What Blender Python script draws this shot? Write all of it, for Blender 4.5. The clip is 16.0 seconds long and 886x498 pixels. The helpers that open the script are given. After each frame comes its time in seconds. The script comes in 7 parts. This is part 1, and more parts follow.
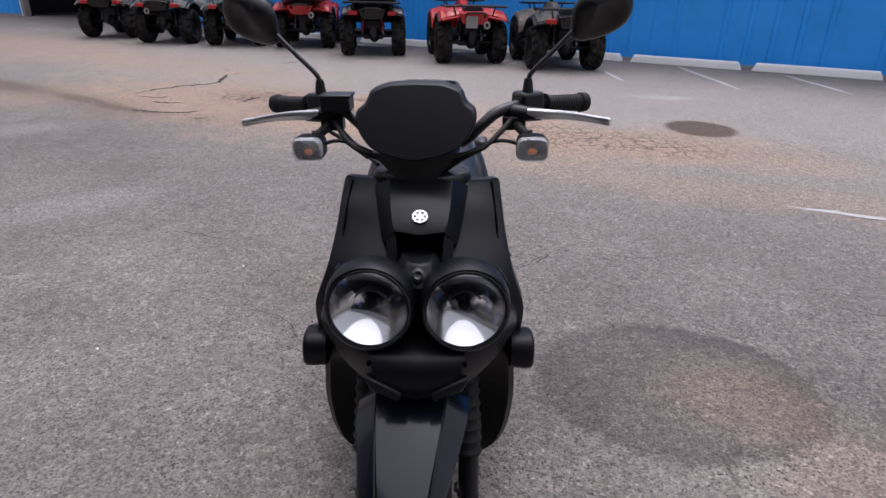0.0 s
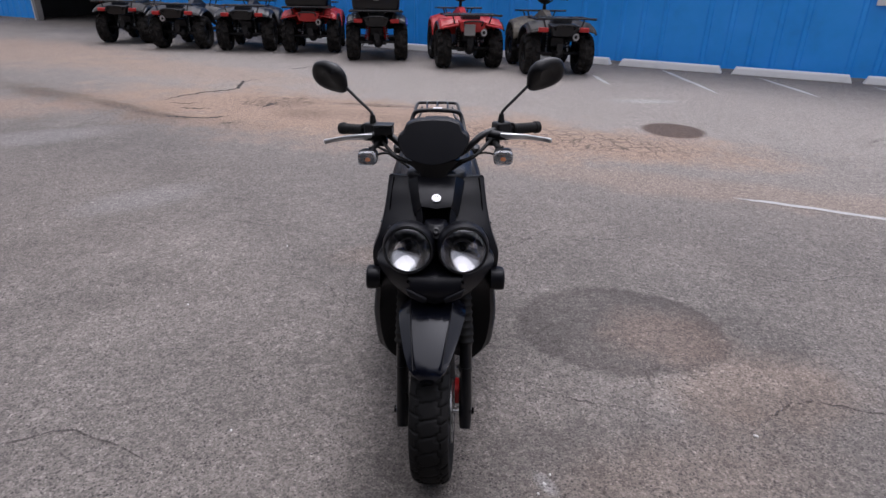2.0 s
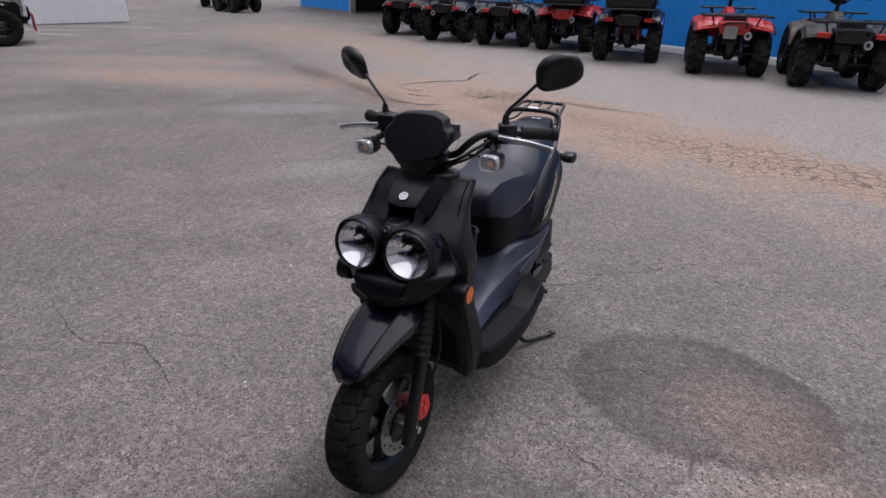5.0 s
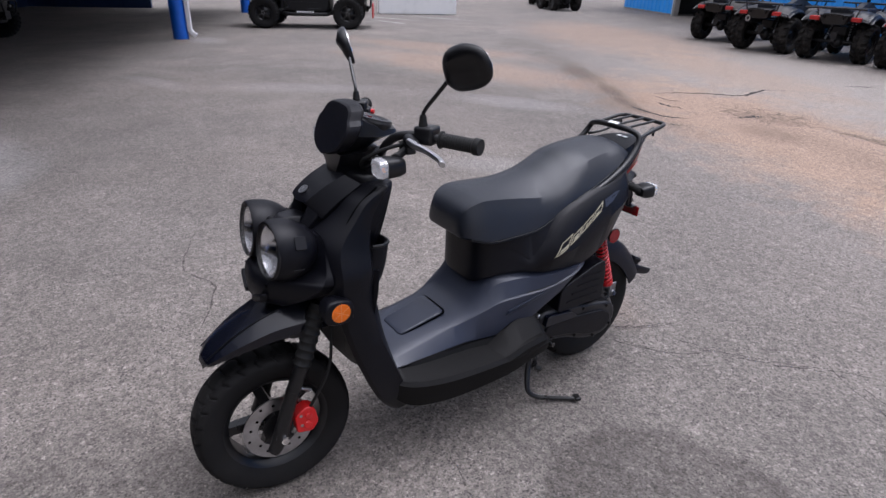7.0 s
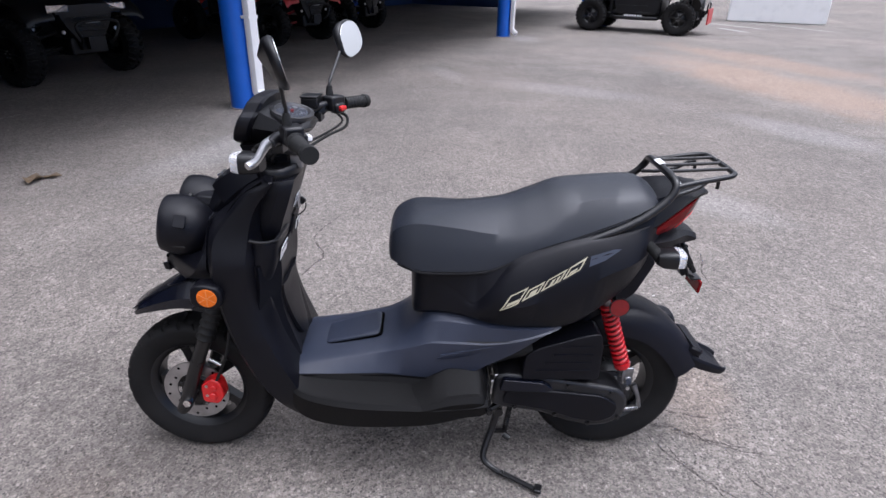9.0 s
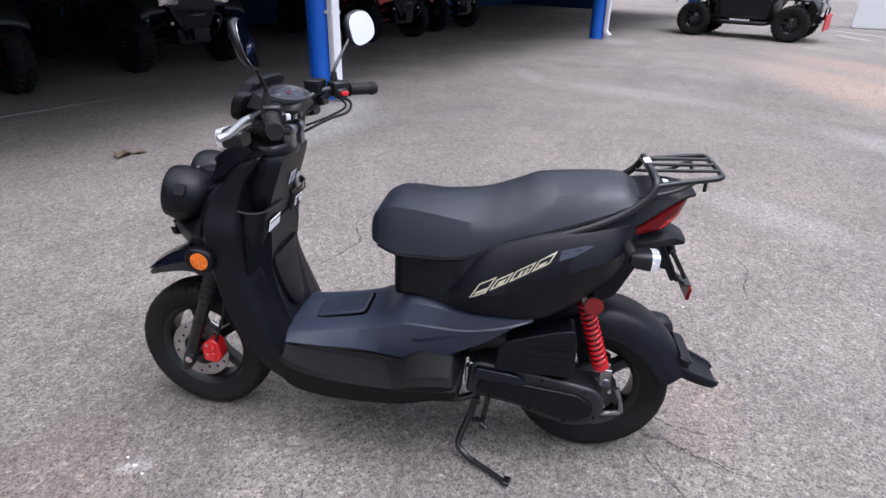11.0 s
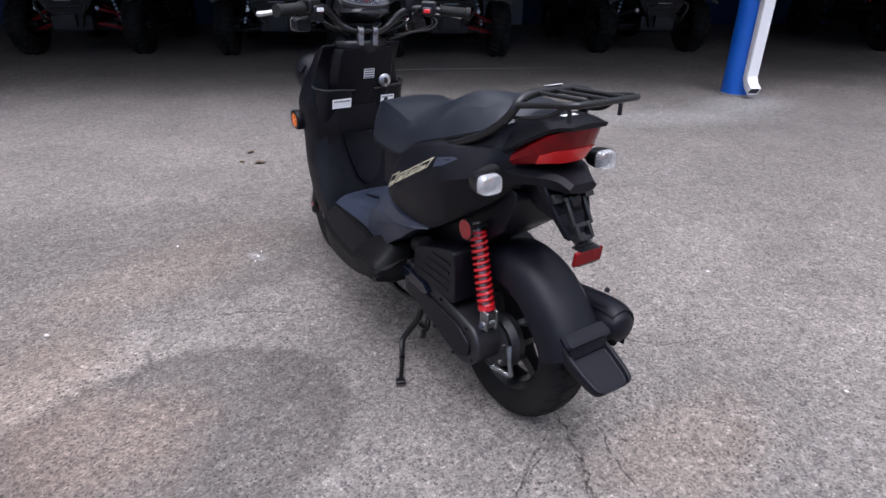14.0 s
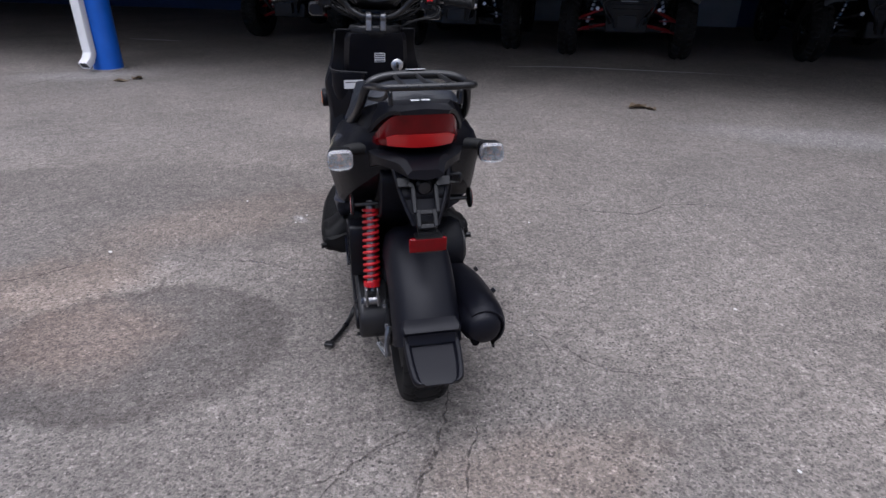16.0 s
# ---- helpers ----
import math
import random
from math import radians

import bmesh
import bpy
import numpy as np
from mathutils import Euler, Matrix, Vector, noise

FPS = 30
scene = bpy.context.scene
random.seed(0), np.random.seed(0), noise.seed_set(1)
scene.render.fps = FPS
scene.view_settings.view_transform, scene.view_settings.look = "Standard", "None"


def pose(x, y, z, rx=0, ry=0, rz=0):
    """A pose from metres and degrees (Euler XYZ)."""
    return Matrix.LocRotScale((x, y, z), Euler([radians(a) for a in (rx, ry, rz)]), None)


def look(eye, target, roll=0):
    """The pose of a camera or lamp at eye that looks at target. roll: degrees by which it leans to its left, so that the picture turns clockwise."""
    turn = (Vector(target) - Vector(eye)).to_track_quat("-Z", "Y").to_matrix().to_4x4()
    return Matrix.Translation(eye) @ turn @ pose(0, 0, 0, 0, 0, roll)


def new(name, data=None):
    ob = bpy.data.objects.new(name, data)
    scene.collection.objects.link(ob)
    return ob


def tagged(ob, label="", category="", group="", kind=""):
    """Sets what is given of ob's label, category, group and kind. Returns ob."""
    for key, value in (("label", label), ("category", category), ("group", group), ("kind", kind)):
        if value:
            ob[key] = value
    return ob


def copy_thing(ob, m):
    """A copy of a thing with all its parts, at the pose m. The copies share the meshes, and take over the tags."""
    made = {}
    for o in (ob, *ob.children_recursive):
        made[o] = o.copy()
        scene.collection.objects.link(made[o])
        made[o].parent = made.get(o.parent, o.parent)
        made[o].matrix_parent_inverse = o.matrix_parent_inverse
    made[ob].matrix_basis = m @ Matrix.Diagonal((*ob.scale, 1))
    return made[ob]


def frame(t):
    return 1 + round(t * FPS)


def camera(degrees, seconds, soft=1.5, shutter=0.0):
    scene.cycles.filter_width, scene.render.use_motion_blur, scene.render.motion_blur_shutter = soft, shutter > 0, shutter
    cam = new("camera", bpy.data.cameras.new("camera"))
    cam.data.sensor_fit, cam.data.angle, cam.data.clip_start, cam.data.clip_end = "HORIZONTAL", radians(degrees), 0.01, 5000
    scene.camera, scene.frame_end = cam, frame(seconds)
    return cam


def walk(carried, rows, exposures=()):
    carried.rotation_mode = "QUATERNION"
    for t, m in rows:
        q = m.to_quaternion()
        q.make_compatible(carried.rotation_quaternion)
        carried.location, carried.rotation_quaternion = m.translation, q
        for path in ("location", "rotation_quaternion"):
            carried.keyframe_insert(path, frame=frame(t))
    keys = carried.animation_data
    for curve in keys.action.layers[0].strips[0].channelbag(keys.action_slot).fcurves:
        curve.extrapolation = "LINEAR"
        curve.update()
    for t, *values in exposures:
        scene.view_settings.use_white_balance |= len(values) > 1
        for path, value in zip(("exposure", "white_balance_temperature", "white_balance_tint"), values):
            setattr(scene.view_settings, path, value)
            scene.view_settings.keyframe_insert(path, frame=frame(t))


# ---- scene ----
cam = camera(73.8, 16.0)
PATH = [
    (0, (0.0180, -1.5317, 1.3303), (0.0106, 0.4028, 0.4632), 1.2),
    (0.5, (0.0148, -1.7511, 1.4087), (0.0064, 0.1834, 0.5427), 1.1),
    (1, (0.0191, -1.9472, 1.4628), (0.0159, -0.0117, 0.5978), 1.0),
    (1.5, (0.0180, -2.1433, 1.5264), (0.0138, -0.2088, 0.6583), 1.0),
    (2, (-0.0011, -2.2716, 1.5603), (-0.0064, -0.3413, 0.6848), 1.0),
    (2.5, (-0.0064, -2.3087, 1.5709), (-0.0106, -0.3816, 0.6879), 0.9),
    (3, (0.0488, -2.2981, 1.5635), (0.0138, -0.3731, 0.6752), 0.9),
    (3.5, (0.2258, -2.2726, 1.5518), (0.0032, -0.3604, 0.6636), 0.7),
    (4, (0.4123, -2.1963, 1.5391), (0.0276, -0.3127, 0.6455), 0.9),
    (4.5, (0.6095, -2.0659, 1.5444), (0.0074, -0.2396, 0.6519), 1.0),
    (5, (0.8045, -1.9366, 1.5296), (-0.0509, -0.2131, 0.6392), 0.8),
    (7.5, (1.5073, -0.7420, 1.4798), (-0.2152, 0.0943, 0.5692), 1.3),
    (8, (1.5412, -0.4399, 1.4808), (-0.2820, 0.1420, 0.5692), 1.0),
    (8.5, (1.5635, -0.1442, 1.4819), (-0.3275, 0.1505, 0.5703), 1.0),
    (9, (1.5402, 0.0731, 1.4670), (-0.3710, 0.1018, 0.5501), 1.1),
    (11.5, (1.5741, 0.5395, 1.4405), (-0.2883, 0.1134, 0.5205), 1.5),
    (12, (1.5010, 0.7918, 1.3812), (-0.2830, 0.1071, 0.4622), 1.4),
    (12.5, (1.4215, 1.0801, 1.3388), (-0.2088, 0.0827, 0.4198), 1.2),
    (13, (1.2900, 1.3441, 1.2868), (-0.1442, 0.0848, 0.3636), 1.2),
    (13.5, (1.1098, 1.5550, 1.2646), (-0.1102, 0.0922, 0.3350), 0.8),
    (14, (0.9180, 1.7681, 1.2434), (-0.0880, 0.1495, 0.3138), 0.7),
    (14.5, (0.6985, 1.9016, 1.2084), (-0.0816, 0.1654, 0.2756), 0.8),
    (15, (0.5003, 1.9949, 1.2116), (-0.0880, 0.1855, 0.2777), 0.7),
    (15.5, (0.2820, 2.0882, 1.2243), (-0.1261, 0.2311, 0.2851), 0.4),
    (16, (0.1452, 2.1221, 1.2254), (-0.2014, 0.2555, 0.2820), 0.6),
]
walk(cam, [(t, look(eye, target, roll)) for t, eye, target, roll in PATH], [(0.0, 0.08, 6000, 18), (2.5, -0.08, 6000, 18), (5.0, -0.11, 6000, 18), (7.5, 0.42, 5900, 17), (9.0, 0.72, 5850, 16), (12.5, 0.84, 5820, 16), (13.5, 0.74, 5820, 16), (14.5, 0.51, 5820, 16), (16.0, 0.21, 5820, 16)])

K = 1.06  # plan units to metres

# ---- light ----
world = bpy.data.worlds.new("overcast_sky")
world.use_nodes = True
scene.world = world
wn, wl = world.node_tree.nodes, world.node_tree.links
sky = wn.new("ShaderNodeTexSky")
sky.sky_type = "NISHITA"
sky.sun_disc = False
sky.sun_elevation, sky.sun_rotation = radians(70), radians(20)
sky.air_density, sky.dust_density, sky.ozone_density = 1.0, 6.0, 1.0
cloud = wn.new("ShaderNodeHueSaturation")
cloud.inputs["Saturation"].default_value = 0.14
wl.new(sky.outputs[0], cloud.inputs["Color"])
wl.new(cloud.outputs[0], wn["Background"].inputs["Color"])
wn["Background"].inputs["Strength"].default_value = 0.15
sun = new("sun", bpy.data.lights.new("sun", "SUN"))
sun.data.energy, sun.data.angle, sun.data.color = 1.5, radians(85), (1.0, 0.97, 0.94)
sun.matrix_world = look((3, 0.5, 26), (0, 0, 0))


# ---- materials ----
def node(m, kind, **values):
    n = m.node_tree.nodes.new(kind)
    for key, value in values.items():
        n.inputs[key.replace("_", " ")].default_value = value
    return n


def link(m, a, b):
    m.node_tree.links.new(a, b)


def ramp(m, source, stops):
    n = m.node_tree.nodes.new("ShaderNodeValToRGB")
    while len(n.color_ramp.elements) < len(stops):
        n.color_ramp.elements.new(0.5)
    for e, (p, c) in zip(n.color_ramp.elements, stops):
        e.position, e.color = p, (*((c,) * 3 if isinstance(c, (int, float)) else c), 1)
    link(m, source, n.inputs[0])
    return n.outputs[0]


def mix(m, kind, fac, a, b):
    n = m.node_tree.nodes.new("ShaderNodeMix")
    n.data_type, n.blend_type = "RGBA", kind
    for value, slot in ((fac, 0), (a, 6), (b, 7)):
        if isinstance(value, (int, float)):
            n.inputs[slot].default_value = value if slot == 0 else (value, value, value, 1)
        elif isinstance(value, tuple):
            n.inputs[slot].default_value = (*value, 1)
        else:
            link(m, value, n.inputs[slot])
    return n.outputs[2]


def maths(m, op, a, b=0.0):
    n = m.node_tree.nodes.new("ShaderNodeMath")
    n.operation = op
    for i, v in enumerate((a, b)):
        if isinstance(v, (int, float)):
            n.inputs[i].default_value = v
        else:
            link(m, v, n.inputs[i])
    return n.outputs[0]


def material(name, colour, rough=0.5, metal=0.0, grain=0.0, grain_scale=400.0, wear=0.25, wear_scale=6.0, spec=0.5,
             coat=0.0, dust=0.0, rough_var=0.12):
    """A painted, moulded or metal surface: colour drifts at a large and a small scale, a fine relief, some dust."""
    m = bpy.data.materials.new(name)
    m.use_nodes = True
    b = m.node_tree.nodes["Principled BSDF"]
    place = node(m, "ShaderNodeTexCoord").outputs["Object"]
    big = node(m, "ShaderNodeTexNoise", Scale=wear_scale, Detail=5.0, Roughness=0.6)
    small = node(m, "ShaderNodeTexNoise", Scale=grain_scale, Detail=2.0)
    for n in (big, small):
        link(m, place, n.inputs["Vector"])
    tone = ramp(m, big.outputs["Fac"], [(0.3, 1 - wear), (0.7, 1 + wear * 0.6)])
    c = mix(m, "MULTIPLY", 1.0, colour, tone)
    if dust:
        film = ramp(m, big.outputs["Fac"], [(0.45, 0.0), (0.75, dust)])
        c = mix(m, "MIX", film, c, (0.16, 0.14, 0.125))
    link(m, c, b.inputs["Base Color"])
    r = maths(m, "MULTIPLY_ADD", big.outputs["Fac"], rough_var * 2)
    r.node.inputs[2].default_value = rough - rough_var
    link(m, r, b.inputs["Roughness"])
    b.inputs["Metallic"].default_value, b.inputs["Specular IOR Level"].default_value = metal, spec
    b.inputs["Coat Weight"].default_value = coat
    b.inputs["Coat Roughness"].default_value = 0.06
    if grain:
        bump = node(m, "ShaderNodeBump", Strength=grain, Distance=0.0006)
        link(m, small.outputs["Fac"], bump.inputs["Height"])
        link(m, bump.outputs[0], b.inputs["Normal"])
    return m


def glass(name, rough=0.03, gloss=0.09, milk=0.0):
    """A thin clear pane: light passes, a little is mirrored, and some is scattered where it is frosted."""
    m = bpy.data.materials.new(name)
    m.use_nodes = True
    clear, shine, both_ = node(m, "ShaderNodeBsdfTransparent"), node(m, "ShaderNodeBsdfGlossy", Roughness=rough), node(m, "ShaderNodeMixShader", Fac=gloss)
    link(m, clear.outputs[0], both_.inputs[1])
    link(m, shine.outputs[0], both_.inputs[2])
    out = both_.outputs[0]
    if milk:
        frost, blend = node(m, "ShaderNodeBsdfDiffuse", Color=(0.8, 0.8, 0.82, 1)), node(m, "ShaderNodeMixShader", Fac=milk)
        link(m, out, blend.inputs[1])
        link(m, frost.outputs[0], blend.inputs[2])
        out = blend.outputs[0]
    link(m, out, m.node_tree.nodes["Material Output"].inputs["Surface"])
    return m


PLASTIC = material("black_grained_plastic", (0.0032, 0.0034, 0.0060), 0.42, grain=0.30, grain_scale=900, wear=0.3, dust=0.006, spec=0.24)
SATIN = material("black_satin_plastic", (0.0048, 0.0049, 0.0062), 0.36, grain=0.12, grain_scale=700, wear=0.3, dust=0.010, spec=0.42)
GLOSS = material("gloss_black_paint", (0.0045, 0.0055, 0.011), 0.22, wear=0.2, coat=0.22, rough_var=0.05, spec=0.34)
GUARD = material("black_moulded_guard", (0.0040, 0.0043, 0.0078), 0.44, grain=0.25, grain_scale=800, wear=0.3, dust=0.004, spec=0.22)
FLOOR_MAT = material("black_floor_plastic", (0.0040, 0.0038, 0.0040), 0.55, grain=0.5, grain_scale=600, wear=0.3, dust=0.004, spec=0.18)
SLATE = material("slate_blue_plastic", (0.024, 0.030, 0.050), 0.40, grain=0.3, grain_scale=900, wear=0.2, dust=0.02)
VINYL = material("charcoal_seat_vinyl", (0.0102, 0.0130, 0.0200), 0.40, grain=0.45, grain_scale=1200, wear=0.15, dust=0.02, spec=0.5)
RUBBER = material("tyre_rubber", (0.0085, 0.0082, 0.0085), 0.7, grain=0.5, grain_scale=500, wear=0.3, dust=0.03, spec=0.2)
RUBBER_DUSTY = material("dusty_tyre_rubber", (0.014, 0.013, 0.0125), 0.8, grain=0.5, grain_scale=300, wear=0.4, wear_scale=9, dust=0.22, spec=0.2)
GRIP = material("grip_rubber", (0.010, 0.010, 0.010), 0.62, grain=0.4, wear=0.2, spec=0.3)
BLACK_METAL = material("black_enamelled_steel", (0.006, 0.006, 0.007), 0.30, wear=0.3, grain=0.1, dust=0.008)
CAST = material("dark_cast_alloy", (0.0072, 0.0074, 0.0095), 0.46, metal=0.0, grain=0.5, grain_scale=500, wear=0.35, dust=0.08)
ALLOY = material("bare_alloy", (0.62, 0.62, 0.63), 0.32, metal=1.0, wear=0.25, grain=0.2)
DULL_ALLOY = material("dull_alloy", (0.30, 0.30, 0.31), 0.42, metal=1.0, wear=0.4, wear_scale=25, grain=0.3)
STEEL = material("brushed_disc_steel", (0.5, 0.5, 0.51), 0.36, metal=1.0, wear=0.25, wear_scale=20)
CHROME = material("chrome", (0.8, 0.8, 0.82), 0.1, metal=1.0, wear=0.1, rough_var=0.04)
SILVERED = material("silvered_reflector", (0.82, 0.82, 0.84), 0.12, metal=1.0, wear=0.1, rough_var=0.04)
MIRROR = material("mirror_silver", (0.9, 0.9, 0.9), 0.02, metal=1.0, wear=0.03, rough_var=0.01)
RED_PAINT = material("red_enamel", (0.6, 0.012, 0.012), 0.35, wear=0.2, coat=0.3)
SPRING_RED = material("dark_red_enamel", (0.40, 0.006, 0.010), 0.33, wear=0.25, wear_scale=20, coat=0.25)
RED_PLASTIC = material("red_moulded_plastic", (0.5, 0.02, 0.018), 0.42, wear=0.25, grain=0.1, dust=0.12)
RED_LENS = material("red_lens", (0.15, 0.002, 0.004), 0.16, wear=0.35, wear_scale=18, coat=0.0, spec=0.22, rough_var=0.04)
RED_DULL = material("dark_red_reflector", (0.2, 0.008, 0.01), 0.22, wear=0.3, wear_scale=30)
AMBER = material("amber_reflector", (0.75, 0.16, 0.008), 0.25, wear=0.25, wear_scale=40)
AMBER_BULB = material("amber_bulb", (0.72, 0.22, 0.05), 0.3, wear=0.2)
WHITE_PAINT = material("white_road_paint", (0.47, 0.46, 0.45), 0.75, wear=0.35, wear_scale=14, grain=0.6, grain_scale=160, dust=0.2)
WHITE_METAL = material("white_enamelled_sheet", (0.78, 0.78, 0.8), 0.4, wear=0.1, wear_scale=4, dust=0.12)
STICKER = material("white_label", (0.75, 0.75, 0.76), 0.4, wear=0.06)
PRINT = material("grey_print", (0.12, 0.12, 0.13), 0.5, wear=0.1)
GOLD = material("gold_decal", (0.42, 0.39, 0.28), 0.4, wear=0.15)
DECAL_BLUE = material("blue_grey_decal", (0.028, 0.034, 0.052), 0.4, wear=0.15)
BLUE_WALL = material("blue_painted_sheet", (0.030, 0.37, 1.0), 0.42, wear=0.16, wear_scale=1.4, dust=0.1)
# red of the suspension arms, darkened for the dimness under the canopy
ARM_RED_SHADED = material("shaded_red_enamel", (0.26, 0.008, 0.012), 0.4, wear=0.25, dust=0.1)
# blue sheet with the shade under the canopy put into its colour
BLUE_SHADED = material("shaded_blue_wall", (0.008, 0.035, 0.12), 0.6, wear=0.3, wear_scale=1.4, dust=0.1)
BLUE_POST = material("blue_painted_post", (0.012, 0.12, 0.58), 0.35, wear=0.15, wear_scale=3, dust=0.06)
BLUE_PLASTIC = material("blue_moulded_plastic", (0.012, 0.06, 0.42), 0.35, wear=0.2, dust=0.08)
GREY_PANEL = material("grey_door_sheet", (0.4, 0.42, 0.45), 0.5, wear=0.15, wear_scale=2)
CONCRETE = material("white_painted_concrete", (0.82, 0.82, 0.82), 0.8, wear=0.14, wear_scale=3, grain=0.7, grain_scale=90, dust=0.15)
CONCRETE_GREY = material("bare_concrete", (0.3, 0.29, 0.28), 0.85, wear=0.25, wear_scale=2, grain=0.8, grain_scale=90)
# dark tone for a seam, and for painted shade inside shed and spout
DARK_WALL = material("dark_shade_and_seam", (0.05, 0.05, 0.055), 0.7, wear=0.25, wear_scale=1.5)
ROOF = material("canopy_roof_sheet", (0.1, 0.1, 0.11), 0.6, wear=0.2, wear_scale=1)
CAMO = material("camouflage_plastic", (0.13, 0.11, 0.08), 0.5, wear=0.75, wear_scale=13, grain=0.2)
TAR = material("crack_dirt", (0.034, 0.027, 0.024), 0.95, wear=0.4, wear_scale=9, grain=1.0, grain_scale=120)


def faded(name, colour, gap):
    """Dirt in a fine crack, broken off where the crack closes."""
    m = material(name, colour, 0.95, wear=0.4, wear_scale=9, grain=1.0, grain_scale=120)
    out, b = m.node_tree.nodes["Material Output"], m.node_tree.nodes["Principled BSDF"]
    n = node(m, "ShaderNodeTexNoise", Scale=26.0, Detail=4.0, Roughness=0.7)
    link(m, node(m, "ShaderNodeTexCoord").outputs["Object"], n.inputs["Vector"])
    blend, clear = node(m, "ShaderNodeMixShader"), node(m, "ShaderNodeBsdfTransparent")
    link(m, ramp(m, n.outputs["Fac"], [(0.37, 1.0), (0.54, gap)]), blend.inputs[0])
    link(m, b.outputs[0], blend.inputs[1])
    link(m, clear.outputs[0], blend.inputs[2])
    link(m, blend.outputs[0], out.inputs["Surface"])
    return m


FINE_CRACK = faded("fine_crack_dirt", (0.066, 0.058, 0.054), 0.42)
# near-black for seams and small parts; also paints the shade in holes and vent
VOID = material("dark_gap", (0.002, 0.002, 0.0024), 0.9, wear=0.2, spec=0.05)
LEAF = material("dry_leaf", (0.15, 0.105, 0.062), 0.8, wear=0.4, wear_scale=40)
CHIP = material("pale_stone_chip", (0.6, 0.58, 0.55), 0.8, wear=0.2, wear_scale=40)
RUSTY = material("weathered_brown_plastic", (0.022, 0.018, 0.015), 0.6, wear=0.5, dust=0.10)
FAIRING = material("gunmetal_plastic", (0.022, 0.022, 0.025), 0.4, wear=0.3, dust=0.05)
CLEAR = glass("clear_lens")
CLEAR_RIBBED = glass("frosted_indicator_lens", 0.08, 0.18, 0.22)
DIAL = material("dial_face", (0.035, 0.04, 0.055), 0.25, wear=0.3, wear_scale=30, coat=0.4)


def asphalt():
    """Old grey asphalt with pale chippings, reddish silt, stains and hairline cracks; one sheet, in metres."""
    m = bpy.data.materials.new("worn_asphalt")
    m.use_nodes = True
    b = m.node_tree.nodes["Principled BSDF"]
    unit = node(m, "ShaderNodeMapping")
    unit.inputs["Scale"].default_value = (1 / K, 1 / K, 1 / K)
    link(m, node(m, "ShaderNodeTexCoord").outputs["Object"], unit.inputs["Vector"])
    place = unit.outputs[0]

    def noise_at(scale, detail=4.0, rough=0.55):
        n = node(m, "ShaderNodeTexNoise", Scale=scale, Detail=detail, Roughness=rough)
        link(m, place, n.inputs["Vector"])
        return n.outputs["Fac"]

    def cells(scale, feature="F1", vector=place):
        n = node(m, "ShaderNodeTexVoronoi", Scale=scale)
        n.feature = feature
        link(m, vector, n.inputs["Vector"])
        return n

    drift, patchy, mottle = noise_at(0.35, 5.0), noise_at(1.6, 6.0, 0.65), noise_at(9.0, 5.0, 0.7)
    grit, fine = noise_at(70.0, 3.0, 0.7), noise_at(260.0, 2.0)
    stones, pebbles = cells(190.0), cells(80.0)

    def spot(x, y, rx, ry, turn, inner, outer, ragged):
        """A stain's mask: 1 inside an ellipse, 0 outside, with a ragged edge."""
        mp = node(m, "ShaderNodeMapping")
        mp.vector_type = "TEXTURE"
        mp.inputs["Location"].default_value = (x, y, 0)
        mp.inputs["Rotation"].default_value = (0, 0, radians(turn))
        mp.inputs["Scale"].default_value = (rx, ry, 1)
        link(m, place, mp.inputs["Vector"])
        length = m.node_tree.nodes.new("ShaderNodeVectorMath")
        length.operation = "LENGTH"
        link(m, mp.outputs[0], length.inputs[0])
        r = maths(m, "ADD", length.outputs["Value"], maths(m, "MULTIPLY", maths(m, "SUBTRACT", patchy, 0.5), ragged))
        r = maths(m, "ADD", r, maths(m, "MULTIPLY", maths(m, "SUBTRACT", mottle, 0.5), ragged * 0.35))
        return ramp(m, r, [(inner, 1.0), (outer, 0.0)])

    c = mix(m, "MIX", ramp(m, drift, [(0.35, 0.0), (0.65, 1.0)]), (0.181, 0.164, 0.150), (0.228, 0.202, 0.181))
    c = mix(m, "MULTIPLY", 1.0, c, ramp(m, patchy, [(0.3, 0.80), (0.7, 1.15)]))
    c = mix(m, "MULTIPLY", 1.0, c, ramp(m, mottle, [(0.3, 0.86), (0.7, 1.1)]))
    # a broad paler stretch before the shed
    c = mix(m, "MIX", maths(m, "MULTIPLY", spot(1.0, 6.6, 11.0, 4.4, -25, 0.4, 1.2, 1.0), 0.52), c, (0.42, 0.375, 0.34))
    # reddish silt washed across the lot
    silt = (0.355, 0.248, 0.182)
    for x, y, rx, ry, turn, much in ((-1.6, 5.0, 4.6, 1.5, -22, 0.85), (1.6, 3.7, 2.2, 0.8, -14, 0.7), (-9.5, 11.0, 5.5, 2.2, -28, 0.5),
                                     (0.75, -0.75, 0.75, 0.32, 22, 0.18), (-4.5, 8.4, 3.8, 1.1, -28, 0.45), (-0.3, 1.0, 0.4, 0.2, 0, 0.16),
                                     (2.0, 2.4, 3.2, 0.4, -20, 0.3), (-6.8, 4.7, 3.4, 1.0, 12, 0.5), (-9.2, 5.6, 3.0, 0.8, 20, 0.4), (1.25, -0.2, 0.6, 0.3, 0, 0.25)):
        c = mix(m, "MIX", maths(m, "MULTIPLY", spot(x, y, rx, ry, turn, 0.45, 1.25, 1.3), much), c, silt)
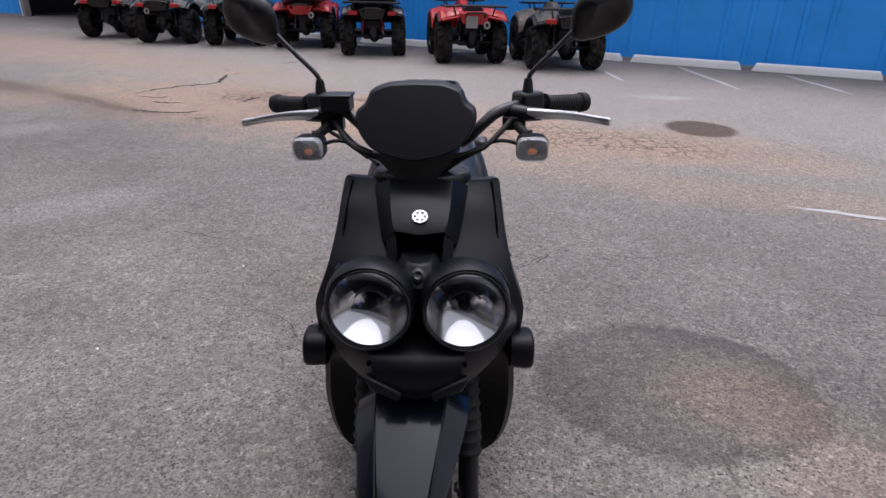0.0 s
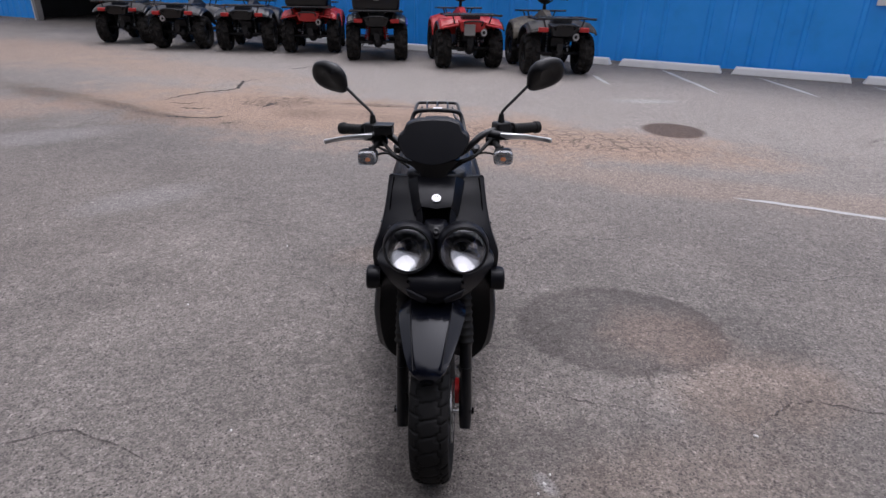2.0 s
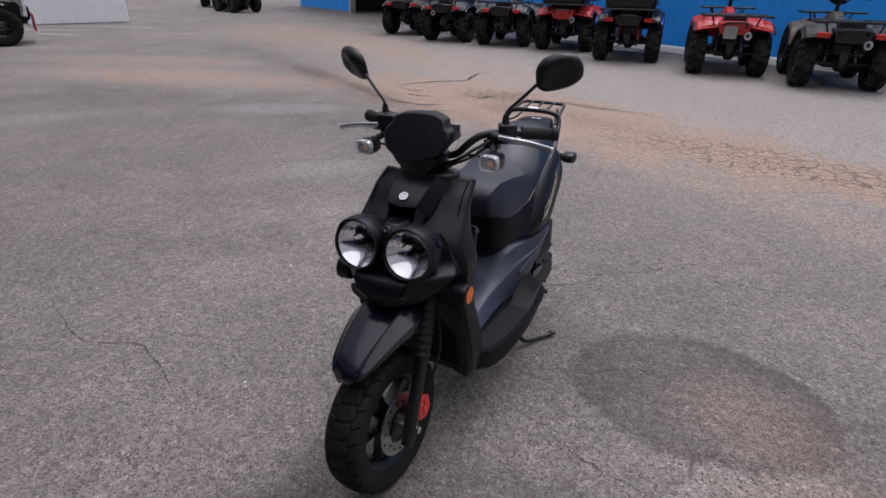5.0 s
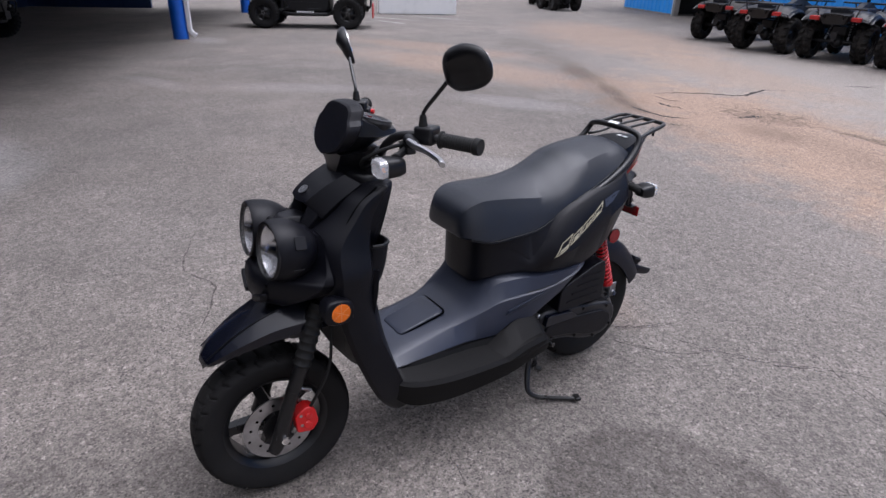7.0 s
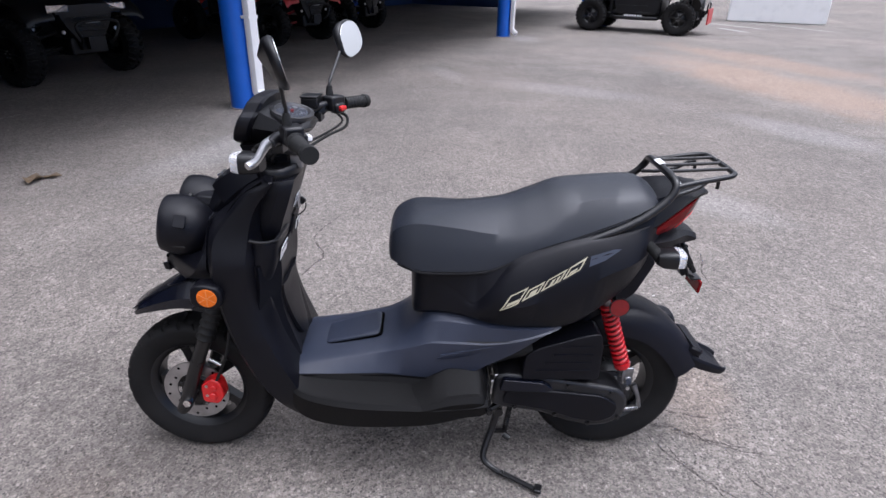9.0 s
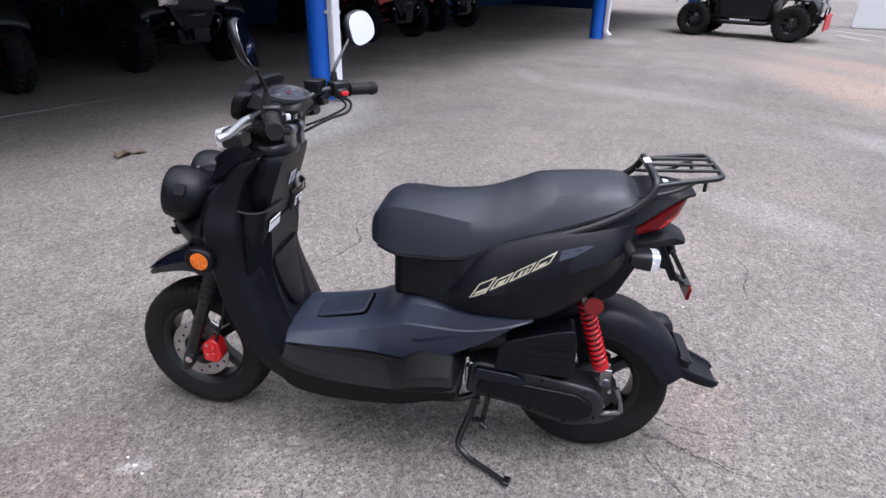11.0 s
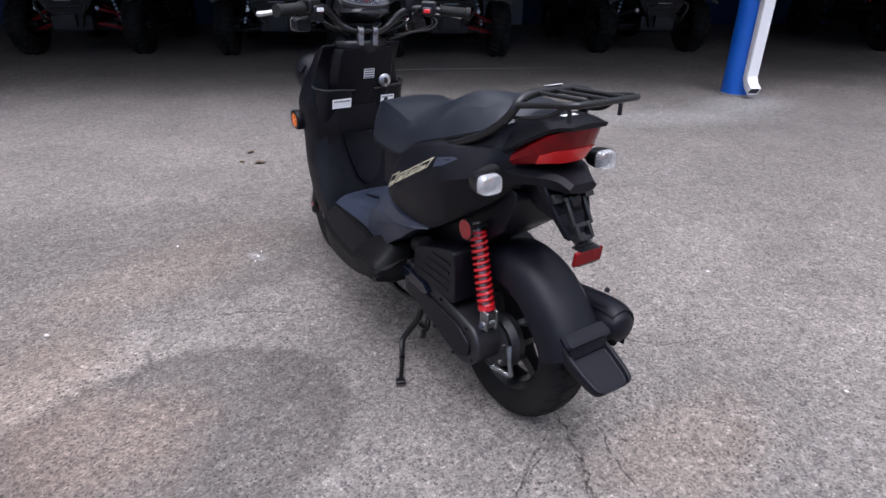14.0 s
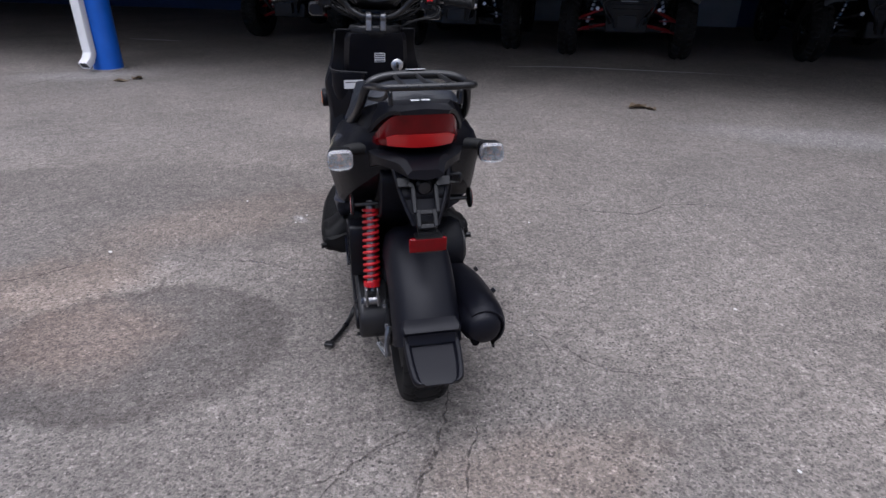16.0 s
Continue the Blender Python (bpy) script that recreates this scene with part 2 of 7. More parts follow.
    # dark stains, and broad darker patches under and before the scooter
    # the wide patch at -5.0, 1.2 paints in more shade beside the canopy
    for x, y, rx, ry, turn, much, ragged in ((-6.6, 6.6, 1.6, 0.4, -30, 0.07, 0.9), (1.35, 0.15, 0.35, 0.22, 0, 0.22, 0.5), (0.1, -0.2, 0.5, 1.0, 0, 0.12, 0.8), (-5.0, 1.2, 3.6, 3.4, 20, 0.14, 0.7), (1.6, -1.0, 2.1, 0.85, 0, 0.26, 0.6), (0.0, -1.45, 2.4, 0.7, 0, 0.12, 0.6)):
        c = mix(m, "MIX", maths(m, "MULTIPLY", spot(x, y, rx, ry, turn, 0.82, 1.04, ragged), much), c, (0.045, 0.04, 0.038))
    for x, y, rx, ry, turn, much in ((-4.6, 5.5, 1.9, 0.5, -31, 0.30), (-3.6, 4.75, 1.0, 0.35, -38, 0.26), (-6.4, 6.6, 1.6, 0.45, -25, 0.22), (-2.6, 4.4, 1.2, 0.3, -15, 0.18), (-1.0, 4.9, 1.6, 0.35, -20, 0.20), (-5.5, 3.4, 2.0, 0.5, 15, 0.16), (-8.5, 7.6, 2.4, 0.6, -20, 0.18)):
        c = mix(m, "MIX", maths(m, "MULTIPLY", spot(x, y, rx, ry, turn, 0.2, 1.25, 1.7), much), c, (0.085, 0.065, 0.052))
    # mud washed along the cracks
    for x, y, rx, ry, turn, much in ((-4.10, 5.26, 0.75, 0.17, -33, 0.62), (-3.40, 4.78, 0.60, 0.11, -24, 0.55), (-5.5, 6.05, 1.1, 0.28, -30, 0.50), (-0.95, 5.57, 0.8, 0.10, -10, 0.45), (-2.15, 5.62, 0.55, 0.34, 0, 0.32), (-1.75, 4.9, 0.5, 0.3, -20, 0.30)):
        c = mix(m, "MIX", maths(m, "MULTIPLY", spot(x, y, rx, ry, turn, 0.45, 1.2, 1.0), much), c, (0.105, 0.076, 0.058))
    # the broad dried puddle beside the scooter, with a darker rim and silt settled in it
    pool = (0.83, 0.24, 0.50, 0.41, -8)
    c = mix(m, "MIX", maths(m, "MULTIPLY", spot(*pool, 0.90, 1.0, 0.42), 0.40), c, (0.050, 0.043, 0.040))
    c = mix(m, "MIX", maths(m, "MULTIPLY", maths(m, "SUBTRACT", spot(*pool, 0.92, 1.0, 0.42), spot(*pool, 0.66, 0.96, 0.42)), 0.22), c, (0.045, 0.038, 0.035))
    c = mix(m, "MIX", maths(m, "MULTIPLY", spot(1.02, 0.16, 0.36, 0.30, -20, 0.5, 1.2, 1.2), 0.30), c, (0.30, 0.215, 0.17))
    c = mix(m, "MIX", maths(m, "MULTIPLY", spot(2.52, 4.42, 0.36, 0.40, 0, 0.82, 1.04, 0.15), 0.88), c, (0.085, 0.055, 0.042))
    # bleached scuffs
    for x, y, rx, ry, turn, much in ((2.75, 6.2, 0.6, 0.22, 0, 0.5), (-3.4, -1.6, 1.2, 0.35, -24, 0.25), (-4.5, -1.6, 0.7, 0.4, 0, 0.3),
                                     (2.7, -4.9, 0.8, 0.35, 0, 0.3), (-7.2, 0.2, 0.9, 0.22, 20, 0.16), (-6.1, 1.7, 1.3, 0.4, 60, 0.18), (-4.1, 3.6, 1.0, 0.4, 30, 0.25), (-2.2, 1.9, 0.6, 0.3, 40, 0.2), (-12.0, 1.9, 0.9, 0.5, 0, 0.3), (0.34, -0.72, 0.035, 0.07, 30, 0.40)):
        c = mix(m, "MIX", maths(m, "MULTIPLY", spot(x, y, rx, ry, turn, 0.4, 1.2, 1.0), much), c, (0.42, 0.41, 0.4))
    # chippings
    tone = m.node_tree.nodes.new("ShaderNodeSeparateColor")
    link(m, stones.outputs["Color"], tone.inputs[0])
    c = mix(m, "MULTIPLY", 1.0, c, ramp(m, tone.outputs[0], [(0.0, 0.60), (0.45, 1.0), (0.80, 1.14), (0.95, 1.28), (1.0, 1.7)]))
    tone2 = m.node_tree.nodes.new("ShaderNodeSeparateColor")
    link(m, pebbles.outputs["Color"], tone2.inputs[0])
    c = mix(m, "MULTIPLY", 1.0, c, ramp(m, tone2.outputs[1], [(0.0, 0.84), (0.5, 1.02), (0.94, 1.06), (0.97, 1.32)]))
    c = mix(m, "MULTIPLY", 1.0, c, ramp(m, grit, [(0.34, 0.88), (0.66, 1.14)]))
    # small dark pits in clusters, and coarse clumps of grit
    pit = cells(78.0)
    rare = m.node_tree.nodes.new("ShaderNodeSeparateColor")
    link(m, pit.outputs["Color"], rare.inputs[0])
    hole = maths(m, "MULTIPLY", ramp(m, pit.outputs["Distance"], [(0.26, 1.0), (0.40, 0.0)]), ramp(m, rare.outputs[2], [(0.38, 0.0), (0.60, 1.0)]))
    hole = maths(m, "MULTIPLY", hole, ramp(m, noise_at(3.2, 4.0, 0.6), [(0.36, 0.35), (0.62, 1.0)]))
    c = mix(m, "MIX", maths(m, "MULTIPLY", hole, 0.85), c, (0.05, 0.046, 0.044))
    clump = noise_at(22.0, 3.0, 0.6)
    c = mix(m, "MULTIPLY", 1.0, c, ramp(m, clump, [(0.34, 0.86), (0.66, 1.11)]))
    c = mix(m, "MULTIPLY", 1.0, c, ramp(m, noise_at(42.0, 2.0, 0.5), [(0.36, 0.88), (0.64, 1.10)]))
    # hairline cracks, and a crazed patch
    bent = m.node_tree.nodes.new("ShaderNodeVectorMath")
    bent.operation = "MULTIPLY_ADD"
    wob = node(m, "ShaderNodeTexNoise", Scale=5.0, Detail=5.0, Roughness=0.7)
    link(m, place, wob.inputs["Vector"])
    link(m, wob.outputs["Color"], bent.inputs[0])
    bent.inputs[1].default_value = (0.22, 0.22, 0.0)
    link(m, place, bent.inputs[2])
    hair = cells(0.75, "DISTANCE_TO_EDGE", bent.outputs[0]).outputs["Distance"]
    gap = maths(m, "MULTIPLY", ramp(m, hair, [(0.0015, 1.0), (0.0046, 0.0)]), ramp(m, patchy, [(0.45, 0.0), (0.62, 0.45)]))
    crazed = cells(6.4, "DISTANCE_TO_EDGE", bent.outputs[0]).outputs["Distance"]
    craze = maths(m, "MULTIPLY", ramp(m, crazed, [(0.02, 1.0), (0.06, 0.0)]), spot(1.1, 3.92, 2.0, 0.55, -16, 0.55, 1.2, 1.0))
    broken = maths(m, "MULTIPLY", maths(m, "MAXIMUM", spot(-2.2, 5.65, 0.85, 0.6, -8, 0.5, 1.15, 0.9), spot(-0.95, 5.58, 0.7, 0.14, -10, 0.6, 1.2, 0.8)), ramp(m, mottle, [(0.44, 0.0), (0.54, 1.0)]))
    craze = maths(m, "MAXIMUM", craze, maths(m, "MULTIPLY", ramp(m, crazed, [(0.03, 1.0), (0.09, 0.0)]), broken))
    lines = maths(m, "MAXIMUM", gap, maths(m, "MULTIPLY", craze, 0.7))
    c = mix(m, "MIX", lines, c, (0.05, 0.043, 0.04))
    link(m, c, b.inputs["Base Color"])
    b.inputs["Roughness"].default_value = 0.88
    b.inputs["Specular IOR Level"].default_value = 0.25
    h = maths(m, "ADD", maths(m, "MULTIPLY", stones.outputs["Distance"], -0.8), maths(m, "MULTIPLY", grit, 0.7))
    h = maths(m, "SUBTRACT", maths(m, "ADD", h, maths(m, "MULTIPLY", fine, 0.25)), maths(m, "ADD", maths(m, "MULTIPLY", lines, 1.5), maths(m, "MULTIPLY", hole, 1.2)))
    bump = node(m, "ShaderNodeBump", Strength=0.75, Distance=0.004)
    link(m, h, bump.inputs["Height"])
    link(m, bump.outputs[0], b.inputs["Normal"])
    return m


ASPHALT = asphalt()


# ---- shapes: each gives (points, faces) ----
def merge(*shapes):
    v, f = [], []
    for a, b in shapes:
        n = len(v)
        v += a
        f += [tuple(i + n for i in q) for q in b]
    return v, f


def moved(shape, m):
    return [tuple(m @ Vector(p)) for p in shape[0]], shape[1]


def mirrored(shape):
    return [(-x, y, z) for x, y, z in shape[0]], [tuple(reversed(q)) for q in shape[1]]


def both(shape):
    return merge(shape, mirrored(shape))


def box(x, y, z, sx, sy, sz):
    """A block round its centre."""
    v = [(x + sx * i / 2, y + sy * j / 2, z + sz * k / 2) for k in (-1, 1) for j in (-1, 1) for i in (-1, 1)]
    return v, [(0, 2, 3, 1), (4, 5, 7, 6), (0, 1, 5, 4), (2, 6, 7, 3), (0, 4, 6, 2), (1, 3, 7, 5)]


def loft(rings, cap=True, ring_closed=True, loop=False):
    """A skin over rings of equal length."""
    n = len(rings[0])
    v = [tuple(p) for r in rings for p in r]
    f = []
    for i in range(len(rings) if loop else len(rings) - 1):
        a, b = i * n, ((i + 1) % len(rings)) * n
        for j in range(n if ring_closed else n - 1):
            k = (j + 1) % n
            f.append((a + j, a + k, b + k, b + j))
    if cap and ring_closed and not loop:
        f += [tuple(reversed(range(n))), tuple(range(len(v) - n, len(v)))]
    return v, f


def halves(sections):
    """Rings from half sections, each from the middle round to the middle again with x >= 0."""
    rings = []
    for s in sections:
        rings.append(list(s) + [(-x, y, z) for x, y, z in reversed(s) if x > 1e-6])
    return rings


def prism(outline, depth0, depth1, axis="x"):
    """An outline in the plane across an axis, drawn out from depth0 to depth1."""
    def at(a, b, d):
        return {"x": (d, a, b), "y": (a, d, b), "z": (a, b, d)}[axis]
    return loft([[at(a, b, depth0) for a, b in outline], [at(a, b, depth1) for a, b in outline]])


def turned(profile, count=32, m=None, closed=False):
    """A profile of (radius, along) turned round the x axis, then set by m."""
    rings = []
    for i in range(count):
        a = 2 * math.pi * i / count
        rings.append([(h, r * math.cos(a), r * math.sin(a)) for r, h in profile])
    s = loft(rings, ring_closed=closed, loop=True)
    return moved(s, m) if m is not None else s


def smooth_path(pts, steps=6, loop=False):
    pts = [Vector(p) for p in pts]
    out, n = [], len(pts)
    for i in range(n if loop else n - 1):
        if loop:
            a, b, c, d = (pts[(i + k) % n] for k in (-1, 0, 1, 2))
        else:
            a, b, c, d = pts[max(i - 1, 0)], pts[i], pts[i + 1], pts[min(i + 2, n - 1)]
        for k in range(steps):
            t = k / steps
            out.append(0.5 * (2 * b + (c - a) * t + (2 * a - 5 * b + 4 * c - d) * t * t + (3 * b - a - 3 * c + d) * t ** 3))
    if not loop:
        out.append(pts[-1])
    return out


def tube(pts, radius, sides=10, steps=5, loop=False, flat=1.0):
    """A round bar along a smooth path. radius: one, or one for each given point."""
    path = smooth_path(pts, steps, loop) if steps > 1 else [Vector(p) for p in pts]
    radii = [radius] * len(path) if isinstance(radius, (int, float)) else [
        float(np.interp(i / (len(path) - 1) * (len(pts) - 1), range(len(pts)), radius)) for i in range(len(path))]
    rings, up = [], None
    for i, p in enumerate(path):
        q0 = path[i - 1] if i or loop else p
        q1 = path[(i + 1) % len(path)] if i + 1 < len(path) or loop else p
        d = (q1 - q0).normalized()
        if up is None:
            up = d.orthogonal().normalized()
        up = (up - d * up.dot(d)).normalized()
        side = d.cross(up)
        rings.append([tuple(p + radii[i] * (math.cos(a) * up * flat + math.sin(a) * side)) for a in (2 * math.pi * k / sides for k in range(sides))])
    return loft(rings, loop=loop)


def coil(a, b, radius, wire, turns, sides=6):
    a, b = Vector(a), Vector(b)
    d = (b - a).normalized()
    u = d.orthogonal().normalized()
    w = d.cross(u)
    n = int(turns * 14)
    pts = [a.lerp(b, i / n) + radius * (math.cos(i / 14 * 2 * math.pi) * u + math.sin(i / 14 * 2 * math.pi) * w) for i in range(n + 1)]
    return tube(pts, wire, sides, 1)


def rod(a, b, radius, sides=14):
    return tube([a, b], radius, sides, 1)


def rounded(points, radius, steps=3):
    """A flat outline with its corners rounded off."""
    out, n = [], len(points)
    for i in range(n):
        p, a, b = Vector(points[i]), Vector(points[i - 1]), Vector(points[(i + 1) % n])
        r = min(radius, (a - p).length * 0.45, (b - p).length * 0.45)
        s, e = p + (a - p).normalized() * r, p + (b - p).normalized() * r
        for k in range(steps + 1):
            t = k / steps
            out.append(tuple((1 - t) ** 2 * s + 2 * t * (1 - t) * p + t * t * e))
    return out


def ball(x, y, z, rx, ry, rz, n=16, rows=9):
    rings = [[(x + rx * math.sin(t) * math.cos(a), y + ry * math.sin(t) * math.sin(a), z + rz * math.cos(t))
              for a in (2 * math.pi * k / n for k in range(n))] for t in (math.pi * (i + 0.02) / (rows + 0.04) for i in range(rows + 1))]
    return loft(list(reversed(rings)))


def full(shape):
    """A shape in plan units brought to metres."""
    return [(x * K, y * K, z * K) for x, y, z in shape[0]], shape[1]


def spot(m):
    """A pose in plan units as a pose in metres."""
    m = m.copy()
    m.translation *= K
    return m


def placed(m):
    """The same for a thing that is itself built in plan units."""
    return spot(m) @ Matrix.Diagonal((K, K, K, 1))


def mesh(name, shape, mat, bevel=0.0, sub=0, sharp=35.0, segments=2):
    """One mesh object from a shape."""
    me = bpy.data.meshes.new(name)
    me.from_pydata(shape[0], [], shape[1])
    bm = bmesh.new()
    bm.from_mesh(me)
    bmesh.ops.remove_doubles(bm, verts=bm.verts, dist=1e-5)
    bmesh.ops.recalc_face_normals(bm, faces=bm.faces)
    bm.to_mesh(me)
    bm.free()
    me.polygons.foreach_set("use_smooth", [True] * len(me.polygons))
    me.set_sharp_from_angle(angle=radians(sharp if not sub else 70))
    me.materials.append(mat)
    ob = new(name, me)
    if bevel:
        mod = ob.modifiers.new("edge", "BEVEL")
        mod.width, mod.segments, mod.limit_method, mod.angle_limit = bevel, segments, "ANGLE", radians(32)
        mod.harden_normals = False
    if sub:
        mod = ob.modifiers.new("smooth", "SUBSURF")
        mod.levels = mod.render_levels = sub
    return ob


def part(name, shape, mat, parent, label="", **how):
    ob = mesh(name, shape, mat, **how)
    ob.parent = parent
    return tagged(ob, label)


def thing(name, label, category, group="", at=None):
    ob = new(name)
    ob.empty_display_size = 0.1
    if at is not None:
        ob.matrix_world = placed(at)
    return tagged(ob, label, category, group)


def setting(name, shape, mat, label="", **how):
    return tagged(mesh(name, full(shape), mat, **how), label, "", "", "structure")


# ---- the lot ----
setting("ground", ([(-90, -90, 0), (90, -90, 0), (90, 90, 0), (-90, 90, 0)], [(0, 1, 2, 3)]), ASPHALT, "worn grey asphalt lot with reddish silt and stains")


def strip(pts, width, z=0.004, jag=0.0, seed=1):
    """A thin flat ribbon along a line on the ground, with ragged sides."""
    rng = random.Random(seed)
    path = smooth_path([(x, y, 0) for x, y in pts], 8)
    left, right = [], []
    for i, p in enumerate(path):
        d = (path[min(i + 1, len(path) - 1)] - path[max(i - 1, 0)]).normalized()
        s = Vector((-d.y, d.x, 0))
        w = width / 2 * (1 + jag * rng.uniform(-0.8, 0.8)) * (1 if not jag else max(0.15, min(1, 4 * min(i, len(path) - 1 - i) / len(path))))
        q = p + s * rng.uniform(-1, 1) * jag * width * 1.6
        left.append((q.x + s.x * w, q.y + s.y * w, z))
        right.append((q.x - s.x * w, q.y - s.y * w, z))
    return loft([left, right], ring_closed=False, cap=False)


for k, (pts, width) in enumerate((
        ([(-3.74, 5.58), (-3.61, 5.94), (-3.36, 6.32), (-3.07, 6.58), (-3.14, 7.00), (-3.16, 7.32), (-2.94, 7.62)], 0.085),
        ([(-3.30, 4.74), (-3.14, 4.67), (-2.82, 4.63), (-2.65, 4.66), (-2.54, 4.80)], 0.075),
        ([(-3.30, 5.20), (-3.11, 5.14), (-2.90, 5.18)], 0.075), ([(-2.32, 5.28), (-2.26, 5.54), (-2.20, 5.60)], 0.09), ([(-2.52, 4.34), (-2.36, 4.43)], 0.05), ([(-2.80, 8.70), (-2.55, 9.10)], 0.07), ([(-3.66, 5.52), (-3.33, 5.44), (-3.22, 5.55)], 0.05), ([(-1.02, 5.51), (-0.68, 5.47)], 0.05),
        ([(0.30, 1.15), (0.50, 1.41), (0.69, 1.33), (0.97, 1.24), (1.3, 1.32)], 0.005),
        ([(0.15, -0.15), (0.34, -0.19), (0.45, -0.26), (0.58, -0.31), (0.80, -0.36)], 0.007),
        ([(1.15, -0.44), (1.30, -0.33), (1.45, -0.28), (1.75, -0.36), (2.1, -0.33)], 0.008),
        ([(-0.14, 0.62), (-0.10, 0.77), (-0.05, 0.90), (0.03, 1.03), (0.08, 1.3)], 0.006),
        ([(-0.02, 0.81), (0.11, 0.86), (0.23, 0.97), (0.3, 1.2)], 0.005),
        ([(-0.36, 0.26), (-0.48, 0.41), (-0.50, 0.57), (-0.53, 0.64)], 0.003),
        ([(3.3, -4.05), (3.0, -4.52), (2.77, -5.04)], 0.02),
        ([(-0.2, 0.79), (-0.13, 0.94), (-0.1, 1.12)], 0.005),
        ([(0.03, 1.01), (0.22, 1.06), (0.44, 1.22), (0.66, 1.42), (0.95, 1.60)], 0.006),
        ([(0.18, 1.02), (0.42, 1.17), (0.65, 1.36), (1.02, 1.29), (1.35, 1.40)], 0.006),
        ([(-0.49, 0.34), (-0.50, 0.42), (-0.56, 0.51), (-0.61, 0.60), (-0.72, 0.67), (-0.95, 0.74)], 0.006),
        ([(-0.09, 0.76), (-0.06, 0.87), (0.0, 0.97), (0.02, 1.12)], 0.007),
        ([(-0.05, 0.76), (0.06, 0.82), (0.21, 0.92), (0.33, 0.95)], 0.006),
        ([(1.6, 0.9), (1.95, 0.75), (2.3, 0.82), (2.7, 0.66)], 0.007),
        ([(-0.9, -0.7), (-1.3, -0.52), (-1.6, -0.60), (-2.1, -0.42)], 0.007),
        ([(-0.7, 1.6), (-1.1, 1.42), (-1.45, 1.5), (-1.8, 1.3)], 0.006))):
    setting("ground_crack", strip(pts, width * (1.15 if width < 0.01 else 0.62), 0.002, 0.55 if width < 0.01 else 0.38, k), TAR if width > 0.01 else FINE_CRACK, "dark jagged crack in the asphalt")
for k, (pts, width) in enumerate((
        ([(4.08, 9.61), (4.06, 6.92)], 0.09), ([(5.51, 8.71), (5.50, 6.75)], 0.09), ([(2.58, 8.66), (2.60, 7.60)], 0.08), ([(7.0, 7.9), (7.0, 6.0)], 0.09),
        ([(2.19, 2.15), (2.7, 1.93), (3.8, 1.42)], 0.055),
        ([(-1.8, -4.9), (-2.6, -4.75), (-3.2, -4.5), (-4.35, -4.0)], 0.05), ([(3.1, -8.0), (2.3, -7.65)], 0.06),
        ([(-15.5, 7.6), (-14.2, 7.9)], 0.1), ([(-17.0, 8.0), (-15.0, 8.9)], 0.08), ([(-18.3, 9.0), (-14.5, 10.5)], 0.08))):
    setting("parking_line", strip(pts, width, 0.004, 0.12, k + 40), WHITE_PAINT, "faded white painted parking line")


def along(angle, dist):
    """A frame on a straight line across the lot: x runs along it, y away from it, its zero nearest the origin."""
    a = radians(angle)
    return Matrix(((math.cos(a), -math.sin(a), 0, -math.sin(a) * dist), (math.sin(a), math.cos(a), 0, math.cos(a) * dist), (0, 0, 1, 0), (0, 0, 0, 1)))


NORTH = along(-28.0, 10.9)
SOUTH = along(-24.8, -3.73)


def ribbed(x0, x1, pitch, height, base=0.0, rib=0.03):
    """A sheet with raised vertical ribs, 6 cm thick."""
    line, x = [(x0, 0.0)], x0
    while x + pitch < x1:
        line += [(x + pitch * 0.70, 0.0), (x + pitch * 0.77, -rib), (x + pitch * 0.90, -rib), (x + pitch * 0.97, 0.0)]
        x += pitch
    line += [(x1, 0.0), (x1, 0.06), (x0, 0.06)]
    return loft([[(a, b, base) for a, b in line], [(a, b, height) for a, b in line]])


def wall(name, frame_m, runs, height, mat, pitch, label, rib=0.03):
    first = None
    for x0, x1, base in runs:
        ob = setting(name, moved(ribbed(x0, x1, pitch, height, base, rib), frame_m), mat, label, sharp=20) if first is None else part(
            "wall_panel", full(moved(ribbed(x0, x1, pitch, height, base, rib), frame_m)), mat, first, sharp=20)
        first = first or ob
    return first


# the blue shed on the north side, with a dark doorway towards its far end
north_runs = [(-27.5, -22.1, 0.05), (-22.1, -17.4, 2.9)] + [(-17.4 + 2.4 * i, -15.0 + 2.4 * i, 0.05) for i in range(13)]
wall("wall_north", NORTH, north_runs, 4.4, BLUE_WALL, 0.40, "bright blue ribbed sheet-metal shed wall")
setting("wall_footing", moved(merge(box(-24.8, 0.05, 0.025, 5.4, 0.16, 0.05), box(-1.8, 0.05, 0.025, 31.2, 0.16, 0.05)), NORTH), CONCRETE_GREY, "grey concrete footing under the shed wall")
door = setting("door_1", moved(merge(box(-22.05, -0.02, 1.45, 0.16, 0.2, 2.9), box(-17.45, -0.02, 1.45, 0.16, 0.2, 2.9), box(-19.75, -0.02, 2.9, 4.76, 0.2, 0.16)), NORTH), CONCRETE_GREY,
               "open shed doorway with grey frame", bevel=0.01)
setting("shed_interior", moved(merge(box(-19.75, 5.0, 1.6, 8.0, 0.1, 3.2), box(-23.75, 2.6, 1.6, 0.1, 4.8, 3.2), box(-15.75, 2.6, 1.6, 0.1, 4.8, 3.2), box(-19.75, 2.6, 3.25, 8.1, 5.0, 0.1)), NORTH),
        DARK_WALL, "inside of the shed, coloured dark as in shade")
setting("shed_roof", moved(box(-5, 3.0, 4.5, 46, 6.6, 0.12), NORTH), ROOF, "grey shed roof")
setting("shed_trim", moved(box(-22.25, -0.05, 2.2, 0.05, 0.05, 4.4), NORTH), WHITE_METAL, "white corner trim of the shed wall")
sign = thing("wall_sign", "small white sign plate fixed to the blue wall", "sign", at=NORTH @ pose(2.62, -0.06, 1.5))
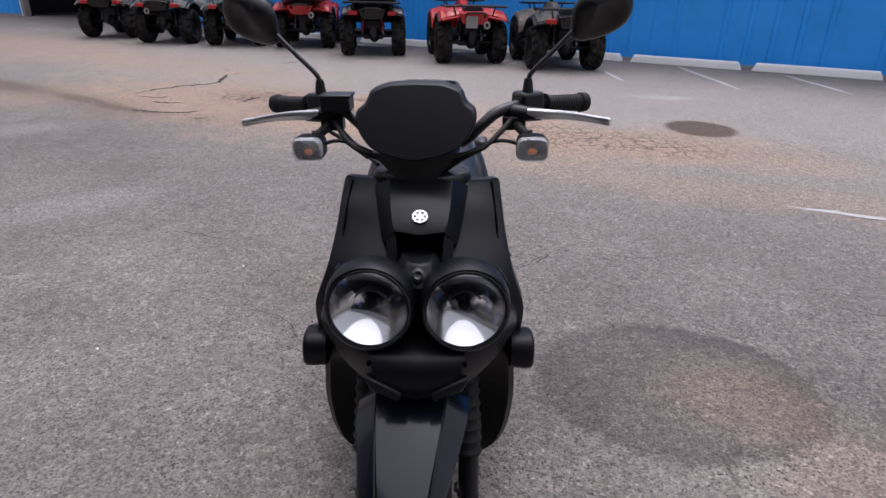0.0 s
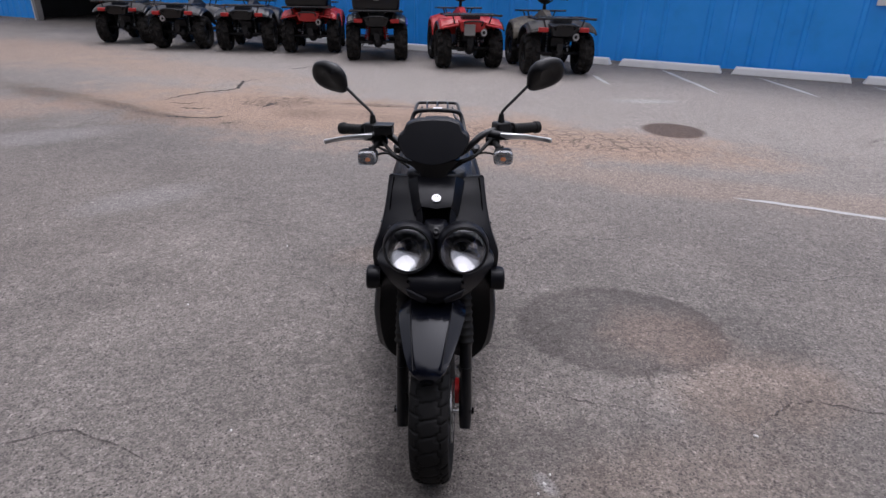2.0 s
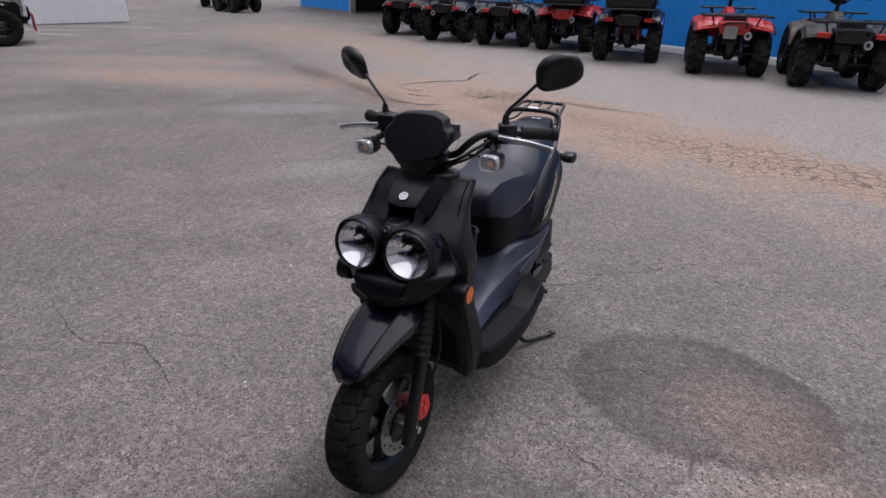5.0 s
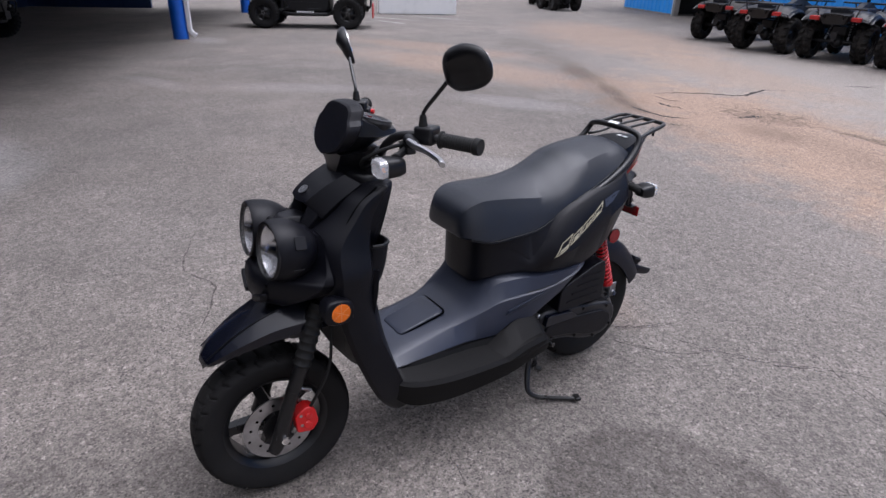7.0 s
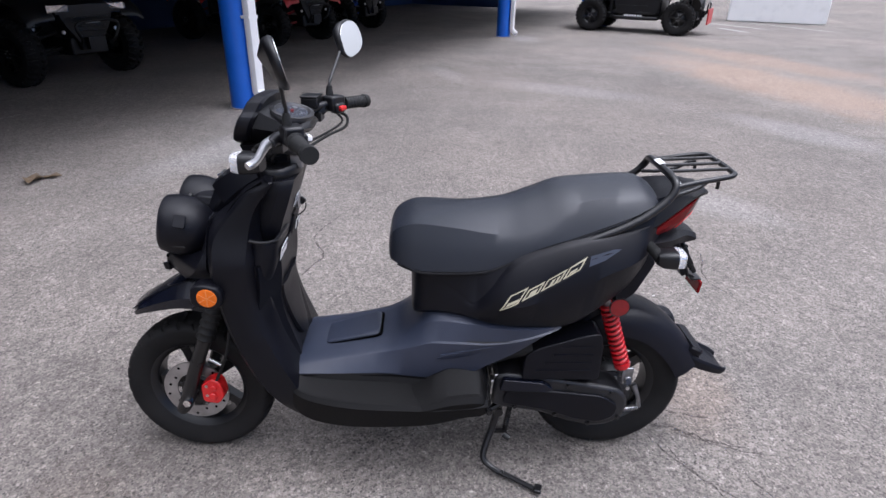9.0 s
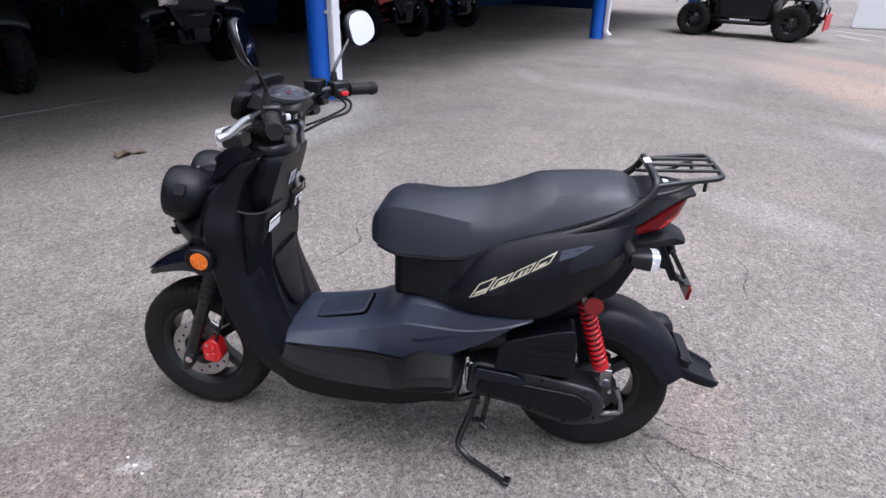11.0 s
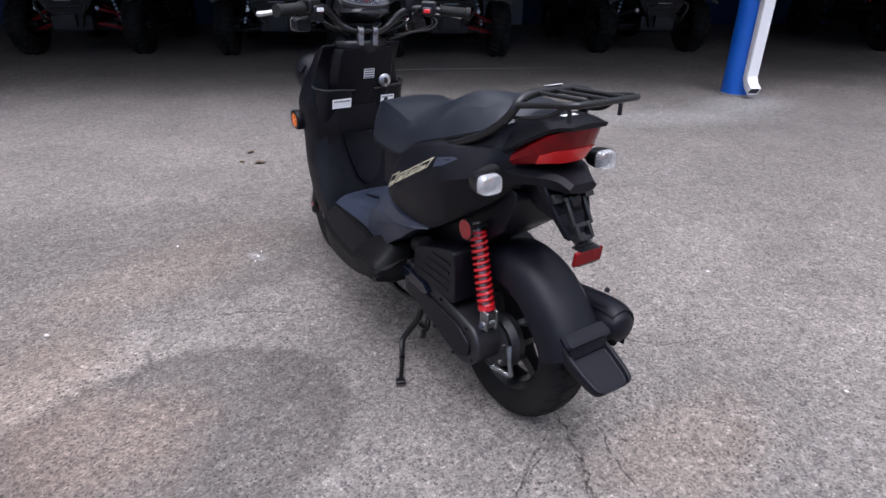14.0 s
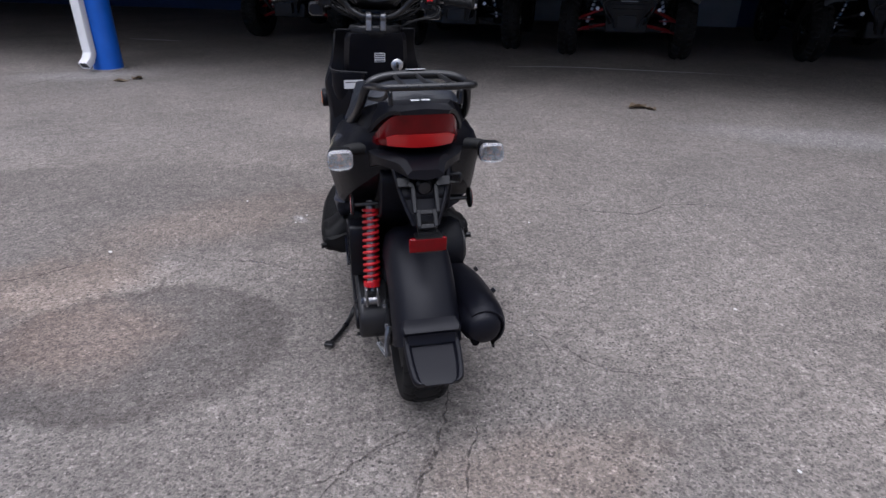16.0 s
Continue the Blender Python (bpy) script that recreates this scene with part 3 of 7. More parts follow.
part("plate", box(0, 0, 0, 0.72, 0.02, 0.56), STICKER, sign, bevel=0.004)
part("lettering", merge(*[box(0, -0.012, 0.16 - 0.1 * i, 0.5 - 0.07 * (i % 2), 0.004, 0.04) for i in range(4)]), PRINT, sign)

# concrete wheel stops along the wall
stop_shape = loft([[(x, y * k, z) for y, z in ((-0.10, 0.0), (-0.07, 0.11), (-0.045, 0.13), (0.045, 0.13), (0.07, 0.11), (0.10, 0.0))]
                   for x, k in ((-0.95, 1.0), (-0.94, 1.0), (0.94, 1.0), (0.95, 1.0))])
stop_shape = ([(x * (0.94 if z > 0.05 else 1.0), y, z) for x, y, z in stop_shape[0]], stop_shape[1])
wheel_stop = mesh("wheel_stop", stop_shape, CONCRETE, bevel=0.012)
wheel_stop.matrix_world = placed(NORTH @ pose(-0.80, -0.33, 0, 0, 0, -1.5))
tagged(wheel_stop, "white painted concrete wheel stop by the blue wall", "wheel stop", "wheel stops along the wall")
for i in (-4, -3, -2, -1, 1, 2, 3, 4):
    copy_thing(wheel_stop, spot(NORTH @ pose(-0.80 + 2.06 * i, -0.33 + 0.01 * (i % 3), 0, 0, 0, -1.5 + 0.8 * (i % 2))))

# the open canopy on the south side
# unseen roof, set low; its deep fascia is added to darken what stands below
setting("canopy_roof", moved(merge(box(-3.5, -3.45, 3.06, 36, 8.3, 0.1), box(-3.5, 0.60, 2.66, 36, 0.08, 0.90)), SOUTH), ROOF, "unseen low metal canopy roof, its fascia added to shade the vehicles")
wall("wall_south", SOUTH @ Matrix.Translation((0, -7.35, 0)), [(-21.5 + 3 * i, -18.5 + 3 * i, 0.0) for i in range(12)], 3.02, BLUE_SHADED, 0.6, "blue sheet wall behind the canopy, darkened as in shade")
for x in (0.2, -2.6, 5.4, -16.5):
    setting("door_2", moved(merge(box(x, -7.24, 1.05, 1.0, 0.06, 2.1), box(x, -7.22, 2.14, 1.16, 0.09, 0.08)), SOUTH), GREY_PANEL, "pale grey door in the back wall", bevel=0.006)
setting("wall_south_end", moved(merge(box(14.5, -3.4, 1.5, 0.12, 8.0, 3.0), box(-21.6, -5.4, 1.5, 0.12, 4.0, 3.0)), SOUTH), BLUE_SHADED, "blue sheet end wall of the canopy")

post = thing("canopy_post", "round blue painted steel post holding the canopy", "post", "canopy posts", SOUTH @ pose(4.55, 0, 0))
part("shaft", turned([(0.15, 0.0), (0.15, 3.02)], 40, pose(0, 0, 0, 0, -90, 0)), BLUE_POST, post)
part("base_plate", turned([(0.0, 0.0), (0.17, 0.0), (0.17, 0.012), (0.0, 0.012)], 28, pose(0, 0, 0, 0, -90, 0)), CONCRETE_GREY, post)
duct = rounded([(-0.055, -0.04), (0.055, -0.04), (0.055, 0.04), (-0.055, 0.04)], 0.012, 2)
spout = [Vector((0.02, 0.20, 2.9)), Vector((0.02, 0.20, 0.24)), Vector((0.02, 0.20, 0.19)), Vector((0.02, 0.235, 0.13)), Vector((0.02, 0.31, 0.075))]
rings = []
for i, p in enumerate(spout):
    lean = (0, 0, 22, 48, 55)[i]
    rings.append([tuple(p + Vector((a, b * math.cos(radians(lean)), b * math.sin(radians(lean))))) for a, b in duct])
part("downspout", loft(rings, cap=False), WHITE_METAL, post, "white square sheet-metal downspout", sharp=25)
# a dark plug paints the shade inside the spout's open end
part("spout_mouth", moved(loft([[(a * 0.9, b * 0.85, 0) for a, b in duct], [(a * 0.9, b * 0.85, 0.03) for a, b in duct]]), Matrix.Translation((0.02, 0.30, 0.083)) @ pose(0, 0, 0, 55, 0, 0)), DARK_WALL, post)
for z in (0.9, 2.2):
    part("strap", box(0.02, 0.19, z, 0.13, 0.10, 0.03), WHITE_METAL, post)
for x, y in ((-3.60, -0.08), (-11.8, -0.06), (-19.9, 0.0)):
    copy_thing(post, spot(SOUTH @ pose(x, y, 0)))

# the white block wall beyond, with blue letters too high to read
block = thing("block_wall", "low white painted concrete wall beside the lot", "wall", at=Matrix.Translation((-17.75, 10.35, 0)) @ pose(0, 0, 0, 0, 0, 66))
part("body", loft([[(x, y, 0) for x, y in ((-1.35, -0.3), (1.35, -0.3), (1.35, 0.3), (-1.35, 0.3))], [(x * 0.985, y * 0.96, 1.5) for x, y in ((-1.35, -0.3), (1.35, -0.3), (1.35, 0.3), (-1.35, 0.3))]]), CONCRETE, block, bevel=0.03)
part("cap", box(0, 0, 1.54, 2.8, 0.68, 0.09), CONCRETE, block, bevel=0.02)
part("lettering", merge(*[box(-0.75 + 0.28 * i, -0.305, 1.12, 0.2, 0.02, 0.26) for i in range(6)]), BLUE_POST, block)

# leaves and stone chips
def leaf(x, y, turn, size):
    ob = mesh("dead_leaf", ([(-0.5, 0, 0.1), (-0.15, 0.28, 0.05), (0.25, 0.22, 0.22), (0.6, 0, 0.08), (0.2, -0.25, 0.2), (-0.2, -0.22, 0.04), (0, 0, 0)],
                            [(0, 6, 1), (1, 6, 2), (2, 6, 3), (3, 6, 4), (4, 6, 5), (5, 6, 0)]), LEAF)
    mod = ob.modifiers.new("thickness", "SOLIDIFY")
    mod.thickness = 0.02
    ob.matrix_world = placed(pose(x, y, 0.004, 0, 0, turn)) @ Matrix.Diagonal((size, size, size, 1))
    return tagged(ob, "curled dry brown leaf lying on the asphalt", "leaf", "dry leaves on the lot")


for x, y, turn, size in ((-2.43, -2.7, 20, 0.2), (-2.5, -2.62, 100, 0.12), (-0.06, -2.28, 45, 0.07), (-0.05, -2.02, 10, 0.08), (2.1, -4.62, 80, 0.16), (2.2, -4.48, 10, 0.14), (0.05, -2.1, 130, 0.05)):
    leaf(x, y, turn, size)
for x, y, s in ((1.13, -0.48, 0.010), (0.335, -0.72, 0.008), (0.36, -0.68, 0.006), (-1.26, 0.38, 0.008), (0.31, -0.76, 0.006), (-0.75, -0.5, 0.007), (0.62, -1.0, 0.007), (-0.95, 1.1, 0.007)):
    chip = mesh("stone_chip", ball(0, 0, 0.3, 1.0, 0.7, 0.42, 7, 4), CHIP)
    chip.matrix_world = placed(pose(x, y, 0, 0, 0, 360 * s * 40)) @ Matrix.Diagonal((s, s, s, 1))
    tagged(chip, "pale stone chip lying loose on asphalt", "stone", "loose stone chips")


# ---- the scooter: x to its own left, y backwards, z up ----
from mathutils.bvhtree import BVHTree

scooter = thing("scooter", "matte black motor scooter parked on its centre stand", "scooter", at=pose(-0.036, 0, 0, 0, 0, 0.96))
_axis, _pivot = Vector((0, 0.45, 0.89)).normalized(), Vector((0, -0.25, 1.0))
STEER = Matrix.Translation(_pivot) @ Matrix.Rotation(radians(-4.7), 4, _axis) @ Matrix.Translation(-_pivot)


def fair(rings, steps=3):
    """Rings filled in smoothly between the given ones."""
    cols = [smooth_path(col, steps) for col in zip(*rings)]
    return [list(r) for r in zip(*cols)]


def spart(name, shape, mat, parent=None, label="", **how):
    """A part that turns with the handlebar."""
    return part(name, moved(shape, STEER), mat, parent or scooter, label, **how)


def tyre(outer, half, rim, pitches, around, depth, lug=False):
    """A tyre round the x axis with grooves cut into its tread."""
    rc = (outer + rim) / 2 + 0.012
    b = outer - rc
    across = 34
    rings = []
    for i in range(around):
        th = 2 * math.pi * i / around
        ring = []
        for j in range(across + 1):
            ph = -2.35 + 4.7 * j / across
            s, c = math.sin(ph), math.cos(ph)
            x = half * math.copysign(abs(s) ** 0.85, s)
            r = rc + b * (math.copysign(abs(c) ** 0.8, c) if c > 0 else c * (rc - rim) / b * 1.38)
            u, p = ph / 1.35, th / (2 * math.pi) * pitches
            if abs(u) < 1:
                tri = abs((p % 1.0) * 2 - 1)
                if lug:
                    cut = min(abs(((p + 0.5 * (u > 0) + 0.25 * abs(u)) % 1.0) - 0.5) / 0.24, 9)
                    g = 1.0 if cut < 1 else 0.0
                    if abs(u) < 0.12:
                        g = 1.0
                else:
                    zig = 0.36 + 0.16 * (tri - 0.5)
                    g = 1.0 if abs(abs(u) - zig) < 0.055 else 0.0
                    if abs(u) < zig:
                        g = max(g, 1.0 if abs((p + 0.45 * u) % 1.0 - 0.5) < 0.062 else 0.0)
                    else:
                        g = max(g, 1.0 if abs((p + 0.5 + 0.55 * abs(u) + (0.5 if u < 0 else 0)) % 1.0 - 0.5) < 0.066 else 0.0)
                r -= depth * g * (1 if abs(u) < 0.9 else 0.5)
            ring.append((x, r * math.cos(th), r * math.sin(th)))
        rings.append(ring)
    return loft(rings, loop=True)


def spoked(rim, half, hub, count, wide):
    """A cast wheel round the x axis: barrel, hub and open spokes."""
    lip = turned([(rim - 0.002, -half), (rim + 0.012, -half - 0.004), (rim + 0.012, -half + 0.006), (rim - 0.006, -half + 0.014), (rim - 0.010, 0.0), (rim - 0.006, half - 0.014),
                  (rim + 0.012, half - 0.006), (rim + 0.012, half + 0.004), (rim - 0.002, half), (rim - 0.018, half - 0.016), (rim - 0.021, 0.0), (rim - 0.018, -half + 0.016)], 56, closed=True)
    core = turned([(0.0, -half * 0.9), (hub, -half * 0.9), (hub * 1.15, -half * 0.3), (hub * 1.15, half * 0.3), (hub, half * 0.9), (0.0, half * 0.9)], 28)
    arms = []
    for i in range(count):
        a = 2 * math.pi * (i + 0.25) / count
        arm = loft([[(x * k, y * wide * w, r) for x, y in ((-0.016, -1), (0.016, -1), (0.016, 1), (-0.016, 1))] for r, k, w in ((hub * 0.8, 1.4, 1.25), (hub * 1.7, 1.0, 0.8), (rim * 0.8, 0.9, 0.75), (rim - 0.012, 1.2, 1.1))])
        arms.append(moved(arm, Matrix.Rotation(a, 4, "X")))
    return merge(lip, core, *arms)


# front wheel and fork
FRONT = STEER @ Matrix.Translation((0, -0.637, 0.2225))
front_wheel = part("front_wheel", moved(spoked(0.148, 0.043, 0.034, 5, 0.018), FRONT), BLACK_METAL, scooter, "black cast front wheel", sharp=30)
part("tyre", moved(tyre(0.2225, 0.058, 0.146, 28, 448, 0.0055), FRONT), RUBBER, front_wheel, "black block-tread tyre", sharp=50)
disc = merge(turned([(0.058, 0.056), (0.098, 0.056), (0.098, 0.0605), (0.058, 0.0605)], 48, closed=True))
part("brake_disc", moved(disc, FRONT), STEEL, front_wheel, "drilled steel brake disc")
part("disc_carrier", moved(merge(turned([(0.0, 0.04), (0.045, 0.045), (0.045, 0.06), (0.0, 0.062)], 20), *[moved(box(0.057, 0, 0.055, 0.004, 0.014, 0.04), Matrix.Rotation(2 * math.pi * i / 5, 4, "X")) for i in range(5)]), FRONT), BLACK_METAL, front_wheel)
for i in range(15):
    a = 2 * math.pi * i / 15
    r = 0.07 + 0.008 * (i % 3)
    part("disc_hole", moved(turned([(0.0, 0.0555), (0.0045, 0.0555), (0.0045, 0.0612), (0.0, 0.0612)], 8, Matrix.Translation((0, r * math.cos(a), r * math.sin(a)))), FRONT), VOID, front_wheel)
part("axle", moved(rod((-0.122, 0, 0), (0.122, 0, 0), 0.007, 12), FRONT), ALLOY, front_wheel, "bright axle nut")
for s in (1, -1):
    part("axle_nut", moved(turned([(0.0, s * 0.118), (0.012, s * 0.118), (0.012, s * 0.127), (0.0, s * 0.129)], 6), FRONT), CHROME, front_wheel)
for s in (1, -1):
    foot, knee, top = (s * 0.1, -0.668, 0.18), (s * 0.1, -0.565, 0.43), (s * 0.092, -0.50, 0.60)
    leg = spart("fork_leg", merge(tube([foot, (s * 0.1, -0.648, 0.215), (s * 0.1, -0.61, 0.32), knee], [0.017, 0.021, 0.0195, 0.0195], 16, 4), rod((s * 0.086, -0.640, 0.2285), (s * 0.116, -0.640, 0.2285), 0.019)), BLACK_METAL, label="black telescopic fork leg")
    a, b = Vector(knee), Vector(top)
    spart("gaiter", tube([a.lerp(b, i / 24) for i in range(25)], [0.0265 if i % 3 == 1 else 0.0225 for i in range(25)], 18, 1), GRIP, leg, "ribbed rubber gaiter")
    spart("clamp_ring", tube([(s * 0.1, -0.597, 0.352), (s * 0.1, -0.594, 0.36)], 0.0212, 16, 1), BLACK_METAL, leg)
calliper = spart("brake_caliper", merge(prism(rounded([(-0.598, 0.216), (-0.553, 0.209), (-0.534, 0.236), (-0.542, 0.283), (-0.566, 0.295), (-0.600, 0.272)], 0.010), 0.064, 0.104),
                                        rod((0.103, -0.566, 0.236), (0.110, -0.566, 0.236), 0.013), rod((0.103, -0.562, 0.266), (0.110, -0.562, 0.266), 0.010)), RED_PAINT, label="red painted brake caliper", bevel=0.004)
for z in (0.238, 0.270):
    spart("caliper_bolt", rod((0.098, -0.583, z), (0.105, -0.583, z), 0.005, 6), ALLOY, calliper)
spart("brake_hose", tube([(0.095, -0.556, 0.28), (0.118, -0.50, 0.40), (0.11, -0.48, 0.50), (0.08, -0.46, 0.6)], 0.0045, 8), GRIP)
spart("wheel_sensor", merge(box(0.09, -0.60, 0.342, 0.02, 0.02, 0.016), rod((0.075, -0.575, 0.345), (0.075, -0.54, 0.325), 0.005)), ALLOY, label="bright alloy bracket")


# front mudguard
def guard(y, w, zc, ze):
    return [(0, y, zc), (w * 0.60, y + 0.004, zc - 0.006), (w * 0.68, y + 0.004, zc - 0.014), (w, y + 0.010, zc * 0.45 + ze * 0.55), (w * 0.95, y + 0.012, ze), (w * 0.95 - 0.006, y + 0.012, ze - 0.002), (w * 0.55, y + 0.006, zc - 0.020), (0, y + 0.004, zc - 0.012)]


fender = spart("front_mudguard", loft(fair(halves([guard(-0.805, 0.030, 0.468, 0.462), guard(-0.795, 0.048, 0.490, 0.466), guard(-0.76, 0.066, 0.520, 0.482), guard(-0.70, 0.083, 0.556, 0.503), guard(-0.63, 0.098, 0.590, 0.520), guard(-0.56, 0.100, 0.606, 0.515), guard(-0.49, 0.090, 0.600, 0.52)]), 4)),
               GLOSS, label="gloss black beak-shaped front mudguard", sharp=25)
for s in (1, -1):
    spart("crease_strip", tube([(s * 0.040, -0.79, 0.484), (s * 0.052, -0.70, 0.548), (s * 0.063, -0.60, 0.592)], 0.0022, 6), PLASTIC, fender)
    spart("mudguard_stay", merge(prism(rounded([(-0.59, 0.515), (-0.54, 0.512), (-0.535, 0.545), (-0.582, 0.552)], 0.012), s * 0.078, s * 0.097)), SATIN, fender, bevel=0.003)


# leg shield: the body between front panels and rider
def slice_(z, yfc, xa, yfa, w, yfe, yre, yrc):
    return [(0, yfc, z), (xa, yfa, z), (w - 0.012, yfe - 0.006, z), (w, yfe + 0.006, z), (w + 0.002, (yfe + yre) / 2, z), (w - 0.004, yre, z), (w * 0.93, yre * 0.7 + yrc * 0.3, z), (w * 0.74, yrc, z), (0, yrc, z)]


SHIELD = [(0.205, -0.295, 0.07, -0.300, 0.148, -0.318, -0.255, -0.270), (0.28, -0.325, 0.09, -0.330, 0.178, -0.372, -0.288, -0.285), (0.37, -0.345, 0.11, -0.355, 0.192, -0.415, -0.326, -0.312),
          (0.48, -0.380, 0.11, -0.400, 0.194, -0.455, -0.370, -0.345), (0.58, -0.480, 0.10, -0.482, 0.186, -0.480, -0.405, -0.362), (0.64, -0.530, 0.09, -0.527, 0.190, -0.486, -0.412, -0.368),
          (0.705, -0.540, 0.10, -0.535, 0.195, -0.486, -0.402, -0.372), (0.755, -0.530, 0.10, -0.526, 0.178, -0.484, -0.396, -0.372), (0.790, -0.508, 0.09, -0.503, 0.167, -0.470, -0.390, -0.372),
          (0.84, -0.447, 0.07, -0.445, 0.157, -0.428, -0.374, -0.366), (0.88, -0.410, 0.07, -0.408, 0.152, -0.392, -0.345, -0.345), (0.905, -0.375, 0.07, -0.368, 0.149, -0.345, -0.325, -0.330), (0.912, -0.366, 0.06, -0.360, 0.143, -0.340, -0.326, -0.332)]
leg_shield = part("leg_shield", loft(fair(halves([slice_(*s) for s in SHIELD]), 3)), PLASTIC, scooter, "matte black leg shield and front body", sharp=38)
for s in (1, -1):
    part("panel_seam", tube([(s * 0.134, -0.352, 0.908), (s * 0.138, -0.399, 0.878), (s * 0.142, -0.436, 0.838), (s * 0.146, -0.476, 0.772)], 0.0022, 6), VOID, leg_shield)
# nose piece with the badge, and the vent below it
nose = part("nose_panel", loft(fair(halves([[(0, -0.405, 0.930), (0.058, -0.402, 0.927), (0.089, -0.372, 0.906), (0.085, -0.35, 0.895), (0, -0.35, 0.895)],
                                            [(0, -0.455, 0.908), (0.054, -0.452, 0.905), (0.080, -0.422, 0.872), (0.075, -0.40, 0.86), (0, -0.40, 0.86)],
                                            [(0, -0.497, 0.880), (0.048, -0.493, 0.878), (0.071, -0.460, 0.840), (0.065, -0.44, 0.82), (0, -0.44, 0.83)],
                                            [(0, -0.512, 0.862), (0.042, -0.506, 0.866), (0.066, -0.474, 0.826), (0.06, -0.45, 0.81), (0, -0.45, 0.83)]]), 3)), PLASTIC, leg_shield, sharp=28)
for s in (1, -1):
    part("vent_cheek", loft([[(s * x, y, z) for x, y, z in ((0.044, -0.500, 0.862), (0.062, -0.475, 0.842), (0.05, -0.44, 0.84), (0.035, -0.45, 0.85))],
                             [(s * x, y, z) for x, y, z in ((0.036, -0.530, 0.800), (0.058, -0.515, 0.795), (0.05, -0.47, 0.79), (0.030, -0.47, 0.80))]]), PLASTIC, leg_shield, bevel=0.004)
part("vent", box(0, -0.475, 0.835, 0.075, 0.02, 0.06), VOID, leg_shield)
BADGE = Matrix.Translation((0, -0.4905, 0.8865)) @ pose(0, 0, 0, -56, 0, 0)
part("badge", moved(turned([(0.0105, 0.0), (0.0135, 0.0), (0.0135, 0.003), (0.0105, 0.003)], 32, pose(0, 0, 0, 0, 0, -90), closed=True), BADGE), ALLOY, leg_shield, "round silver badge ring")
part("badge_spokes", moved(merge(*[moved(box(0, 0, 0.005, 0.0042, 0.005, 0.0095), Matrix.Rotation(radians(60 * i), 4, "Y")) for i in range(6)]), BADGE), ALLOY, leg_shield)
part("lower_centre", loft(halves([[(0, -0.60, 0.80), (0.03, -0.585, 0.80), (0.045, -0.53, 0.80), (0, -0.50, 0.80)], [(0, -0.565, 0.83), (0.02, -0.555, 0.83), (0.03, -0.51, 0.83), (0, -0.48, 0.82)]])), PLASTIC, leg_shield, bevel=0.004)
part("horn_cap", moved(turned([(0.0, 0.0), (0.012, 0.0), (0.012, 0.008), (0.007, 0.010), (0.0, 0.006)], 20, pose(0, 0, 0, 0, 0, -90)), Matrix.Translation((0, -0.583, 0.818)) @ pose(0, 0, 0, -40, 0, 0)), SATIN, leg_shield)


# chin under the lamps
def chin(z, w, yf, ys):
    return [(0, yf, z), (w * 0.45, yf + 0.012, z), (w, ys, z), (w + 0.004, -0.50, z), (0, -0.48, z)]


part("chin_guard", loft(fair(halves([chin(0.606, 0.040, -0.628, -0.60), chin(0.618, 0.082, -0.645, -0.60), chin(0.640, 0.122, -0.658, -0.578), chin(0.664, 0.152, -0.658, -0.552), chin(0.69, 0.174, -0.646, -0.530), chin(0.702, 0.176, -0.625, -0.524), chin(0.715, 0.172, -0.565, -0.516), chin(0.735, 0.160, -0.548, -0.508), chin(0.775, 0.138, -0.538, -0.502), chin(0.80, 0.116, -0.530, -0.498)]), 3)), PLASTIC, leg_shield, "black chin guard below the headlights", sharp=24)
for s in (1, -1):
    part("chin_cheek", loft([[(s * x, y, z) for x, y, z in ((0.022, -0.6635, 0.640), (0.086, -0.6525, 0.668), (0.078, -0.6525, 0.640), (0.028, -0.660, 0.622))], [(s * x, y + 0.02, z) for x, y, z in ((0.022, -0.6635, 0.640), (0.086, -0.6525, 0.668), (0.078, -0.6525, 0.640), (0.028, -0.660, 0.622))]]), PLASTIC, leg_shield, bevel=0.006)
    part("screw", moved(turned([(0.0, 0.0), (0.005, 0.0), (0.005, 0.004), (0.0, 0.004)], 10, pose(0, 0, 0, 0, 0, -90)), Matrix.Translation((s * 0.078, -0.634, 0.684))), VOID, leg_shield)

# headlights
def bowl_shape(rim, top, depth, rows=22, around=168):
    """A parabolic mirror round the x axis whose lower and side parts carry upright flutes."""
    rings = []
    for i in range(rows + 1):
        r = rim * (1 - 0.88 * i / rows)
        ring = []
        for j in range(around):
            a = 2 * math.pi * j / around
            y, z = r * math.cos(a), r * math.sin(a)
            ripple = 0.00010 * math.sin(y / 0.0034 * 2 * math.pi) * (1 if 0.1 < i / rows < 0.9 else 0)
            ring.append((top - depth * (1 - (r / rim) ** 2) + ripple, y, z))
        rings.append(ring)
    return loft(rings, cap=False)


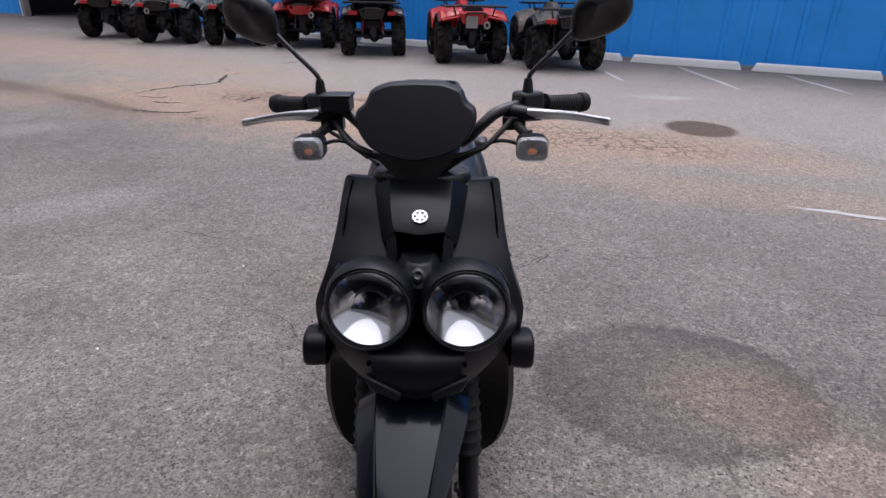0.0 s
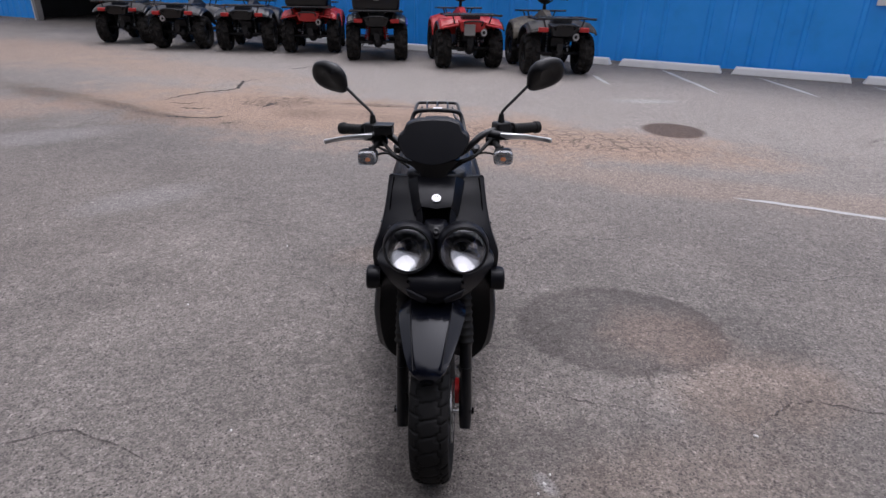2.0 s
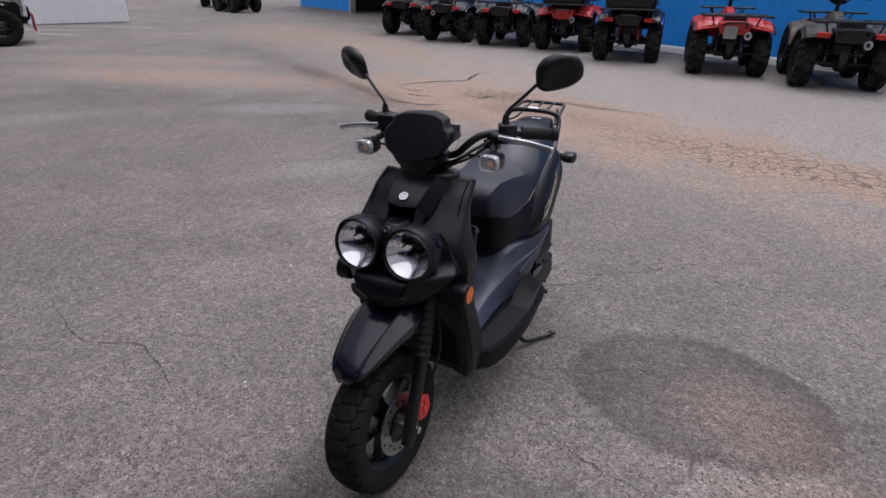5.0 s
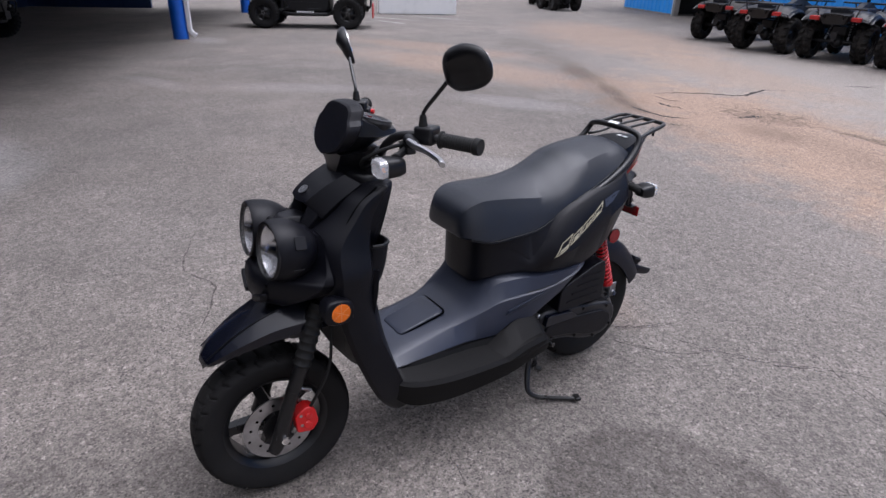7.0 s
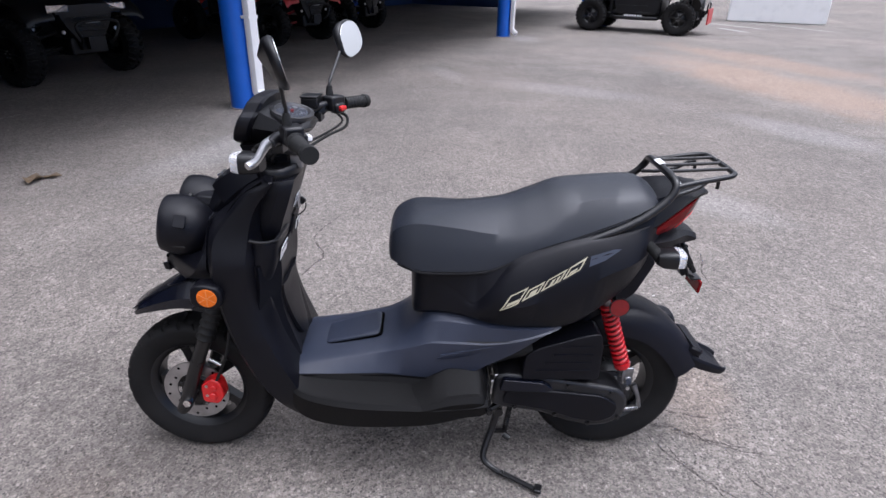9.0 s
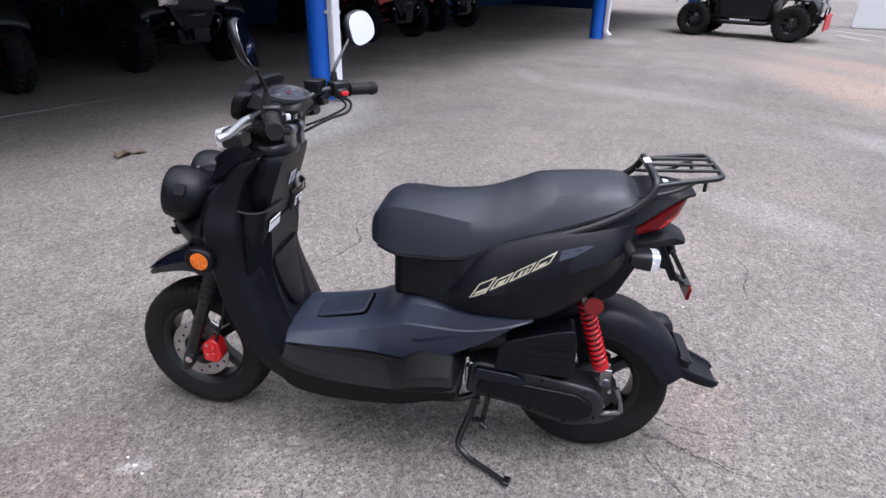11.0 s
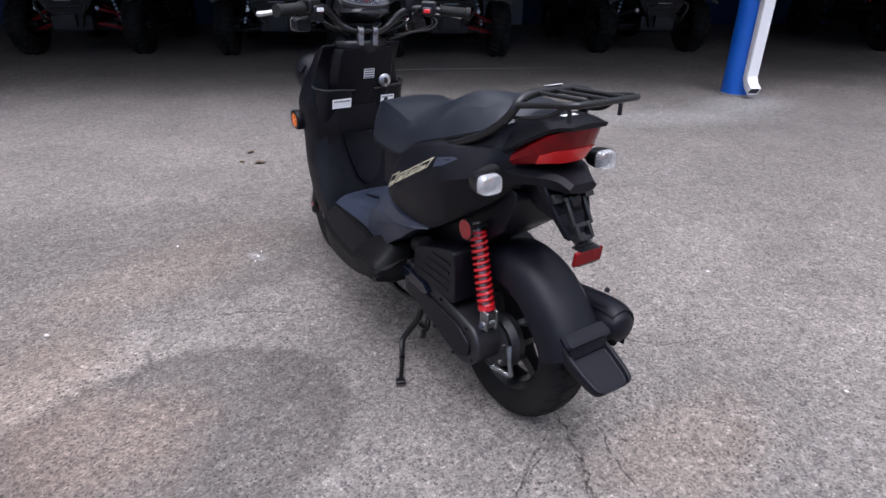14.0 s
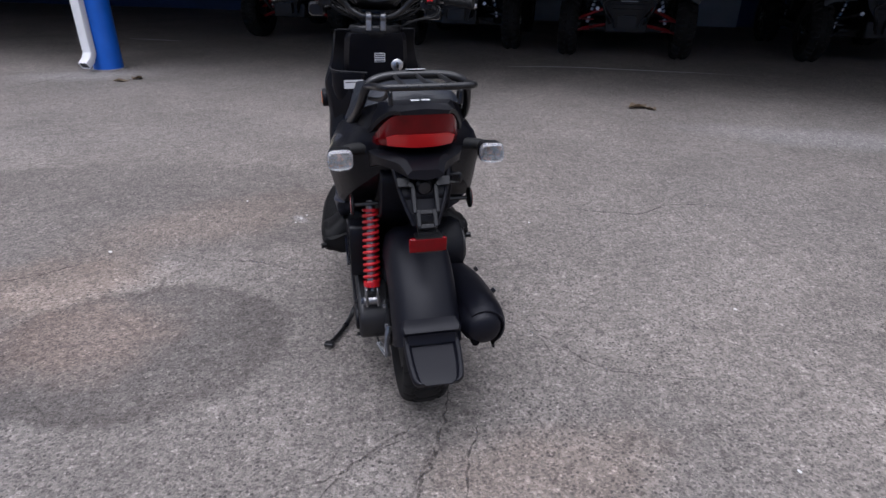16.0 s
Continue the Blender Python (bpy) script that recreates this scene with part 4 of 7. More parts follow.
for s in (1, -1):
    AIM = Matrix.Translation((s * 0.0775, -0.590, 0.771)) @ pose(0, 0, 0, -9, 0, s * 3) @ pose(0, 0, 0, 0, 0, -90)
    lamp = part("headlight", moved(turned([(0.0655, 0.030), (0.0695, 0.031), (0.0735, 0.020), (0.0765, 0.0), (0.0755, -0.020), (0.070, -0.042), (0.059, -0.062), (0.043, -0.078), (0.022, -0.089), (0.0, -0.092)], 44), AIM), PLASTIC, scooter, "round twin headlight in a black bucket", sharp=40)
    part("bezel", moved(turned([(0.064, 0.014), (0.0705, 0.026), (0.0705, 0.033), (0.067, 0.036), (0.0635, 0.030)], 44, closed=True), AIM), SATIN, lamp)
    part("reflector", moved(bowl_shape(0.0645, 0.026, 0.041), AIM), SILVERED, lamp, "mirror-bright reflector bowl", sharp=60)
    part("bulb", moved(turned([(0.013, -0.024), (0.011, -0.010), (0.0105, 0.004), (0.007, 0.010), (0.0, 0.011)], 18), AIM), SATIN, lamp, "dark bulb cap")
    part("bulb_shade", moved(loft([[(h, 0.028 * math.cos(a), 0.006 + 0.022 * math.sin(a)) for a in (radians(20 + 140 * k / 10) for k in range(11))] + [(h, 0.025 * math.cos(a), 0.006 + 0.019 * math.sin(a)) for a in (radians(160 - 140 * k / 10) for k in range(11))] for h in (-0.014, 0.012)]), AIM), FAIRING, lamp)
    lens_rings = [(0.0645, 0.030), (0.0600, 0.0335), (0.048, 0.0375), (0.030, 0.0405), (0.012, 0.042), (0.0, 0.0422)]
    lens = part("lens", moved(turned(lens_rings + [(r, h - 0.0025) for r, h in reversed(lens_rings)], 44), AIM), CLEAR, lamp, "clear domed lens", sharp=60)
    lens.visible_shadow = False
    hood = []
    for i in range(17):
        a = radians(-8 + 196 * i / 16)
        lift = math.sin(a)
        fade = min(1.0, min(i, 16 - i) / 4)
        ca, sa = math.cos(a), math.sin(a)
        hood.append([(h + 0.004 * lift * fade, (low + (high - low) * fade) * ca, (low + (high - low) * fade) * sa) for h, low, high in ((0.033, 0.066, 0.0722), (0.026, 0.070, 0.0762), (0.008, 0.0745, 0.0787), (-0.012, 0.0752, 0.0790), (-0.034, 0.0712, 0.0748), (-0.056, 0.0615, 0.0645), (-0.02, 0.066, 0.068))])
    part("hood", moved(loft(hood), AIM), PLASTIC, lamp, sharp=50)
    LOWER = AIM @ Matrix.Rotation(radians(-112 if s > 0 else 112), 4, "X")
    part("vent_slot", moved(box(-0.018, 0.0, 0.0752, 0.030, 0.006, 0.003), LOWER), SATIN, lamp, bevel=0.001)
    rim_frame = [(-0.004, 0.018), (-0.034, 0.018), (-0.034, -0.016), (-0.004, -0.016)]
    SIDE = AIM @ Matrix.Rotation(radians(-58 if s > 0 else 58), 4, "X")
    part("access_cover", moved(loft([[(h, w, 0.0755) for h, w in rounded(rim_frame, 0.004, 2)], [(h, w, 0.0808) for h, w in rounded(rim_frame, 0.004, 2)]]), SIDE), PLASTIC, lamp, bevel=0.0015)

# side reflectors on their pods
for s in (1, -1):
    pod = part("reflector_pod", loft(fair([[(s * x, y, z) for y, z in rounded([(-0.548 + k, 0.600 + k), (-0.462 - k, 0.592 + k), (-0.458 - k, 0.662 - k), (-0.54 + k, 0.672 - k)], 0.032)] for x, k in ((0.170, 0.004), (0.195, 0.002), (0.209, 0.003), (0.2125, 0.007))], 2)), PLASTIC, scooter, "black reflector pod", sharp=40)
    FACE = Matrix.Translation((s * 0.2105, -0.499, 0.631)) @ pose(0, 0, 0, 0, 0, 0 if s > 0 else 180)
    part("reflector", moved(turned([(0.0, 0.0), (0.0265, 0.0), (0.0265, 0.0012), (0.024, 0.0028), (0.0, 0.0036)], 36), FACE), AMBER, pod, "round amber side reflector", sharp=30)
    part("reflector_facets", moved(merge(*[moved(box(0.0032, 0, 0.012, 0.0018, 0.0014, 0.022), Matrix.Rotation(radians(60 * i), 4, "X")) for i in range(6)]), FACE), AMBER_BULB, pod)

# rider's side of the leg shield: glove pockets, column, lock, labels
for s in (1, -1):
    bowl = [[(s * x, y + e, z) for x, y in rounded([(0.035 + k, -0.39 + k), (0.162 - d - k, -0.395 + k), (0.173 - d - k, -0.360 - k), (0.150 - d * 0.6 - k, -0.331 - k), (0.045 + k, -0.328 - k)], 0.018 - k)]
            for z, d, e, k in ((0.610, 0.020, -0.046, 0.0), (0.645, 0.008, -0.024, 0.0), (0.69, 0.0, -0.008, 0.0), (0.735, 0.0, 0.002, 0.0), (0.757, 0.0, 0.004, 0.0), (0.760, 0.0, 0.003, 0.003), (0.757, 0.0, 0.002, 0.007), (0.70, 0.0, -0.004, 0.009), (0.68, 0.0, -0.01, 0.012))]
    part("glove_pocket", loft(fair(bowl, 2)), PLASTIC, leg_shield, "open glove pocket", sharp=40)
    part("pocket_lip", tube([(s * 0.036, -0.326, 0.754), (s * 0.09, -0.327, 0.758), (s * 0.146, -0.329, 0.762), (s * 0.171, -0.356, 0.765), (s * 0.173, -0.388, 0.770)], 0.0045, 8), SATIN, leg_shield)
column = part("column_cover", loft(fair(halves([[(0, yb - 0.08, z), (w, yb - 0.075, z), (w + 0.006, yb - 0.03, z), (w - 0.012, yb, z), (0, yb + 0.004, z)] for z, w, yb in ((0.55, 0.060, -0.352), (0.66, 0.085, -0.354), (0.76, 0.114, -0.330), (0.84, 0.112, -0.302), (0.885, 0.108, -0.287), (0.90, 0.100, -0.284))]), 2)), PLASTIC, scooter, "black steering column cover", sharp=40)
part("collar", loft(fair([[(0.096 * k * math.cos(a), -0.334 + 0.056 * k * math.sin(a), z) for a in (2 * math.pi * i / 28 for i in range(28))] for z, k in ((0.885, 0.92), (0.90, 1.0), (0.918, 1.0), (0.926, 0.92))], 2)), SATIN, column, sharp=40)
part("knee_panel", loft(fair(halves([[(0, yb - 0.05, z), (w, yb - 0.05, z), (w + 0.01, yb - 0.04, z), (w * 0.62, yb, z), (w * 0.3, yb - 0.006, z), (0, yb - 0.004, z)] for z, w, yb in ((0.30, 0.125, -0.296), (0.40, 0.140, -0.314), (0.50, 0.152, -0.338), (0.57, 0.160, -0.346), (0.60, 0.163, -0.342), (0.64, 0.166, -0.336), (0.70, 0.168, -0.333))]), 2)), PLASTIC, leg_shield, sharp=24)
part("knee_tongue", loft(fair(halves([[(0, yb - 0.03, z), (w + 0.012, yb - 0.03, z), (w, yb + 0.006, z), (w * 0.55, yb + 0.010, z), (0, yb + 0.008, z)] for z, w, yb in ((0.405, 0.018, -0.314), (0.43, 0.040, -0.320), (0.48, 0.058, -0.333), (0.56, 0.078, -0.346), (0.60, 0.085, -0.346))]), 3)), PLASTIC, leg_shield, sharp=30)
lock = part("ignition_lock", turned([(0.0, 0.0), (0.023, 0.0), (0.023, 0.008), (0.017, 0.012), (0.0, 0.012)], 26, Matrix.Translation((-0.078, -0.322, 0.782)) @ pose(0, 0, 0, 0, 0, 90)), ALLOY, scooter, "bright ignition lock")
part("lock_body", turned([(0.0, 0.0), (0.022, 0.0), (0.026, -0.06), (0.0, -0.06)], 20, Matrix.Translation((-0.078, -0.334, 0.782)) @ pose(0, 0, 0, 0, 0, 90)), PLASTIC, lock)
part("key", merge(box(-0.078, -0.304, 0.782, 0.004, 0.018, 0.010), turned([(0.0, -0.004), (0.011, -0.004), (0.011, 0.004), (0.0, 0.004)], 14, Matrix.Translation((-0.078, -0.308, 0.782)))), SATIN, lock, "black key in the lock", bevel=0.001)
part("key_tag", merge(tube([(-0.078, -0.296, 0.774), (-0.083, -0.302, 0.752), (-0.086, -0.324, 0.732)], 0.002, 6), box(-0.086, -0.328, 0.719, 0.016, 0.005, 0.035)), SATIN, lock, bevel=0.001)
part("bag_hook", tube([(-0.03, -0.375, 0.70), (-0.03, -0.352, 0.697), (-0.03, -0.346, 0.712), (-0.03, -0.353, 0.724)], 0.0045, 8), SATIN, leg_shield)


def label_plate(x, y, z, w, h, lean, bars):
    at = Matrix.Translation((x, y, z)) @ pose(0, 0, 0, lean, 0, 0)
    ob = part("warning_label", moved(box(0, 0, 0, w, 0.0015, h), at), STICKER, scooter, "white printed warning label")
    part("print", moved(merge(*[box(0, 0.001, h * (0.5 - (i + 0.5) / bars), w * 0.86, 0.001, h * (0.5 if bars > 3 else 0.22) / bars) for i in range(bars) if bars > 3 or i == 0]), at), PRINT, ob)


label_plate(0.090, -0.3270, 0.712, 0.072, 0.034, -12, 2)
label_plate(-0.012, -0.3055, 0.812, 0.040, 0.036, -18, 4)
label_plate(-0.092, -0.3270, 0.714, 0.055, 0.028, -12, 2)

# handlebar


def on_bar(s, x, y, z):
    """A place on one side of the bar."""
    return (s * x, y, z)


bar_path = [(0, -0.285, 0.957), (0.045, -0.285, 0.958), (0.085, -0.300, 0.975), (0.115, -0.300, 1.002), (0.15, -0.283, 1.027), (0.20, -0.246, 1.034), (0.243, -0.218, 1.029), (0.322, -0.171, 1.024)]
handlebar = spart("handlebar", tube([on_bar(-1, *p) for p in reversed(bar_path[1:])] + [on_bar(1, *p) for p in bar_path], 0.011, 14, 5), BLACK_METAL, label="black tubular handlebar")
for s in (1, -1):
    spart("riser", merge(box(s * 0.026, -0.285, 0.935, 0.02, 0.03, 0.05), rod((s * 0.016, -0.285, 0.957), (s * 0.036, -0.285, 0.957), 0.019, 18)), DULL_ALLOY, handlebar, "grey alloy handlebar clamp", bevel=0.003)
    gp = [Vector(on_bar(s, *p)) for p in ((0.243, -0.218, 1.029), (0.322, -0.171, 1.024), (0.333, -0.165, 1.0235))]
    clamp = Matrix.Translation(on_bar(s, 0.208, -0.236, 1.036)) @ pose(0, 0, 0, 0, 0, s * 30)
    spart("grip", tube([gp[0].lerp(gp[1], i / 30) for i in range(31)] + [gp[2]], [0.021 if i in (0, 1) else 0.0175 if i % 2 else 0.0163 for i in range(29)] + [0.020, 0.0205, 0.019], 20, 1), GRIP, handlebar, "ribbed black rubber grip")
    housing = spart("switch_housing", moved(merge(box(0, 0, 0, 0.052, 0.046, 0.044), box(-s * 0.004, 0.018, -0.012, 0.036, 0.03, 0.03)), clamp), SATIN, label="black handlebar switch housing", bevel=0.007)
    spart("switch", moved(box(-s * 0.004, 0.036, -0.010, 0.022, 0.014, 0.012), clamp), RED_PAINT if s < 0 else STICKER, housing, "red kill switch" if s < 0 else "pale indicator switch", bevel=0.002)
    spart("start_button", moved(box(-s * 0.01, 0.036, -0.014, 0.012, 0.012, 0.009), clamp), RED_DULL, housing, bevel=0.002)
    spart("lever_perch", merge(tube([on_bar(s, 0.165, -0.262, 1.025), on_bar(s, 0.195, -0.276, 1.022), on_bar(s, 0.235, -0.278, 1.020)], [0.014, 0.016, 0.011], 12, 3), box(*on_bar(s, 0.18, -0.275, 1.004), 0.045, 0.026, 0.026)), SATIN, handlebar, bevel=0.003)
    spart("brake_lever", tube([on_bar(s, *p) for p in ((0.205, -0.280, 1.022), (0.245, -0.284, 1.021), (0.285, -0.279, 1.018), (0.335, -0.276, 1.010), (0.357, -0.281, 1.007), (0.364, -0.284, 1.006))], [0.013, 0.0115, 0.0095, 0.0085, 0.0095, 0.0075], 12, 4, flat=0.8), ALLOY, handlebar, "polished alloy brake lever")
    stalk = [on_bar(s, *p) for p in ((0.207, -0.246, 1.050), (0.207, -0.246, 1.080), (0.216, -0.244, 1.098), (0.250, -0.237, 1.130), (0.289, -0.228, 1.168))]
    mirror = spart("mirror_stem", tube(stalk, 0.0048, 10, 5), BLACK_METAL, label="slim black mirror stem")
    spart("stem_boot", tube([on_bar(s, 0.207, -0.246, z) for z in (1.045, 1.060, 1.084)], [0.012, 0.011, 0.0075], 12, 3), GRIP, mirror)
    outline = rounded([(0.285, 1.158), (0.284, 1.210), (0.307, 1.241), (0.352, 1.254), (0.392, 1.245), (0.406, 1.214), (0.401, 1.183), (0.374, 1.163), (0.336, 1.151), (0.304, 1.147)], 0.020, 3)
    cx, cz = 0.344, 1.203

    def mring(k, y, tilt=-1.15):
        return [on_bar(s, cx + (x - cx) * k, y + 0.030 + tilt * (z - cz) * 0.22 + (x - cx) * 0.32, cz + (z - cz) * k) for x, z in outline]
    spart("mirror_housing", loft([mring(0.35, -0.262), mring(0.68, -0.260), mring(0.90, -0.254), mring(1.0, -0.244), mring(1.0, -0.238), mring(0.95, -0.235)]), SATIN, mirror, "black mirror housing", sharp=55)
    spart("mirror_glass", loft([mring(0.93, -0.2355), mring(0.93, -0.2335)]), MIRROR, mirror, "mirror glass reflecting the sky", sharp=30)
    # indicator under the lever
    lens_out = rounded([(-0.029, -0.0225), (0.029, -0.0225), (0.029, 0.0225), (-0.029, 0.0225)], 0.016, 4)
    c = Vector((s * 0.212, -0.352, 0.972))

    def iring(k, y):
        return [(c.x + a * k, c.y + y, c.z + b * k) for a, b in lens_out]
    ind = spart("indicator", loft([iring(0.80, 0.045), iring(0.98, 0.030), iring(1.03, 0.004), iring(1.03, -0.002)]), SATIN, label="clear-lens front indicator", sharp=45)
    spart("reflector", loft([iring(0.55, 0.022), iring(0.95, -0.001), iring(0.93, -0.0015), iring(0.5, 0.020)]), CHROME, ind)
    il = spart("lens", loft([iring(1.0, -0.002), iring(0.99, -0.012), iring(0.90, -0.021), iring(0.88, -0.0185), iring(0.95, -0.010), iring(0.96, -0.002)]), CLEAR_RIBBED, ind, "ribbed clear lens", sharp=50)
    il.visible_shadow = False
    spart("bulb", ball(c.x, c.y + 0.002, c.z - 0.006, 0.011, 0.007, 0.008, 12, 8), AMBER_BULB, ind, "amber bulb")
    spart("lens_rib", merge(*[box(c.x + 0.0042 * i, c.y - 0.0195, c.z, 0.0009, 0.0015, 0.036) for i in range(-5, 6)]), CLEAR_RIBBED, ind)
    spart("indicator_stem", tube([on_bar(s, 0.185, -0.280, 1.002), (s * 0.202, -0.315, 0.99), (c.x, c.y + 0.03, c.z + 0.018)], [0.010, 0.009, 0.011], 10, 3), GRIP, ind)
    spart("wire", tube([(s * 0.19, -0.335, 0.975), (s * 0.16, -0.345, 0.985), (s * 0.13, -0.338, 0.978), (s * 0.09, -0.33, 0.958), (s * 0.04, -0.325, 0.945)], 0.0035, 7), GRIP, handlebar)
    spart("control_cable", tube([on_bar(s, 0.18, -0.270, 1.016), (s * 0.155, -0.325, 1.0), (s * 0.12, -0.36, 0.975), (s * 0.07, -0.352, 0.95), (s * 0.03, -0.335, 0.925)], 0.0048, 8), GRIP, handlebar)
    spart("control_cable", tube([on_bar(s, 0.19, -0.25, 1.02), (s * 0.165, -0.28, 0.995), (s * 0.125, -0.31, 0.965), (s * 0.08, -0.33, 0.945), (s * 0.04, -0.34, 0.92)], 0.004, 8), GRIP, handlebar)
spart("cable_loop", tube([(-0.19, -0.24, 1.02), (-0.222, -0.205, 0.998), (-0.205, -0.205, 0.970), (-0.15, -0.245, 0.955), (-0.09, -0.30, 0.925)], 0.0042, 8), GRIP, handlebar)
spart("cable_loop", tube([(-0.20, -0.24, 1.02), (-0.215, -0.215, 0.985), (-0.17, -0.245, 0.962), (-0.11, -0.30, 0.94)], 0.0035, 8), GRIP, handlebar)
spart("brake_reservoir", merge(box(-0.165, -0.288, 1.045, 0.058, 0.046, 0.026), box(-0.165, -0.288, 1.061, 0.063, 0.05, 0.007)), SATIN, handlebar, "square black brake fluid reservoir", bevel=0.003)

# instrument cowl and dial
half_face = [(0.050, 1.094), (0.083, 1.083), (0.091, 1.060), (0.107, 1.052), (0.110, 1.032), (0.098, 1.008), (0.080, 0.988), (0.042, 0.974)]
FACE = rounded([(0.0, 1.096)] + half_face + [(0.0, 0.967)] + [(-x, z) for x, z in reversed(half_face)], 0.008, 2)


def cring(k, off, dz=0.0):
    return [(x * k, -0.366 - (1.094 - 1.035 - (z - 1.035) * k) * 0.50 + off, 1.035 + (z - 1.035) * k + dz) for x, z in FACE]


cowl = spart("instrument_cowl", loft([cring(0.02, -0.008), cring(0.5, -0.0078), cring(0.94, -0.0065), cring(0.985, -0.002), cring(1.0, 0.008), cring(1.0, 0.026), cring(0.92, 0.034)]), PLASTIC, label="black faceted instrument cowl", sharp=20)
spart("cowl_body", loft(fair(halves([[(0, y, zb), (w * 0.42, y, zb + 0.004), (w, y, zm), (w * 0.95, y, zt - 0.010), (w * 0.55, y, zt - 0.001), (0, y, zt)] for y, w, zb, zm, zt in ((-0.385, 0.094, 0.958, 1.025, 1.066), (-0.360, 0.092, 0.956, 1.022, 1.076), (-0.338, 0.089, 0.966, 1.018, 1.064), (-0.300, 0.085, 0.986, 1.014, 1.046), (-0.258, 0.070, 1.000, 1.016, 1.036), (-0.242, 0.050, 1.008, 1.018, 1.030))]), 3)), SATIN, cowl, sharp=40)
spart("cowl_base", loft(fair(halves([[(0, -0.418, z), (w, -0.408, z), (w * 1.05, -0.35, z), (w * 0.7, -0.31, z), (0, -0.305, z)] for z, w in ((0.912, 0.034), (0.935, 0.040), (0.955, 0.060), (0.978, 0.078))]), 2)), SATIN, cowl)
DIALM = Matrix.Translation((0, -0.294, 1.048)) @ pose(0, 0, 0, -15, 0, 0)


def oval(rx, ry, z, n=40):
    return [(rx * math.cos(a), ry * math.sin(a), z) for a in (2 * math.pi * i / n for i in range(n))]


spart("dial_pod", moved(loft(fair([oval(0.036, 0.024, -0.046), oval(0.064, 0.040, -0.040), oval(0.080, 0.050, -0.022), oval(0.084, 0.053, -0.006), oval(0.083, 0.052, -0.002)], 2)), DIALM), SATIN, cowl, "black rounded back of the dial", sharp=50)
spart("dial_rim", moved(loft([oval(0.083, 0.052, -0.010), oval(0.083, 0.052, 0.004), oval(0.072, 0.043, 0.005), oval(0.064, 0.037, -0.001)]), DIALM), FAIRING, cowl, "grey dial rim", sharp=40)
spart("dial", moved(loft([oval(0.064, 0.037, -0.003), oval(0.064, 0.037, 0.0005)]), DIALM), DIAL, cowl, "speedometer dial")
spart("dial_marks", moved(merge(*[moved(box(0, 0.024, 0.001, 0.0018, 0.006, 0.001), Matrix.Rotation(radians(-120 + 24 * i), 4, "Z")) for i in range(11)], box(0.044, -0.006, 0.001, 0.014, 0.009, 0.001), box(-0.044, -0.006, 0.001, 0.012, 0.012, 0.001)), DIALM), PRINT, cowl)
spart("dial_needle", moved(merge(moved(box(0, 0.010, 0.0025, 0.002, 0.024, 0.001), Matrix.Rotation(radians(100), 4, "Z")), box(0, 0, 0.002, 0.008, 0.008, 0.003)), DIALM), RED_DULL, cowl)

# floor, tunnel and the slate side panels
floor_rings = [[(0, y, zb), (w * 0.78, y, zb), (w - 0.006, y, zb + 0.022), (w, y, zt - 0.012), (w - 0.010, y, zt), (w - 0.020, y, zt + 0.001), (0.150, y, zt + 0.022), (0, y, zt + 0.022)] for y, w, zb, zt in
               ((-0.350, 0.150, 0.270, 0.350), (-0.322, 0.185, 0.238, 0.332), (-0.27, 0.212, 0.216, 0.320), (-0.15, 0.236, 0.212, 0.313), (0.04, 0.248, 0.226, 0.314), (0.14, 0.248, 0.250, 0.320), (0.205, 0.246, 0.264, 0.326), (0.222, 0.228, 0.275, 0.322))]
footboard = part("footboard", loft(fair(halves(floor_rings), 3)), FLOOR_MAT, scooter, "black textured footboard", sharp=30)
for s in (1, -1):
    step_rings = [[(s * 0.12, y, 0.28), (s * (w - 0.004), y, 0.28), (s * w, y, z - 0.016), (s * (w - 0.010), y, z - 0.002), (s * (w - 0.022), y, z), (s * 0.175, y, z + up), (s * 0.12, y, z + up)] for y, w, z, up in
                  ((-0.015, 0.236, 0.308, 0.012), (0.030, 0.2475, 0.316, 0.024), (0.075, 0.2486, 0.328, 0.042), (0.110, 0.2490, 0.338, 0.050), (0.170, 0.2485, 0.345, 0.050), (0.200, 0.243, 0.340, 0.042), (0.216, 0.226, 0.322, 0.028))]
    part("footrest_step", loft(fair(step_rings, 3)), FLOOR_MAT, footboard, "raised passenger foot step", sharp=32)
    part("floor_lug", rod((s * 0.236, 0.214, 0.300), (s * 0.252, 0.218, 0.300), 0.009, 12), BLACK_METAL, footboard, "black bolt end")
    part("screw_cap", turned([(0.0, 0.0), (0.008, 0.0), (0.008, 0.004), (0.0, 0.004)], 12, Matrix.Translation((s * 0.185, -0.262, 0.314)) @ pose(0, 0, 0, 0, -90, 0)), BLACK_METAL, footboard)
